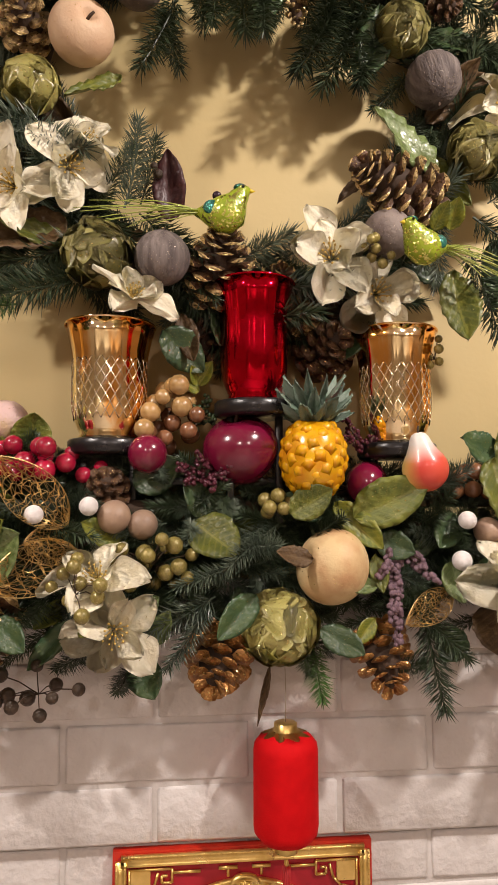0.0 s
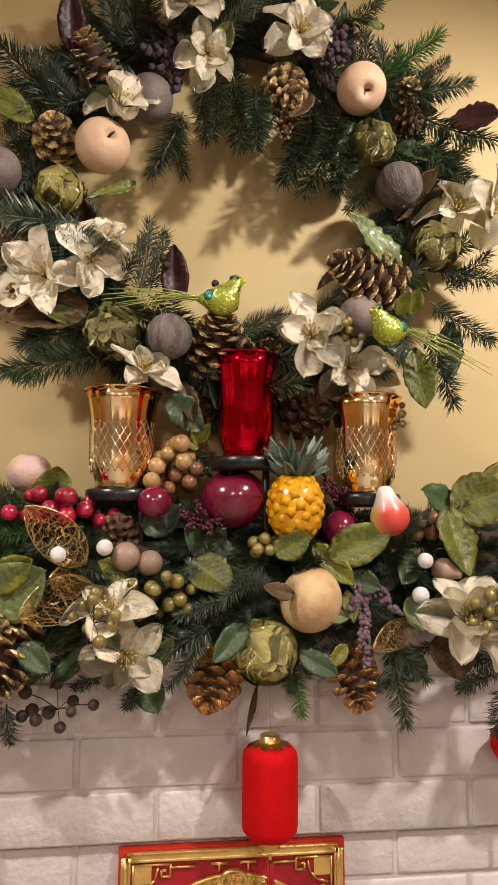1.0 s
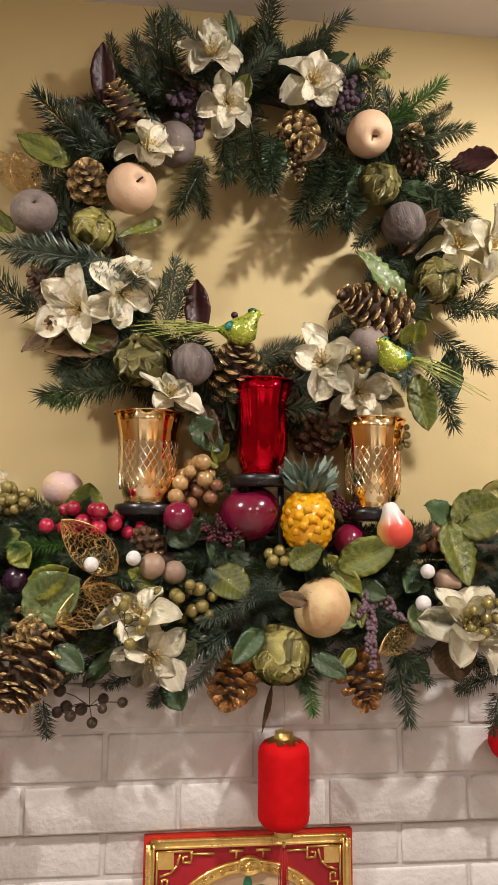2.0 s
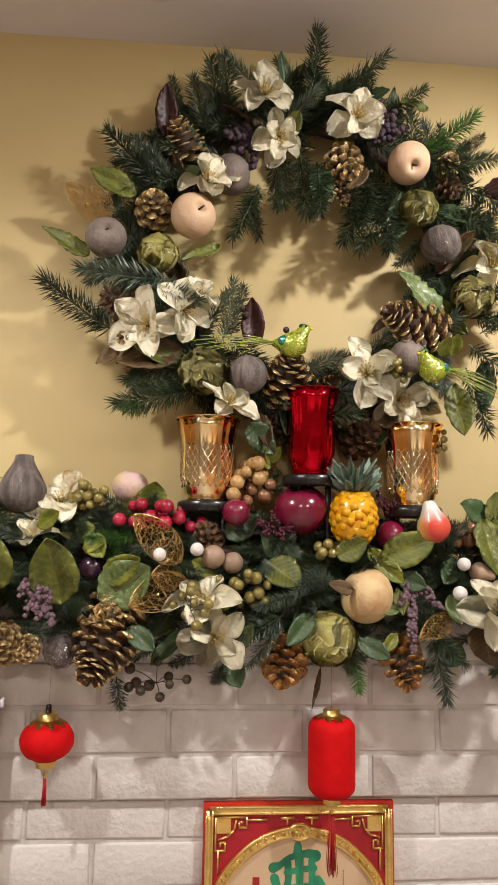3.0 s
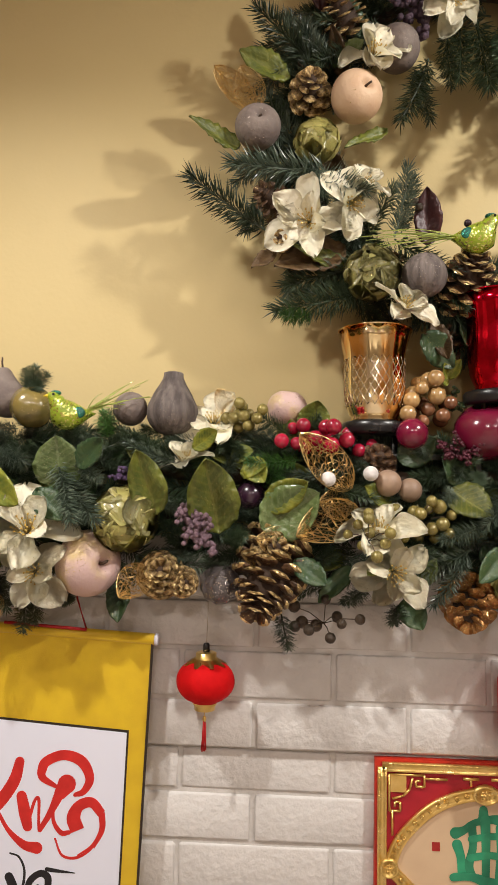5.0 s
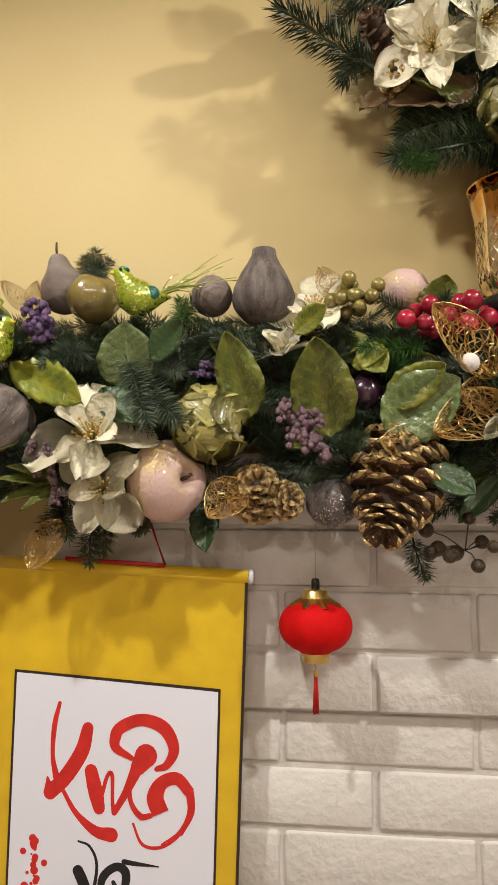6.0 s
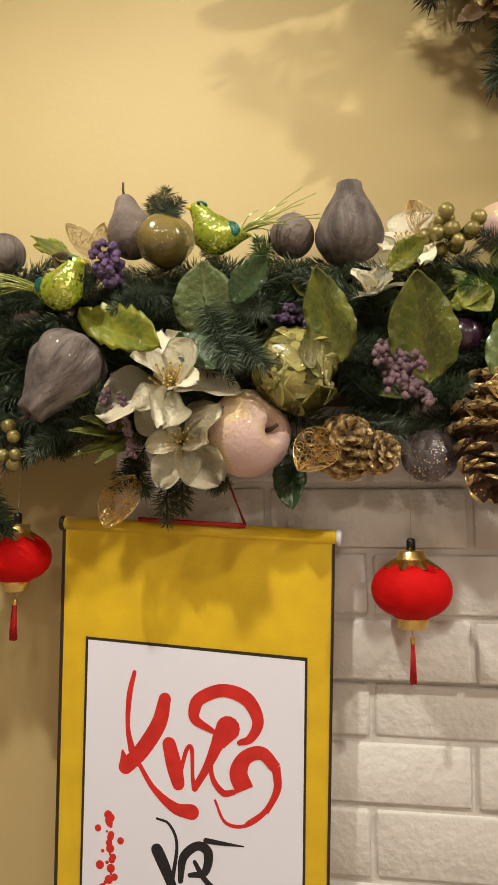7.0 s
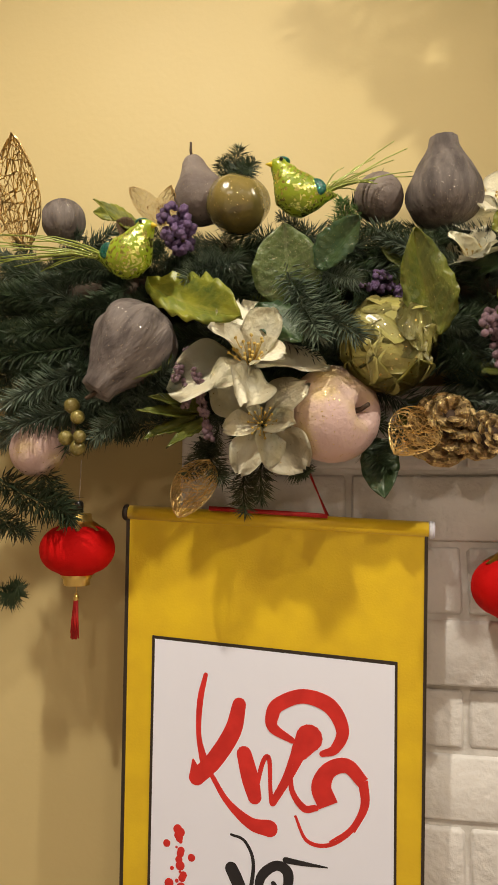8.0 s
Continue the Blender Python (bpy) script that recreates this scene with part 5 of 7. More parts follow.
gold_leaf(garland, (-0.481, -0.072, -0.103), (-0.513, -0.087, -0.142), 0.0420)
gold_leaf(garland, (-0.387, -0.022, 0.099), (-0.407, -0.032, 0.130), 0.0283)
gold_leaf(garland, (-0.860, -0.042, 0.068), (-0.862, -0.062, 0.170), 0.0449)
gold_leaf(garland, (-0.869, -0.042, 0.069), (-0.890, -0.062, 0.134), 0.0293)
leaf(garland, (-0.739, -0.052, 0.074), (-0.782, -0.072, 0.094), 0.0192, "leaf_lime", shape="long")
leaf(garland, (-0.746, -0.052, 0.069), (-0.760, -0.072, 0.077), 0.0240, "leaf_brown")
sprig(garland, (-0.835, -0.052, -0.146), (-0.787, -0.082, -0.201), "needle", 1.25)
sprig(garland, (-0.880, -0.052, -0.156), (-0.792, -0.082, -0.199), "needle", 1.25)
sprig(garland, (-0.890, -0.052, -0.187), (-0.833, -0.072, -0.216), "needle", 1.25)
sprig(garland, (-0.792, -0.052, -0.010), (-0.853, -0.082, -0.027), "needle", 1.25)
sprig(garland, (-0.790, -0.052, -0.031), (-0.867, -0.082, -0.057), "needle", 1.25)
sprig(garland, (-0.784, -0.052, -0.053), (-0.849, -0.092, -0.089), "needle_blue", 1.25)
sprig(garland, (-0.773, -0.062, -0.085), (-0.837, -0.092, -0.119), "needle_blue", 1.25)
sprig(garland, (-0.736, -0.062, -0.086), (-0.769, -0.092, -0.124), "needle_blue", 1.25)
sprig(garland, (-0.815, -0.042, 0.038), (-0.866, -0.072, 0.009), "needle", 1.25)
sprig(garland, (-0.680, -0.052, 0.033), (-0.645, -0.072, 0.010), "needle_blue", 1.25)
sprig(garland, (-0.694, -0.052, -0.080), (-0.724, -0.082, -0.099), "needle_blue", 1.25)
sprig(garland, (-0.820, -0.052, 0.002), (-0.872, -0.072, 0.019), "needle", 1.25)
sprig(garland, (-0.884, -0.052, -0.082), (-0.903, -0.072, -0.127), "needle", 1.25)
sprig(garland, (-0.888, -0.052, -0.007), (-0.919, -0.072, -0.043), "needle", 1.25)
sprig(garland, (-0.874, -0.042, -0.270), (-0.846, -0.052, -0.265), "needle", 1.25)
fruit("gourd", (0.135, 0.816, 1.500), (-0.85, -0.3, 0.3), 0.0392, "apple", "tan", "round tan gourd with a dried stem in the garland", "gourd", group="fruits in the garland", stem=0.6)
fruit("plum", (0.043, 0.844, 1.622), (-0.2, -0.35, 0.9), 0.0400, "apple", "plum", "large glossy magenta plum with dark stem", "plum", group="fruits in the garland", stem=0.5)
fruit("cherry", (-0.054, 0.826, 1.616), (0, -0.2, 1), 0.0202, "ball", "plum", "small glossy magenta plum in the garland", "plum", group="fruits in the garland", stem=0, seed=1)
fruit("pomegranate", (0.179, 0.841, 1.585), (0.8, -0.6, 0.1), 0.0246, "apple", "plum", "magenta pomegranate lying in the leaves", "pomegranate", group="fruits in the garland", stem=0.25, seed=2)
fruit("nut", (-0.086, 0.816, 1.552), (0, -1, 0), 0.0168, "ball", "nut", "round pale brown nut in the garland", "nut", group="fruits in the garland", stem=0)
fruit("nut", (-0.058, 0.821, 1.544), (0, -1, 0), 0.0153, "ball", "nut", "round pale brown nut in the garland", "nut", group="fruits in the garland", stem=0, seed=1)
fruit("acorn", (0.301, 0.816, 1.536), (0.7, -0.5, -0.2), 0.0144, "pear", "nut", "tan acorn beside a white ball", "acorn", group="fruits in the garland", stem=0.1)
fruit("pear", (0.229, 0.800, 1.600), (-0.22, -0.1, 1), 0.0232, "pear", "pear_skin", "small pear shading from white to red", "pear", group="fruits in the garland")
artichoke((0.081, 0.826, 1.440), (-0.15, -0.85, 0.5), 0.0412, "arti", "olive green artichoke with gold glitter", "artichokes", 6)
artichoke((0.408, 0.866, 1.648), (0.2, -0.8, 0.5), 0.0286, "arti", "olive green artichoke with gold glitter", "artichokes", 9)
artichoke((-0.415, 0.822, 1.500), (0.1, -0.85, 0.45), 0.0440, "arti", "olive green artichoke with gold glitter", "artichokes", 8)
fruit("fig", (-0.364, 0.850, 1.640), (0, 0, 1), 0.0337, "fig", "fig", "large grey purple fig standing in the garland", "fig", group="fruits in the garland", stem=0.05, ribs=11, depth=0.03)
fruit("apple", (-0.421, 0.856, 1.646), (0.2, -0.1, 1), 0.0228, "ball", "mauve", "grey mauve frosted fruit in the garland", "fruit", group="fruits in the garland", stem=0)
fruit("apple", (-0.551, 0.846, 1.644), (0.3, -0.4, 0.9), 0.0300, "apple", "bronze", "bronze green glazed lobed fruit beside a glitter bird", "fruit", group="fruits in the garland", stem=0.1, ribs=5, depth=0.06)
fruit("pear", (-0.590, 0.856, 1.657), (-0.22, 0, 1), 0.0262, "pear", "mauve", "grey mauve frosted pear with a thin stem", "pear", group="fruits in the garland", stem=0.6, seed=1)
fruit("apple", (-0.463, 0.831, 1.442), (0.75, -0.62, 0.05), 0.0425, "apple", "pink", "dusty pink sugared apple with gold glitter", "apple", group="fruits in the garland", stem=0.35, seed=1)
fruit("apple", (-0.212, 0.880, 1.653), (0.1, -0.2, 1), 0.0278, "apple", "pink", "dusty pink sugared apple behind red berries", "apple", group="fruits in the garland", stem=0.2, seed=2)
fruit("plum", (-0.258, 0.842, 1.534), (0.6, -0.5, 0.2), 0.0187, "ball", "eggplant", "dark purple glossy plum in the garland", "plum", group="fruits in the garland", stem=0)
fruit("crystal_fruit", (-0.293, 0.835, 1.421), (0.2, -0.5, 0.8), 0.0251, "ball", "crystal", "grey glittering ribbed fruit in the garland", "fruit", group="fruits in the garland", stem=0, ribs=9, depth=0.08)
fruit("fig", (-0.631, 0.801, 1.506), (-0.5, -0.35, -0.85), 0.0365, "fig", "fig", "grey purple wrinkled fig hanging in the garland", "fig", group="fruits in the garland", stem=0.3, ribs=7, depth=0.075, seed=2)
fruit("apple", (-0.735, 0.831, 1.413), (0.1, -0.4, 0.9), 0.0254, "ball", "pink", "dusty pink sugared fruit under the garland", "fruit", group="fruits in the garland", stem=0, seed=3)
fruit("thistle", (-0.722, 0.841, 1.637), (0, -0.1, 1), 0.0209, "ball", "fig", "grey purple frosted fruit in the garland", "fruit", group="fruits in the garland", stem=0, ribs=8, depth=0.05, seed=4)
pinecone((-0.232, 0.824, 1.433), (-0.25, -0.55, -0.75), 0.1034, 0.0904, "cone_tip", "large gold tipped pinecone hanging from the garland", "pinecones in the garland", 21, 92)
pinecone((0.019, 0.841, 1.403), (-0.2, -0.85, -0.45), 0.0656, 0.0689, "cone_copper", "copper gold pinecone under the artichoke", "pinecones in the garland", 22, 56)
pinecone((0.190, 0.831, 1.405), (0.05, -0.75, -0.7), 0.0690, 0.0617, "cone_copper", "copper gold pinecone hanging tip down from the garland", "pinecones in the garland", 23, 56)
pinecone((-0.096, 0.836, 1.582), (0.1, -0.8, 0.4), 0.0367, 0.0473, "cone", "small brown pinecone in the garland", "pinecones in the garland", 24, 42)
pinecone((0.240, 0.841, 1.584), (0.1, -0.8, 0.4), 0.0328, 0.0394, "cone", "small brown pinecone in the garland", "pinecones in the garland", 25, 38)
pinecone((-0.227, 0.814, 1.467), (0.3,-0.8,0.3), 0.0400, 0.0480, "cone_gold", "small gold pinecone in the garland", "pinecones in the garland", 28, 40)
pinecone((-0.369, 0.830, 1.433), (0.1, -0.8, 0.25), 0.0464, 0.0568, "cone_gold", "gold painted pinecone in the garland", "pinecones in the garland", 26, 66)
pinecone((-0.338, 0.822, 1.424), (0.3, -0.8, 0.1), 0.0323, 0.0376, "cone_gold", "small gold glitter pinecone in the garland", "pinecones in the garland", 27, 50)
flower((-0.099, 0.796, 1.492), (-0.20, -0.77, 0.68), 0.0435, 6, 40, "cream silk magnolia flower with wavy petals", "silk flowers in the garland")
flower((-0.082, 0.796, 1.445), (0.10, -0.68, -0.12), 0.0435, 6, 41, "cream silk magnolia flower with wavy petals", "silk flowers in the garland")
flower((0.319, 0.791, 1.477), (0.00, -0.77, 0.48), 0.0552, 7, 42, "cream silk magnolia flower with wavy petals", "silk flowers in the garland")
flower((-0.529, 0.791, 1.482), (0.10, -0.81, 0.58), 0.0536, 5, 50, "cream silk magnolia flower with wavy petals", "silk flowers in the garland")
flower((-0.520, 0.801, 1.432), (0.10, -0.68, -0.02), 0.0431, 5, 51, "cream silk magnolia flower with wavy petals", "silk flowers in the garland")
flower((-0.344, 0.836, 1.576), (0.10, -0.59, 0.88), 0.0345, 5, 52, "cream silk magnolia flower with wavy petals", "silk flowers in the garland")
flower((-0.310, 0.859, 1.629), (0.10, -0.77, 0.58), 0.0430, 6, 53, "cream silk magnolia flower with wavy petals", "silk flowers in the garland")
berries("grape_bunch", (-0.033, 0.851, 1.660), (0.0298, 0.0331), 20, 0.0104, "tan_berry", "bunch of tan and brown glazed grapes", "grapes", group="berries in the garland", second="brown_berry", stems=False, flat=0.6, seed=2)
berries("red_berries", (-0.177, 0.836, 1.609), (0.0506, 0.0196), 15, 0.0098, "red_berry", "cluster of glossy red berries in the garland", "berries", group="berries in the garland", seed=4)
berries("olive_berries", (-0.050, 0.811, 1.508), (0.0493, 0.0286), 20, 0.0080, "olive_berry", "cluster of olive gold berries in the garland", "berries", group="berries in the garland", seed=5)
berries("olive_berries", (-0.116, 0.766, 1.490), (0.0266, 0.0266), 9, 0.0070, "olive_berry", "olive gold berries in front of a silk flower", "berries", group="berries in the garland", seed=6)
berries("olive_berries", (0.335, 0.771, 1.489), (0.0268, 0.0330), 12, 0.0071, "olive_berry", "olive gold berries beside a silk flower", "berries", group="berries in the garland", seed=7)
berries("brown_berries", (-0.161, 0.836, 1.382), (0.0473, 0.0245), 10, 0.0073, "dark_berry", "dark brown berries on a drooping twig", "berries", group="berries in the garland", seed=8)
berries("brown_berries", (0.299, 0.846, 1.587), (0.0214, 0.0181), 7, 0.0099, "brown_berry", "brown glazed berries beside the pear", "berries", group="berries in the garland", seed=9)
berries("olive_berries", (0.079, 0.816, 1.565), (0.0192, 0.0144), 6, 0.0072, "olive_berry", "olive berries below the pineapple", "berries", group="berries in the garland", seed=10)
berries("red_berries", (-0.108, 0.846, 1.594), (0.0181, 0.0115), 4, 0.0091, "red_berry", "glossy red berries by a pinecone", "berries", group="berries in the garland", seed=11)
berries("olive_berries", (-0.265, 0.842, 1.638), (0.0319, 0.0242), 14, 0.0077, "olive_berry", "olive gold berries standing above the garland", "berries", group="berries in the garland", seed=12)
berries("olive_berries", (-0.683, 0.786, 1.426), (0.0117, 0.0226), 5, 0.0068, "olive_berry", "olive gold berries above a red lantern", "berries", group="berries in the garland", seed=13)
bud_spray("lavender_spray", (0.201, 0.816, 1.521), [(0.192, 0.801, 1.447), (0.198, 0.801, 1.424), (0.179, 0.801, 1.490), (0.241, 0.801, 1.486), (0.227, 0.806, 1.506)], 0.0036, "lavender", "frosted lavender bud spray drooping in the garland")
bud_spray("maroon_spray", (0.007, 0.831, 1.592), [(-0.023, 0.816, 1.603), (-0.004, 0.816, 1.615), (0.033, 0.816, 1.604), (0.013, 0.811, 1.580), (-0.015, 0.816, 1.587), (0.025, 0.816, 1.592)], 0.0026, "maroon", "spray of tiny maroon seeds beside the plum", fat=2.6)
bud_spray("maroon_spray", (0.175, 0.841, 1.624), [(0.155, 0.836, 1.636), (0.185, 0.831, 1.636), (0.197, 0.831, 1.615), (0.154, 0.846, 1.662)], 0.0026, "maroon", "spray of tiny maroon seeds beside the pineapple", fat=2.6)
bud_spray("frosted_spray", (0.000, 0.861, 1.660), [(-0.013, 0.856, 1.675), (0.008, 0.856, 1.680), (0.016, 0.846, 1.654), (-0.008, 0.846, 1.641)], 0.0029, "leaf_dark", "spray of frosted dark green buds by the grapes", fat=2.4)
bud_spray("lavender_spray", (-0.331, 0.807, 1.522), [(-0.342, 0.782, 1.502), (-0.321, 0.783, 1.482), (-0.301, 0.784, 1.494), (-0.297, 0.785, 1.460), (-0.330, 0.782, 1.474), (-0.316, 0.783, 1.471)], 0.0036, "lavender", "frosted lavender bud spray in the garland", fat=2.0)
bud_spray("lavender_spray", (-0.582, 0.801, 1.497), [(-0.582, 0.786, 1.444), (-0.561, 0.786, 1.417), (-0.591, 0.781, 1.468), (-0.568, 0.781, 1.460)], 0.0027, "lavender", "frosted lavender bud spray under the flower")
bud_spray("violet_spray", (-0.604, 0.831, 1.604), [(-0.611, 0.811, 1.627), (-0.598, 0.811, 1.633), (-0.589, 0.806, 1.613), (-0.602, 0.801, 1.606), (-0.590, 0.801, 1.594)], 0.0042, "purple", "purple bud spray beside the glitter birds", fat=2.8)
bud_spray("violet_spray", (-0.405, 0.842, 1.558), [(-0.425, 0.821, 1.564), (-0.436, 0.821, 1.553), (-0.408, 0.812, 1.527)], 0.0031, "purple", "purple bud spray deep in the garland")
bird((-0.489, 0.801, 1.629), (-1, -0.55, 0), 0.0200, (-0.394, 0.833, 1.673), "lime green glitter bird perched in the garland", 3)
bird((-0.636, 0.786, 1.577), (1, -0.35, 0), 0.0203, (-0.789, 0.781, 1.590), "lime green glitter bird with a long spread tail", 4)
mesh_ball("snow_ball", (-0.161, 0.801, 1.555), 0.0094, "snow", "small white sugared ball in the garland", "ball ornament", "white balls in the garland")
mesh_ball("snow_ball", (-0.109, 0.801, 1.563), 0.0094, "snow", "small white sugared ball in the garland", "ball ornament", "white balls in the garland")
mesh_ball("snow_ball", (0.273, 0.801, 1.548), 0.0094, "snow", "small white sugared ball in the garland", "ball ornament", "white balls in the garland")
mesh_ball("snow_ball", (0.266, 0.801, 1.507), 0.0102, "snow", "small white sugared ball in the garland", "ball ornament", "white balls in the garland")
for base, tip, width, kind in (((-0.575, -0.085, 0.020), (-0.535, -0.100, 0.052), 0.034, "leaf_dark"), ((-0.625, -0.082, -0.010), (-0.585, -0.098, -0.050), 0.038, "leaf_dark"),
                               ((-0.430, -0.078, 0.046), (-0.395, -0.092, 0.066), 0.026, "leaf_lime"), ((-0.300, -0.080, -0.090), (-0.262, -0.095, -0.120), 0.030, "leaf_dark"), ((-0.700, -0.085, -0.050), (-0.745, -0.100, -0.075), 0.032, "leaf"), ((-0.045, -0.085, -0.070), (-0.085, -0.100, -0.110), 0.030, "leaf_dark"),
                               ((0.185, -0.085, -0.040), (0.225, -0.100, -0.070), 0.032, "leaf_dark"), ((-0.010, -0.085, 0.010), (0.030, -0.100, 0.034), 0.034, "leaf"), ((0.020, -0.080, -0.105), (0.060, -0.092, -0.130), 0.028, "leaf_dark"), ((-0.180, -0.082, -0.070), (-0.215, -0.098, -0.105), 0.030, "leaf")):
    leaf(garland, base, tip, width, kind, (0.15, -1, 0.5))
for k in range(150):
    x = -1.15 + 0.55 * k / 150 + rng.uniform(-0.02, 0.02)
    base = Vector((x, rng.uniform(-0.075, 0.03), rng.uniform(-0.10, 0.05)))
    tip = base + rng.uniform(0.06, 0.09) * Vector((rng.uniform(-1, 0.8), rng.uniform(-0.15, 0.1), rng.uniform(-0.5, 0.25)))
    tip.y = min(tip.y, 0.03)
    sprig(garland, base, tip, rng.choice(("needle", "needle", "needle_blue")), rng.uniform(0.9, 1.2), k)


# ---- candle cups on their stand ----
# upright orange and silver streaks are room reflections painted into the glass colour
M["copper_glass"] = mat("copper mercury glass", (0.98, 0.84, 0.54), 0.06, 1.0, second=(0.93, 0.46, 0.12), scale=40, mix=(0.44, 0.58), stretch=(1, 1, 0.18), vary=0, bump=0.08, bump_scale=90)
M["copper_net"] = mat("silver diamond lines", (0.93, 0.84, 0.62), 0.15, 1.0, scale=60, vary=0.05, bump=0.1)
M["red_glass"] = mat("red mercury glass", (0.78, 0.008, 0.030), 0.09, 1.0, second=(0.45, 0.003, 0.014), scale=45, vary=0, bump=0.05, bump_scale=90)
CUP = ((0.0, 0.0), (0.030, 0.0), (0.0315, 0.003), (0.0300, 0.006), (0.0330, 0.012), (0.0370, 0.022), (0.0388, 0.036), (0.0392, 0.055), (0.0390, 0.075), (0.0400, 0.092), (0.0430, 0.108), (0.0475, 0.1235))


def cup(at, width, height, material, label, net):
    """A flared hurricane cup with a foot, flutes that catch the light, a thin wall and a diamond net round its belly."""
    ob = thing("candle_cup", at, label, "candle holder", "candle cups")
    kx, kz = width / 0.095, height / 0.1235
    outer = [(r * kx, z * kz) for r, z in CUP]
    inner = [((r - 0.0022) * kx, z * kz) for r, z in CUP[:4:-1]] + [(0.0, 0.012)]
    bm = lathe(outer + inner, 60)
    for v in bm.verts:
        a = math.atan2(v.co.y, v.co.x)
        s = v.co.z / height
        k = 1 + (0.024 * math.sin(9 * a) + 0.010 * math.sin(17 * a + 1)) * min(1, max(0, (s - 0.1) * 3)) + 0.004 * math.sin(23 * a + 2)
        v.co.x *= k
        v.co.y *= k
    part("glass", bm, M[material], ob)
    bm = bmesh.new()
    tube_into(bm, [(0.0478 * kx * math.cos(a), 0.0478 * kx * math.sin(a), height) for a in [2 * math.pi * k / 40 for k in range(41)]], 0.0012, 6)
    part("rim", bm, M[material], ob)
    if net:
        radius = lambda z: np.interp(z / kz, [c[1] for c in CUP[3:]], [c[0] for c in CUP[3:]]) * kx * 1.012
        for turn in (-1, 1):
            for k in range(26):
                bm = bmesh.new()
                pts = []
                for i in range(11):
                    z = (0.020 + 0.064 * i / 10) * kz
                    a = 2 * math.pi * k / 26 + turn * 0.95 * i / 10
                    pts.append((radius(z) * math.cos(a), radius(z) * math.sin(a), z))
                tube_into(bm, pts, 0.0006, 4)
                part("diamond_line", bm, M["copper_net"], ob)
    return ob


stand = thing("candle_stand", (0.058, 0.855, SHELF_TOP), "low black metal candle stand with three round plates", "candle stand")
for x, y, top in ((-0.097, 0.862, 1.633), (0.058, 0.843, 1.673), (0.216, 0.852, 1.630)):
    c = Vector((x, y, top)) - Vector((0.058, 0.855, SHELF_TOP))
    part("plate", lathe([(0, -0.016), (0.040, -0.016), (0.043, -0.013), (0.043, -0.002), (0.041, 0.0), (0, 0)], 32), M["black"], stand, m=Matrix.Translation(c))
    for s in (-1, 1):
        part("leg", box_bm((c.x + s * 0.026 - 0.004, c.y - 0.004, -0.0005), (c.x + s * 0.026 + 0.004, c.y + 0.004, c.z - 0.012), 0.001), M["black"], stand)
part("crossbar", box_bm((-0.18, -0.003, 0.040), (0.184, 0.003, 0.048), 0.001), M["black"], stand)
cup((-0.097, 0.862, 1.6332), 0.096, 0.1235, "copper_glass", "copper mercury glass candle cup with diamond net", True)
cup((0.058, 0.843, 1.6732), 0.087, 0.1285, "red_glass", "shiny red mercury glass candle cup", False)
cup((0.216, 0.852, 1.6302), 0.093, 0.1245, "copper_glass", "copper mercury glass candle cup with diamond net", True)

# ---- pineapple ----
pineapple = thing("pineapple", (0.116, 0.815, 1.575), "small artificial yellow pineapple with a grey green crown", "pineapple", "fruits in the garland")
part("body", lathe([(0, 0.0), (0.020, 0.002), (0.031, 0.014), (0.0345, 0.035), (0.032, 0.056), (0.022, 0.072), (0.0, 0.076)], 24), M["pine_yellow"], pineapple)
bm = bmesh.new()
bmesh.ops.create_cone(bm, segments=5, radius1=0.0100, radius2=0.0030, depth=0.0052, cap_ends=True)
eye_mesh = mesh_from("eye", bm, M["pine_yellow"])
for k in range(70):
    s = (k + 0.5) / 70
    z = 0.003 + 0.070 * s
    r = 0.0335 * math.sin(math.pi * (0.10 + 0.80 * s)) ** 0.45
    a = k * 2.39996
    d = Vector((math.cos(a), math.sin(a), 1.0 * (s - 0.45) + 0.25))
    piece("eye", eye_mesh, pineapple, aim((r * math.cos(a), r * math.sin(a), z), d, 40 * k))
rng = random.Random(8)
for k in range(30):
    a = k * 2.39996
    s = k / 30
    up = 0.25 + 1.5 * s
    d = Vector((math.cos(a), math.sin(a), up)).normalized()
    base = Vector((0.010 * (1 - s) * math.cos(a), 0.010 * (1 - s) * math.sin(a), 0.070 + 0.008 * s))
    leaf(pineapple, base, base + d * (0.036 + 0.022 * s), 0.013, "crown", (math.cos(a) * 0.9, math.sin(a) * 0.9, 0.5), "long", "crown_leaf")


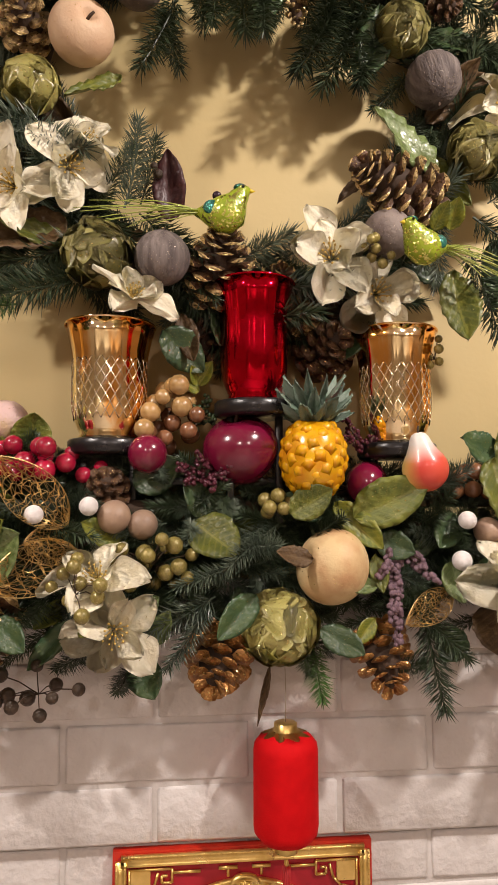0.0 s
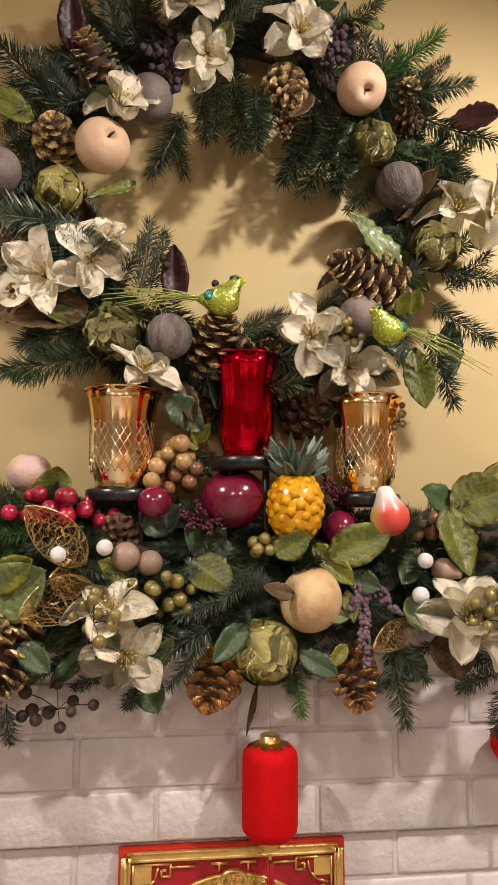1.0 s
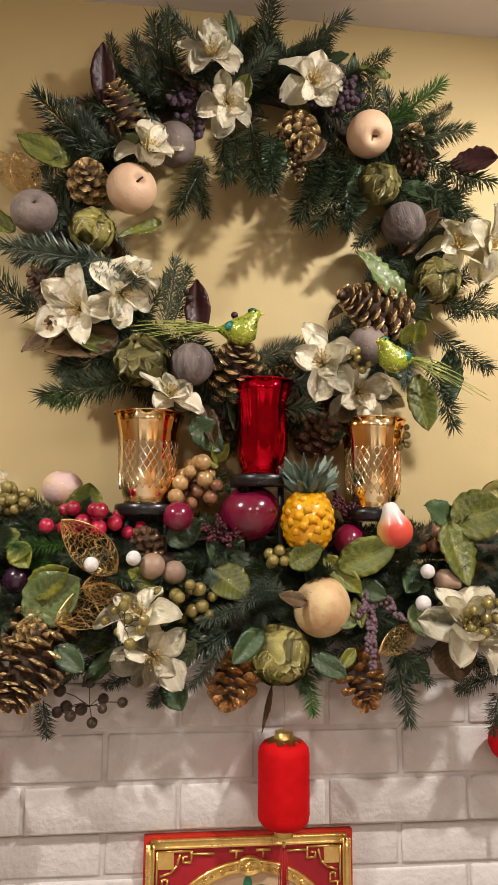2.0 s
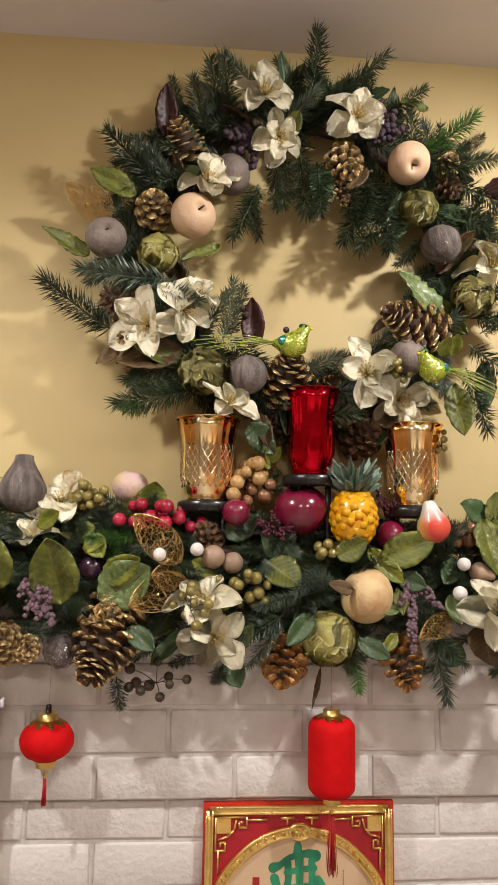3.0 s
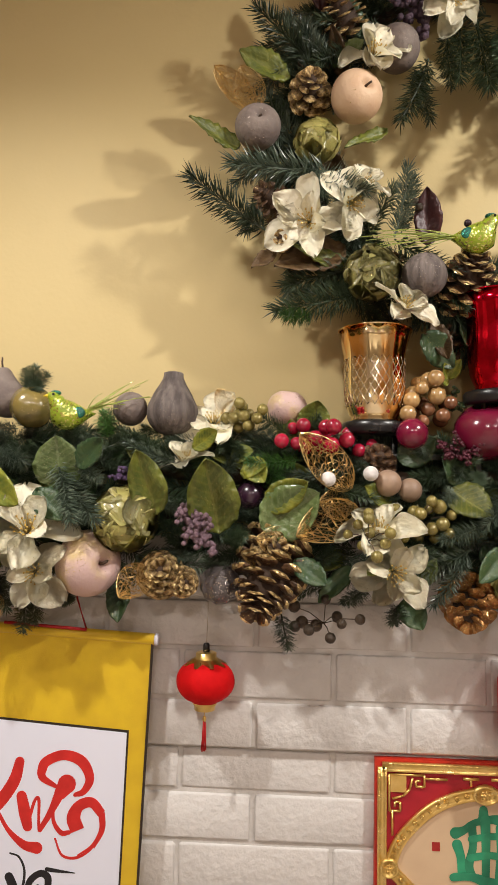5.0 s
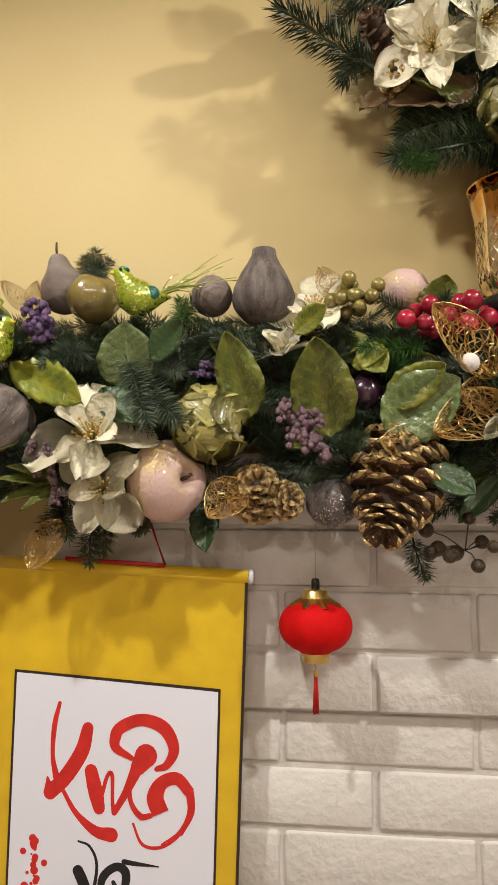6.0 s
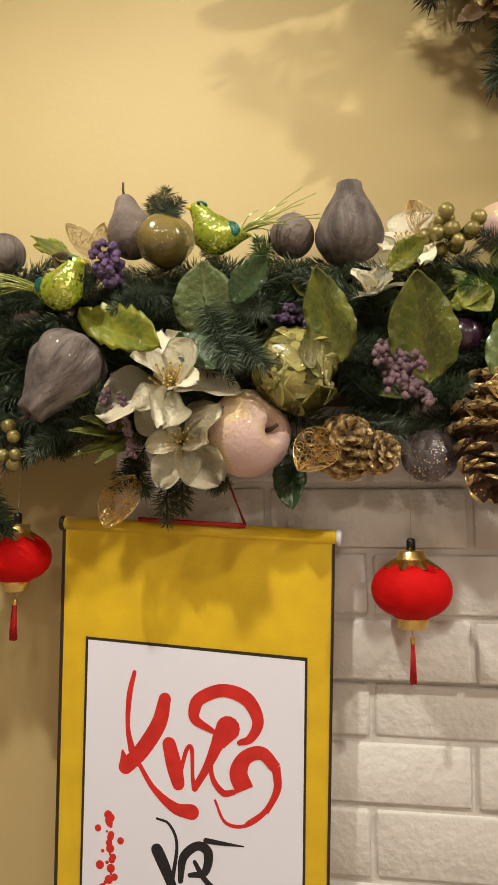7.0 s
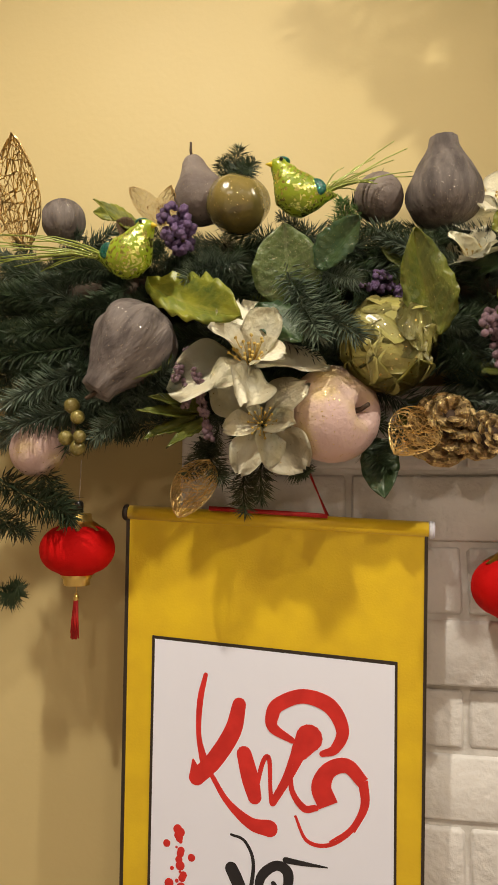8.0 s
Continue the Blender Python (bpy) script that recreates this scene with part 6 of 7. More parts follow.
# ---- red lanterns ----
def lantern(at, half_width, half_height, tall, string_top, tassel, label, black_knob=True):
    ob = thing("paper_lantern", at, label, "lantern", "red lanterns")
    w, h = half_width, half_height
    if tall:
        prof = [(0.45 * w, -h), (0.80 * w, -0.93 * h), (0.97 * w, -0.80 * h), (w, -0.68 * h), (w, 0.68 * h), (0.97 * w, 0.80 * h), (0.80 * w, 0.93 * h), (0.45 * w, h)]
    else:
        prof = [(0.42 * w, -h)] + [(w * math.cos(t) ** 0.75, h * math.sin(t)) for t in [radians(a) for a in range(-66, 67, 12)]] + [(0.42 * w, h)]
    bm = lathe(prof, 40)
    for v in bm.verts:
        a = math.atan2(v.co.y, v.co.x)
        k = 1 + (0.004 if tall else 0.012) * math.cos(10 * a)
        v.co.x, v.co.y = v.co.x * k, v.co.y * k
    part("shade", bm, M["lantern"], ob)
    for s in (-1, 1):
        cap = part("cap", lathe([(0, 0), (0.40 * w, 0.0), (0.42 * w, 0.004), (0.36 * w, 0.006), (0.36 * w, 0.011), (0.30 * w, 0.012), (0, 0.012)], 28), M["gold"], ob, "polished gold cap",
                   Matrix.Translation((0, 0, s * (h - 0.002))) @ Matrix.Diagonal((1, 1, s, 1)))
        bm = bmesh.new()
        n = 16
        inner = [bm.verts.new((0.40 * w * math.cos(2 * math.pi * k / n), 0.40 * w * math.sin(2 * math.pi * k / n), 0.003)) for k in range(n)]
        rr = [0.78 * w if k % 2 else 0.62 * w for k in range(n)]
        outer = [bm.verts.new((rr[k] * math.cos(2 * math.pi * k / n), rr[k] * math.sin(2 * math.pi * k / n), -0.0022 if tall else -0.0055)) for k in range(n)]
        for k in range(n):
            bm.faces.new((inner[k], outer[k], outer[(k + 1) % n], inner[(k + 1) % n]))
        bmesh.ops.solidify(bm, geom=bm.faces[:], thickness=0.0006)
        if s > 0:
            part("collar", bm, M["gold"], ob, "scalloped gold foil collar", Matrix.Translation((0, 0, h - 0.0005)))
        else:
            bm.free()
    top = h + 0.010
    if black_knob:
        part("knob", lathe([(0, 0), (0.0042, 0), (0.0042, 0.010), (0.003, 0.012), (0, 0.012)], 12), M["black"], ob, "black plastic knob", Matrix.Translation((0, 0, top - 0.001)))
        top += 0.011
    bm = bmesh.new()
    tube_into(bm, [(0, 0, top - 0.003), (0.0006, 0, (string_top - at[2] + top) / 2), (0, 0.002, string_top - at[2])], 0.0005, 4)
    part("string", bm, M["thread"], ob)
    z0 = -h - 0.011
    bm = bmesh.new()
    tube_into(bm, [(0, 0, z0 + 0.002), (0, 0, z0 - 0.010)], 0.0005, 4)
    part("tassel_thread", bm, M["gold"], ob)
    bm = bmesh.new()
    bmesh.ops.create_icosphere(bm, subdivisions=2, radius=0.0026)
    part("bead", bm, M["gold"], ob, "small gold bead", Matrix.Translation((0, 0, z0 - 0.010)) @ Matrix.Diagonal((1, 1, 1.6, 1)))
    rng = random.Random(int(abs(at[0]) * 1000))
    bm = bmesh.new()
    for k in range(44):
        a, r = rng.uniform(0, 6.28), rng.uniform(0.0, 0.0040 if tall else 0.0019)
        e = Vector((r * 2.2 * math.cos(a), r * 2.2 * math.sin(a), z0 - 0.013 - tassel * rng.uniform(0.85, 1.05)))
        tube_into(bm, [(r * math.cos(a), r * math.sin(a), z0 - 0.012), (r * 1.5 * math.cos(a) + rng.uniform(-0.0008, 0.0008), r * 1.5 * math.sin(a), z0 - 0.012 - tassel * 0.5), e], 0.0005, 4)
    part("tassel", bm, M["cord"], ob, "red silk tassel")
    return ob


lantern((-0.310, 0.854, 1.297), 0.037, 0.0262, False, 1.420, 0.036, "round red flocked lantern with gold caps and tassel")
lantern((0.411, 0.852, 1.317), 0.037, 0.0262, False, 1.430, 0.036, "round red flocked lantern with gold caps and tassel")
lantern((-0.699, 0.845, 1.322), 0.0345, 0.0235, False, 1.405, 0.034, "round red lantern on a black cord before the wall")
lantern((0.090, 0.848, 1.275), 0.0335, 0.0545, True, 1.400, 0.078, "tall cylindrical red lantern with gold caps and tassel", False)


# ---- flat work: strips, panels and brush strokes ----
def prism(corners, y0, y1):
    """A flat panel: a polygon in x and z given counterclockwise as seen from the room, between two depths."""
    bm = bmesh.new()
    front = [bm.verts.new((x, y0, z)) for x, z in corners]
    back = [bm.verts.new((x, y1, z)) for x, z in corners]
    bm.faces.new(front)
    bm.faces.new(back[::-1])
    for k in range(len(corners)):
        j = (k + 1) % len(corners)
        bm.faces.new((front[j], front[k], back[k], back[j]))
    bmesh.ops.recalc_face_normals(bm, faces=bm.faces[:])
    return bm


def smooth_line(points, steps=8):
    """A curve through points of x, z and width."""
    pts = [np.array(p, float) for p in points]
    pts = [2 * pts[0] - pts[1]] + pts + [2 * pts[-1] - pts[-2]]
    made = []
    for i in range(1, len(pts) - 2):
        a, b, c, d = pts[i - 1:i + 3]
        for k in range(steps):
            t = k / steps
            made.append(0.5 * (2 * b + (c - a) * t + (2 * a - 5 * b + 4 * c - d) * t * t + (3 * b - a - 3 * c + d) * t ** 3))
    made.append(pts[-2])
    return made


def stroke_bm(points, y0, y1, round_ends=True):
    """A brush stroke of changing width, as a thin raised strip."""
    line = smooth_line(points)
    n = len(line)
    lefts, rights = [], []
    for i, p in enumerate(line):
        d = line[min(i + 1, n - 1)][:2] - line[max(i - 1, 0)][:2]
        d = d / (np.linalg.norm(d) + 1e-9)
        w = abs(p[2]) / 2
        lefts.append((p[0] - d[1] * w, p[1] + d[0] * w))
        rights.append((p[0] + d[1] * w, p[1] - d[0] * w))
    bm = bmesh.new()
    vl = [(bm.verts.new((x, y0, z)), bm.verts.new((x, y1, z))) for x, z in lefts]
    vr = [(bm.verts.new((x, y0, z)), bm.verts.new((x, y1, z))) for x, z in rights]
    for i in range(n - 1):
        bm.faces.new((vl[i][0], vr[i][0], vr[i + 1][0], vl[i + 1][0]))
        bm.faces.new((vl[i][1], vl[i + 1][1], vr[i + 1][1], vr[i][1]))
        bm.faces.new((vl[i][0], vl[i + 1][0], vl[i + 1][1], vl[i][1]))
        bm.faces.new((vr[i][0], vr[i][1], vr[i + 1][1], vr[i + 1][0]))
    if round_ends:
        for e, p in enumerate((line[0], line[-1])):
            ring = [bm.verts.new((p[0] + abs(p[2]) / 2 * math.cos(a), y0 - 0.00002 * (1 + e), p[1] + abs(p[2]) / 2 * math.sin(a))) for a in [2 * math.pi * k / 14 for k in range(14)]]
            bm.faces.new(ring[::-1])
    bmesh.ops.recalc_face_normals(bm, faces=bm.faces[:])
    return bm


def band_bm(points, width, y_back, rise, closed=False):
    """A moulded band: a rounded strip that stands proud of the panel behind it."""
    line = smooth_line([(x, z, width) for x, z in points], 6)
    n = len(line)
    section = ((-0.5, 0.0), (-0.5, 0.55), (-0.38, 0.95), (-0.26, 0.6), (0.26, 0.6), (0.38, 0.95), (0.5, 0.55), (0.5, 0.0))
    bm = bmesh.new()
    rings = []
    for i, p in enumerate(line):
        d = line[min(i + 1, n - 1)][:2] - line[max(i - 1, 0)][:2]
        d = d / (np.linalg.norm(d) + 1e-9)
        rings.append([bm.verts.new((p[0] - d[1] * u * width, y_back - v * rise, p[1] + d[0] * u * width)) for u, v in section])
    for a, b in zip(rings, rings[1:]):
        for k in range(len(section) - 1):
            bm.faces.new((a[k], a[k + 1], b[k + 1], b[k]))
    bm.faces.new(rings[0])
    bm.faces.new(rings[-1][::-1])
    bmesh.ops.recalc_face_normals(bm, faces=bm.faces[:])
    return bm


# ---- framed greeting plaque on the bricks ----
M["red_velvet"] = mat("crimson plaque ground", (0.42, 0.008, 0.022), 0.5, second=(0.34, 0.006, 0.016), scale=40, vary=0, bump=0.1)
M["red_edge"] = mat("bright red plaque edge", (0.62, 0.03, 0.012), 0.45, scale=40, vary=0, bump=0.1)
M["cream_paper"] = mat("cream printed paper", (0.68, 0.49, 0.31), 0.6, second=(0.60, 0.41, 0.26), scale=14, vary=0, bump=0.05)
M["jade"] = mat("jade green ink", (0.03, 0.30, 0.15), 0.4, second=(0.01, 0.17, 0.09), scale=35, vary=0.2, bump=0.1)
M["ink_brown"] = mat("brown print", (0.16, 0.07, 0.04), 0.6, scale=60, vary=0.1, bump=0)
M["ink_red"] = mat("red print", (0.40, 0.02, 0.015), 0.6, scale=60, vary=0.1, bump=0)
PX, PZ, PW, PH = 0.0515, 1.061, 0.1405, 0.136
plaque = thing("framed_plaque", (PX, 0.9035, PZ), "square red and gold framed greeting plaque on painted bricks", "wall plaque")
part("backing", prism([(-PW, -PH), (PW, -PH), (PW, PH), (-PW, PH)], -0.009, 0.001), M["red_edge"], plaque, "bright red backing edge", smooth=False)
part("ground", prism([(-PW + 0.006, -PH + 0.006), (PW - 0.006, -PH + 0.006), (PW - 0.006, PH - 0.006), (-PW + 0.006, PH - 0.006)], -0.0105, -0.0085), M["red_velvet"], plaque, "crimson ground", smooth=False)
for sx, sz in ((0, 1), (0, -1), (1, 0), (-1, 0)):
    a = PW - 0.009 if sx == 0 else PH - 0.009
    if sx == 0:
        pts = [(-a, sz * (PH - 0.009)), (0, sz * (PH - 0.009)), (a, sz * (PH - 0.009))]
    else:
        pts = [(sx * (PW - 0.009), -a), (sx * (PW - 0.009), 0), (sx * (PW - 0.009), a)]
    rail = part("rail", band_bm(pts, 0.012, -0.010, 0.006), M["gold"], plaque, "beaded gold rail")
    bm = bmesh.new()
    bmesh.ops.create_icosphere(bm, subdivisions=1, radius=0.0013)
    bead_mesh = shared(("bead",), lambda: mesh_from("bead", bm, M["gold"]))
    for k in range(46):
        u = -a + 2 * a * (k + 0.5) / 46
        piece("bead", bead_mesh, rail, Matrix.Translation((u, -0.0145, sz * (PH - 0.0045)) if sx == 0 else (sx * (PW - 0.0045), -0.0145, u)))
fan_top = [(-0.123, 0.004), (-0.105, 0.042), (-0.060, 0.082), (0.0, 0.098), (0.060, 0.082), (0.105, 0.042), (0.123, 0.004)]
fan_bottom = [(-0.046, -0.068), (-0.024, -0.053), (0.0, -0.048), (0.024, -0.053), (0.046, -0.068)]
outline = [tuple(p[:2]) for p in smooth_line([(*p, 0) for p in fan_top], 4)] + [tuple(p[:2]) for p in smooth_line([(*p, 0) for p in fan_bottom[::-1]], 4)]
part("print", prism(outline[::-1], -0.0125, -0.0105), M["cream_paper"], plaque, "cream printed paper", smooth=False)
for pts in (fan_top, fan_bottom, [(-0.123, 0.004), (-0.084, -0.032), (-0.046, -0.068)], [(0.123, 0.004), (0.084, -0.032), (0.046, -0.068)]):
    band = part("fan_band", band_bm(pts, 0.0155, -0.0112, 0.006), M["gold"], plaque, "embossed gold band")
    line = smooth_line([(*p, 0) for p in pts], 5)
    rng = random.Random(len(pts))
    for k, p in enumerate(line[1:-1]):
        bm = bmesh.new()
        c = [rng.uniform(-0.002, 0.002) for _ in range(2)]
        tube_into(bm, [(p[0] + 0.0038 * math.cos(a * 1.4 + k) * (1 - a / 9), -0.0162, p[1] + 0.0038 * math.sin(a * 1.4 + k) * (1 - a / 9)) for a in range(6)], 0.0009, 5)
        part("scroll", bm, M["gold"], band)
for x, z in ((0.0, 0.098), (-0.123, 0.004), (0.123, 0.004), (-0.046, -0.068), (0.046, -0.068)):
    wide = 1.45 if x == 0 else 1.0
    disc = part("medallion", lathe([(0, 0.004), (0.0085, 0.004), (0.0095, 0.0065), (0.0115, 0.0065), (0.0122, 0.0)], 28), M["gold"], plaque, "embossed gold medallion", aim((x, -0.0125, z), (0, -1, 0)) @ Matrix.Diagonal((wide, 1, 1, 1)))
    for a, b in (((-0.004, 0.0035), (0.004, 0.0035)), ((-0.0045, 0), (0.0045, 0)), ((-0.004, -0.0038), (0.004, -0.0038)), ((0, 0.006), (0, -0.006)), ((-0.003, 0.002), (-0.003, -0.005)), ((0.003, 0.002), (0.003, -0.005))):
        bm = bmesh.new()
        tube_into(bm, [(a[0], a[1], 0.0045), (b[0], b[1], 0.0045)], 0.0007, 5)
        part("relief_bar", bm, M["gold"], disc)
for sx in (-1, 1):
    for sz in (-1, 1):
        bm = bmesh.new()
        X = lambda u, v: (sx * (PW - 0.018 - u), -0.0125, sz * (PH - 0.018 - v))
        for path in ([(0.0, 0.0), (0.045, 0.0), (0.045, 0.014), (0.034, 0.014), (0.034, 0.007), (0.040, 0.007)], [(0.0, 0.0), (0.0, 0.045), (0.014, 0.045), (0.014, 0.034), (0.007, 0.034), (0.007, 0.040)],
                     [(0.030, 0.004), (0.026, 0.018), (0.018, 0.026), (0.004, 0.030)], [(0.045, 0.004), (0.075, 0.004)], [(0.004, 0.045), (0.004, 0.075)]):
            for p, q in zip(path, path[1:]):
                tube_into(bm, [X(*p), X(*q)], 0.0016, 6)
        corner = part("corner_fret", bm, M["gold"], plaque, "gold fret corner")
        part("corner_plate", prism([(min(X(0, 0)[0], X(0.022, 0)[0]), min(X(0, 0)[2], X(0, 0.022)[2])), (max(X(0, 0)[0], X(0.022, 0)[0]), min(X(0, 0)[2], X(0, 0.022)[2])), (max(X(0, 0)[0], X(0.022, 0)[0]), max(X(0, 0)[2], X(0, 0.022)[2])), (min(X(0, 0)[0], X(0.022, 0)[0]), max(X(0, 0)[2], X(0, 0.022)[2]))], -0.0122, -0.0103), M["gold"], corner, smooth=False)
    bm = bmesh.new()
    tube_into(bm, [(sx * 0.008, -0.0125, PH - 0.020), (sx * 0.028, -0.0125, PH - 0.020)], 0.002, 6)
    tube_into(bm, [(sx * 0.018, -0.0125, PH - 0.020), (sx * 0.018, -0.0125, PH - 0.029)], 0.0016, 6)
    part("top_key", bm, M["gold"], plaque)
# the green brush character
for k, pts in enumerate(([(-0.0026, 0.0785, 0.0110), (-0.0026, 0.0661, 0.0143)],
                         [(-0.0383, 0.0492, 0.0143), (-0.0276, 0.0531, 0.0097), (-0.0146, 0.0622, 0.0084), (0.0097, 0.0674, 0.0110), (0.0234, 0.0642, 0.0163)],
                         [(-0.0364, 0.0353, 0.0130), (-0.0318, 0.0206, 0.0110), (-0.0299, 0.0011, 0.0117)],
                         [(-0.0175, 0.0590, 0.0110), (-0.0163, 0.0336, 0.0097), (-0.0215, 0.0109, 0.0110), (-0.0163, -0.0037, 0.0091)],
                         [(-0.0006, 0.0661, 0.0130), (0.0000, 0.0336, 0.0110), (-0.0006, -0.0021, 0.0097)],
                         [(0.0179, 0.0580, 0.0104), (0.0182, 0.0271, 0.0097), (0.0156, -0.0086, 0.0110)],
                         [(-0.0188, 0.0427, 0.0084), (0.0000, 0.0460, 0.0078), (0.0215, 0.0479, 0.0091)],
                         [(-0.0201, 0.0200, 0.0091), (0.0032, 0.0239, 0.0084), (0.0247, 0.0219, 0.0091)],
                         [(0.0267, 0.0330, 0.0110), (0.0351, 0.0206, 0.0097), (0.0325, 0.0096, 0.0110), (0.0227, 0.0109, 0.0072)],
                         [(-0.0416, -0.0041, 0.0097), (-0.0195, -0.0028, 0.0097), (0.0032, -0.0093, 0.0136), (0.0227, -0.0135, 0.0143), (0.0370, -0.0099, 0.0110)])):
    part("brush_stroke", stroke_bm(pts, -0.0127 - 0.00012 * k, -0.0124), M["jade"], plaque, smooth=False)
part("seal", prism([(-0.068, 0.026), (-0.058, 0.026), (-0.058, 0.037), (-0.068, 0.037)], -0.0128, -0.0124), M["ink_red"], plaque, smooth=False)
for col, (x, top, n) in enumerate(((0.064, 0.044, 14), (0.057, 0.024, 11), (0.050, 0.018, 11))):
    for k in range(n):
        z = top - 0.0034 * k
        part("printed_bar", prism([(x - 0.0007, z - 0.0022), (x + 0.0007, z - 0.0022), (x + 0.0007, z), (x - 0.0007, z)], -0.0127, -0.0124), M["ink_brown"], plaque, smooth=False)
part("printed_cord", stroke_bm([(-0.068, -0.028, 0.0014), (-0.04, -0.029, 0.0014), (-0.03, -0.025, 0.0014), (0.03, -0.025, 0.0014), (0.04, -0.029, 0.0014), (0.068, -0.028, 0.0014)], -0.0127, -0.0124, False), M["ink_brown"], plaque, smooth=False)
for x in (-0.021, -0.007, 0.007, 0.021):
    part("printed_coin", lathe([(0.0022, 0.0006), (0.0062, 0.0006), (0.0064, 0)], 20), M["ink_brown"], plaque, m=aim((x, -0.0124, -0.026), (0, -1, 0)))
for x in (-0.055, 0.055):
    part("printed_bar", prism([(x - 0.012, -0.0305), (x + 0.012, -0.0305), (x + 0.012, -0.026), (x - 0.012, -0.026)], -0.0129, -0.0124), M["ink_red"], plaque, smooth=False)

# ---- yellow calligraphy scroll ----
M["brocade"] = mat("yellow brocade", (0.75, 0.50, 0.012), 0.5, second=(0.66, 0.42, 0.01), scale=26, vary=0, bump=0.12, bump_scale=500, sheen=0.2)
M["scroll_paper"] = mat("white scroll paper", (0.82, 0.83, 0.96), 0.6, second=(0.80, 0.81, 0.94), scale=10, vary=0, bump=0.03)
M["border"] = mat("dark brown border", (0.03, 0.017, 0.01), 0.5, scale=60, vary=0, bump=0)
M["ink_scarlet"] = mat("scarlet brush ink", (0.66, 0.022, 0.018), 0.55, second=(0.55, 0.015, 0.012), scale=60, vary=0.03, bump=0.03)
M["ink_black"] = mat("black brush ink", (0.012, 0.010, 0.014), 0.5, scale=60, vary=0, bump=0.03)
scroll = thing("hanging_scroll", (-0.518, 0.866, 1.353), "yellow brocade hanging scroll with red and black brush calligraphy", "scroll")
part("cloth", prism([(-0.1358, -0.6133), (0.1213, -0.5675), (0.1352, -0.0056), (-0.1390, 0.0072)], 0.0, 0.0025), M["brocade"], scroll, "yellow brocade cloth", smooth=False)
part("edge", prism([(-0.1384, -0.6138), (-0.1353, -0.6133), (-0.1384, 0.0072), (-0.1418, 0.0072)], -0.0006, 0.0032), M["border"], scroll, "dark side edge", smooth=False)
part("edge", prism([(0.1206, -0.5676), (0.1233, -0.5671), (0.1374, -0.0055), (0.1345, -0.0056)], -0.0006, 0.0032), M["border"], scroll, "dark side edge", smooth=False)
part("paper_border", prism([(-0.1132, -0.5355), (0.1036, -0.5011), (0.1096, -0.1243), (-0.1136, -0.1105)], -0.0009, 0.0004), M["border"], scroll, "dark border line", smooth=False)
part("paper", prism([(-0.1107, -0.5329), (0.1014, -0.4993), (0.1072, -0.1273), (-0.1107, -0.1134)], -0.0016, 0.0002), M["scroll_paper"], scroll, "white paper sheet", smooth=False)
bm = bmesh.new()
tube_into(bm, [(-0.1400, 0.004, 0.0029), (0.1376, 0.004, -0.0095)], 0.0075, 12)
part("rod", bm, M["brocade"], scroll, "cloth covered top rod")
part("rod_cap", lathe([(0, -0.0025), (0.0068, -0.0025), (0.0078, -0.001), (0.0078, 0.001), (0.0068, 0.0025), (0, 0.0025)], 16), M["border"], scroll, m=aim((-0.1430, 0.004, 0.0029), (1, 0, -0.04)))
part("rod_cap", lathe([(0, -0.0025), (0.0068, -0.0025), (0.0078, -0.001), (0.0078, 0.001), (0.0068, 0.0025), (0, 0.0025)], 16), M["scroll_paper"], scroll, m=aim((0.1406, 0.004, -0.0095), (1, 0, -0.04)))
bm = bmesh.new()
tube_into(bm, [(-0.0603, -0.004, 0.0078), (0.0491, -0.005, 0.0018)], 0.0022, 6)
tube_into(bm, [(0.0491, -0.004, 0.0018), (0.0309, 0.006, 0.0433), (-0.0191, 0.010, 0.1183)], 0.0016, 6)
part("hanging_cord", bm, M["cord"], scroll, "dark red hanging cord")
part("brush_stroke", stroke_bm([(-0.0619, -0.1435, 0.0041), (-0.0667, -0.1664, 0.0057), (-0.0676, -0.1963, 0.0047), (-0.0629, -0.2182, 0.0073)], -0.00168, -0.00158), M["ink_scarlet"], scroll, smooth=False)
part("brush_stroke", stroke_bm([(-0.0305, -0.1681, 0.0124), (-0.0363, -0.1917, 0.0155), (-0.0525, -0.2174, 0.0155), (-0.0689, -0.2339, 0.0145)], -0.00173, -0.00158), M["ink_scarlet"], scroll, smooth=False)
part("brush_stroke", stroke_bm([(-0.0724, -0.2189, 0.0021), (-0.0694, -0.2334, 0.0135)], -0.00178, -0.00158), M["ink_scarlet"], scroll, smooth=False)
part("brush_stroke", stroke_bm([(-0.0553, -0.2309, 0.0041), (-0.0403, -0.2530, 0.0057), (-0.0195, -0.2694, 0.0104), (-0.0023, -0.2726, 0.0145)], -0.00183, -0.00158), M["ink_scarlet"], scroll, smooth=False)
part("brush_stroke", stroke_bm([(-0.0256, -0.2105, 0.0135), (-0.0201, -0.2310, 0.0155), (-0.0158, -0.2470, 0.0124)], -0.00188, -0.00158), M["ink_scarlet"], scroll, smooth=False)
part("brush_stroke", stroke_bm([(-0.0158, -0.2461, 0.0041), (-0.0086, -0.2165, 0.0041), (-0.0030, -0.2137, 0.0041), (-0.0017, -0.2401, 0.0036), (0.0005, -0.2504, 0.0062)], -0.00193, -0.00158), M["ink_scarlet"], scroll, smooth=False)
part("brush_stroke", stroke_bm([(0.0005, -0.2504, 0.0062), (0.0128, -0.2293, 0.0083), (0.0241, -0.2044, 0.0135)], -0.00198, -0.00158), M["ink_scarlet"], scroll, smooth=False)
part("brush_stroke", stroke_bm([(0.0251, -0.2043, 0.0166), (0.0325, -0.1932, 0.0238)], -0.00203, -0.00158), M["ink_scarlet"], scroll, smooth=False)
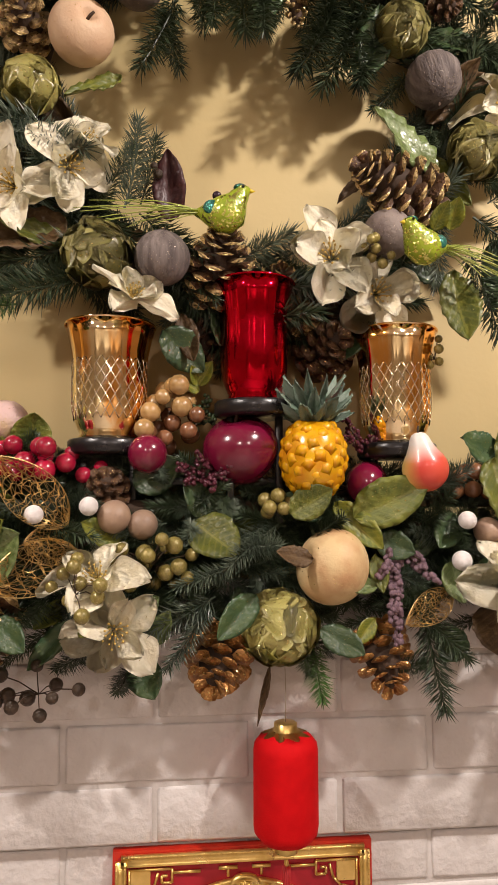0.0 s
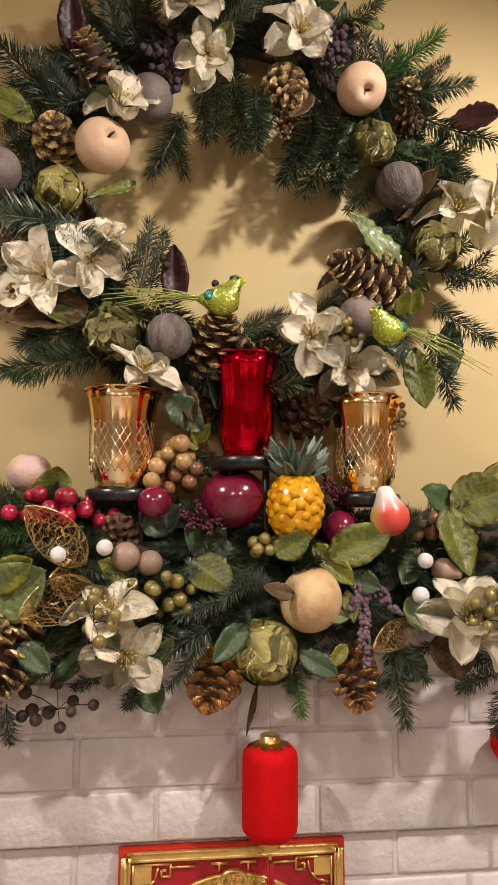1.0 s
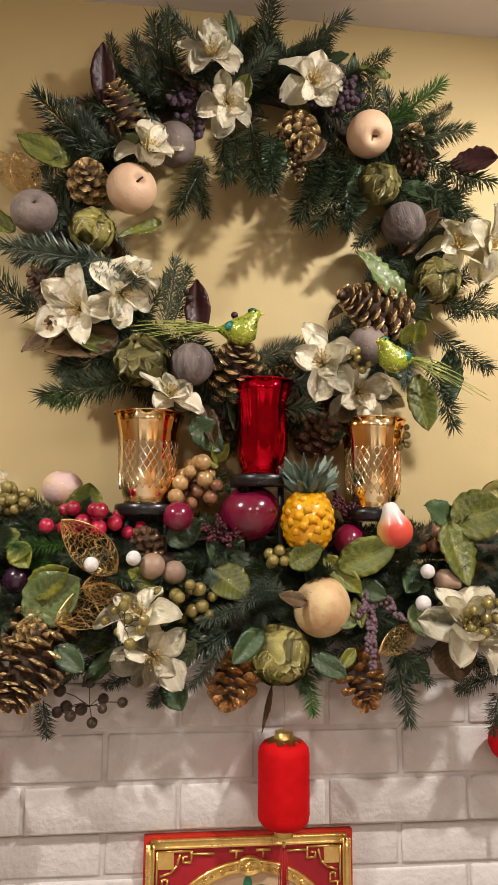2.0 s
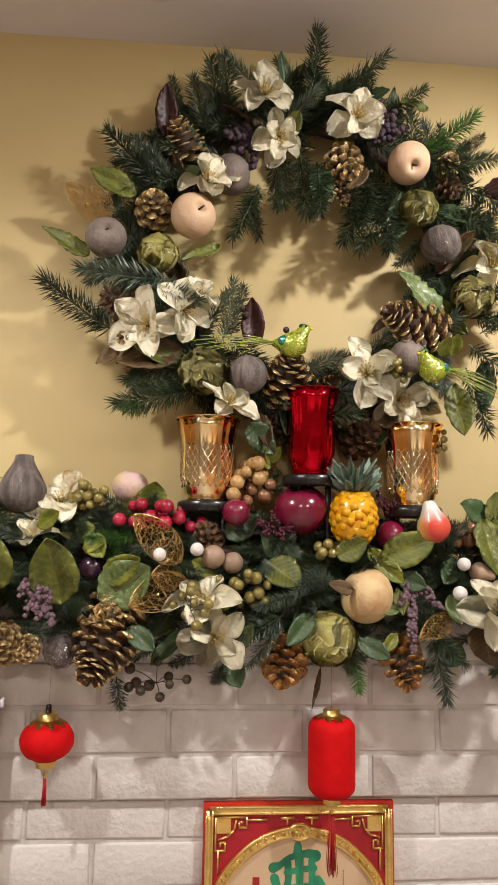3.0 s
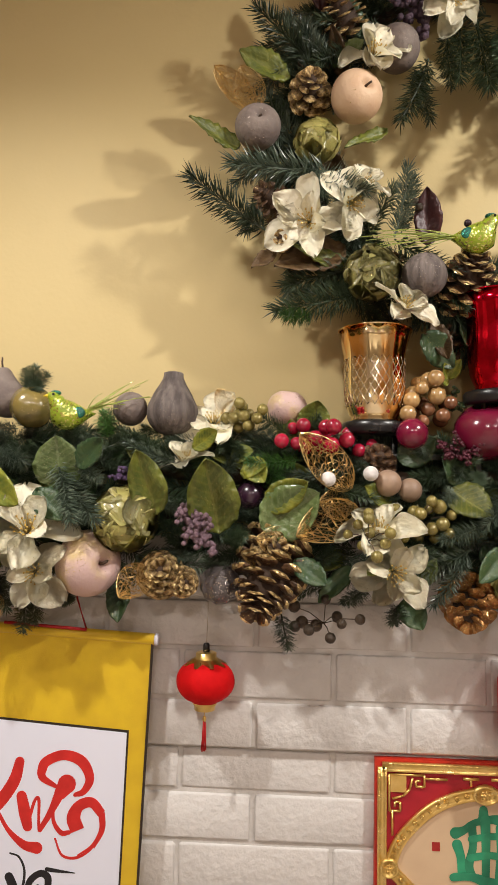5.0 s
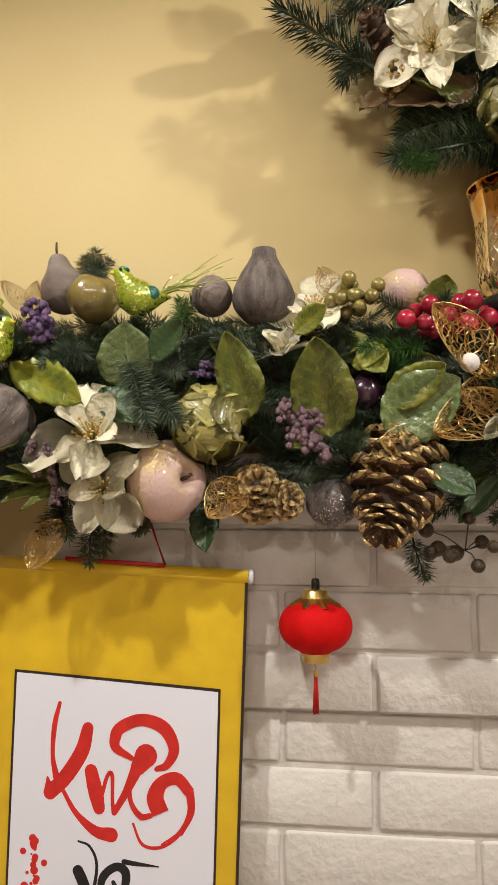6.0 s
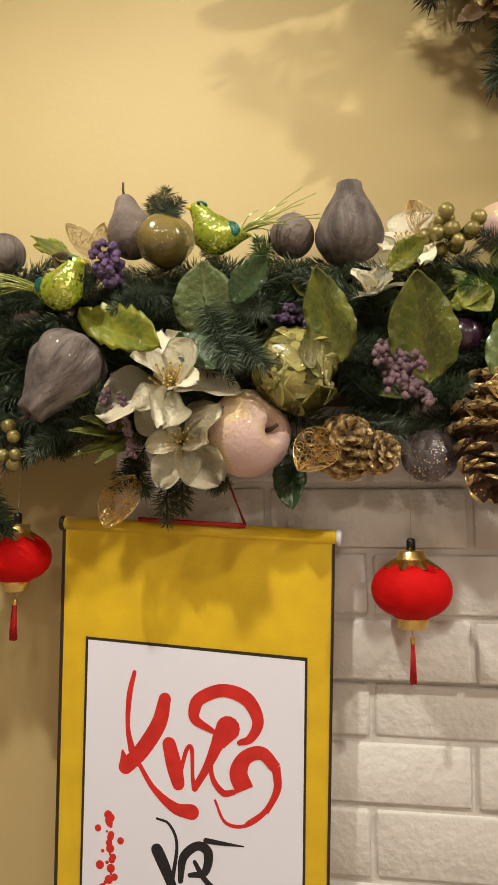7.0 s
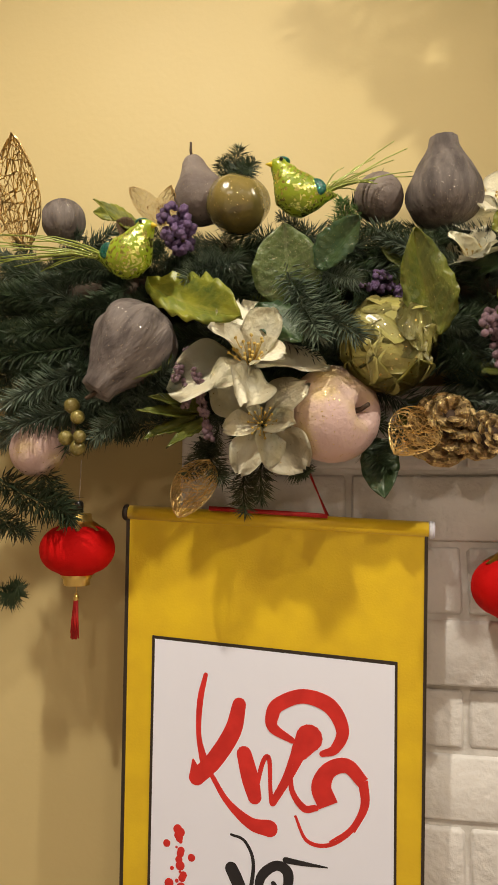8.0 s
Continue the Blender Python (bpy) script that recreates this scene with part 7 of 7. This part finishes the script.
part("brush_stroke", stroke_bm([(0.0162, -0.2146, 0.0031), (0.0174, -0.2385, 0.0047), (0.0280, -0.2528, 0.0062), (0.0384, -0.2519, 0.0052)], -0.00208, -0.00158), M["ink_scarlet"], scroll, smooth=False)
part("brush_stroke", stroke_bm([(0.0175, -0.1962, 0.0052), (0.0007, -0.1867, 0.0093), (-0.0005, -0.1760, 0.0119), (0.0055, -0.1658, 0.0124), (0.0273, -0.1576, 0.0124), (0.0508, -0.1649, 0.0135), (0.0618, -0.1849, 0.0114), (0.0549, -0.2012, 0.0083), (0.0441, -0.2058, 0.0052)], -0.00213, -0.00158), M["ink_scarlet"], scroll, smooth=False)
part("brush_stroke", stroke_bm([(0.0492, -0.2491, 0.0176), (0.0432, -0.2340, 0.0176), (0.0501, -0.2192, 0.0135), (0.0658, -0.2146, 0.0124), (0.0794, -0.2277, 0.0108)], -0.00218, -0.00158, False), M["ink_scarlet"], scroll, smooth=False)
# its dry brush end: separate streaks of the bristles round the curl
CURL = ((0.0794, -0.2277), (0.0803, -0.2473), (0.0697, -0.2678), (0.0503, -0.2818), (0.0307, -0.2799), (0.0201, -0.2596))
rng = random.Random(14)
for k in range(8):
    off = (k - 3.5) / 3.5
    last = 6 if abs(off) < 0.7 else rng.choice((3, 4))
    pts = [(0.0500 + (x - 0.0500) * (1 - 0.105 * off * (1 - 0.09 * n)), -0.2470 + (z + 0.2470) * (1 - 0.105 * off * (1 - 0.09 * n)), (0.0021 - 0.00028 * n) * rng.uniform(0.75, 1.1)) for n, (x, z) in enumerate(CURL[:last])]
    part("bristle_streak", stroke_bm(pts, -0.00178 - 0.00003 * k, -0.00158, False), M["ink_scarlet"], scroll, smooth=False)
part("brush_stroke", stroke_bm([(-0.0367, -0.2805, 0.0021), (-0.0244, -0.2851, 0.0026), (-0.0165, -0.3033, 0.0031), (-0.0205, -0.3367, 0.0041)], -0.00168, -0.00158), M["ink_black"], scroll, smooth=False)
part("brush_stroke", stroke_bm([(-0.0362, -0.3091, 0.0114), (-0.0299, -0.3212, 0.0114), (-0.0184, -0.3458, 0.0083)], -0.00173, -0.00158), M["ink_black"], scroll, smooth=False)
part("brush_stroke", stroke_bm([(-0.0125, -0.3358, 0.0052), (-0.0098, -0.3144, 0.0083), (0.0036, -0.3032, 0.0083), (0.0141, -0.3087, 0.0093), (0.0113, -0.3262, 0.0073), (-0.0035, -0.3302, 0.0041)], -0.00178, -0.00158), M["ink_black"], scroll, smooth=False)
part("brush_stroke", stroke_bm([(0.0013, -0.3180, 0.0041), (0.0114, -0.3332, 0.0052), (0.0312, -0.3495, 0.0041)], -0.00183, -0.00158), M["ink_black"], scroll, smooth=False)
part("brush_stroke", stroke_bm([(0.0120, -0.2977, 0.0052), (0.0259, -0.2991, 0.0041), (0.0485, -0.3006, 0.0010)], -0.00188, -0.00158), M["ink_black"], scroll, smooth=False)
rng = random.Random(4)
for k in range(46):
    x, z = -0.0860 + rng.gauss(0, 0.006), -0.2801 - 0.0026 * k
    r = rng.choice((0.0012, 0.0018, 0.0034, 0.0042))
    part("blossom_dot", lathe([(0, 0.0001 + 0.00004 * (k % 5)), (r, 0.0001 + 0.00004 * (k % 5)), (r, 0)], 12), M["ink_scarlet"], scroll, m=aim((x, -0.00158, z), (0, -1, 0)), smooth=False)

# ---- painted brick face of the fireplace: the courses under the shelf stand proud of those below ----
BRICK_X0, BRICK_X1 = -0.615, 1.02
STEP_Z = 1.2035
chimney = tagged(part("chimney_face", box_bm((BRICK_X0, BRICK_Y + 0.0022, 0.0), (BRICK_X1, WALL_Y + 0.02, 1.478)), M["mortar"], smooth=False),
                 "white painted brick fireplace face under the mantel", "brick wall", kind="structure")
part("corbel", box_bm((BRICK_X0, CORBEL_Y + 0.0022, STEP_Z), (BRICK_X1, BRICK_Y + 0.005, 1.4775)), M["mortar"], chimney, "proud upper courses", smooth=False)


def brick_mesh(length, height, seed):
    """A painted brick with softened, uneven edges and a slightly bowed face."""
    rng = random.Random(seed)
    bm = box_bm((-length / 2, -0.0015, -height / 2), (length / 2, 0.010, height / 2), 0.003, 2)
    for v in bm.verts:
        v.co.x += rng.uniform(-0.0010, 0.0010)
        v.co.z += rng.uniform(-0.0010, 0.0010)
        v.co.y += rng.uniform(-0.0005, 0.0005)
    return mesh_from("brick", bm, M["brick"], True)


beds = [1.462, 1.396, 1.330, 1.264, 1.200, 1.143, 1.079, 1.010] + [1.010 - 0.065 * k for k in range(1, 8)]
rng = random.Random(5)
for course in range(len(beds) - 1):
    top, bottom = beds[course], beds[course + 1]
    shapes = [brick_mesh(0.197, top - bottom - 0.006, 10 * course + k) for k in range(3)]
    face = (CORBEL_Y if course < 4 else BRICK_Y) + 0.0005
    x = -0.3465 - 0.203 * 2 if course % 2 == 0 else -0.248 - 0.203 * 2
    while x < BRICK_X1:
        a, b = max(x + 0.003, BRICK_X0), min(x + 0.200, BRICK_X1)
        if b - a > 0.03:
            full = b - a > 0.19
            me = shapes[rng.randrange(3)] if full else brick_mesh(b - a, top - bottom - 0.006, 77 + course)
            piece("brick", me, chimney, Matrix.Translation(((a + b) / 2, face + rng.uniform(-0.0010, 0.0008), (top + bottom) / 2)) @ pose(0, 0, 0, rng.uniform(-0.4, 0.4), rng.uniform(-0.3, 0.3), rng.uniform(-0.3, 0.3)))
        x += 0.203
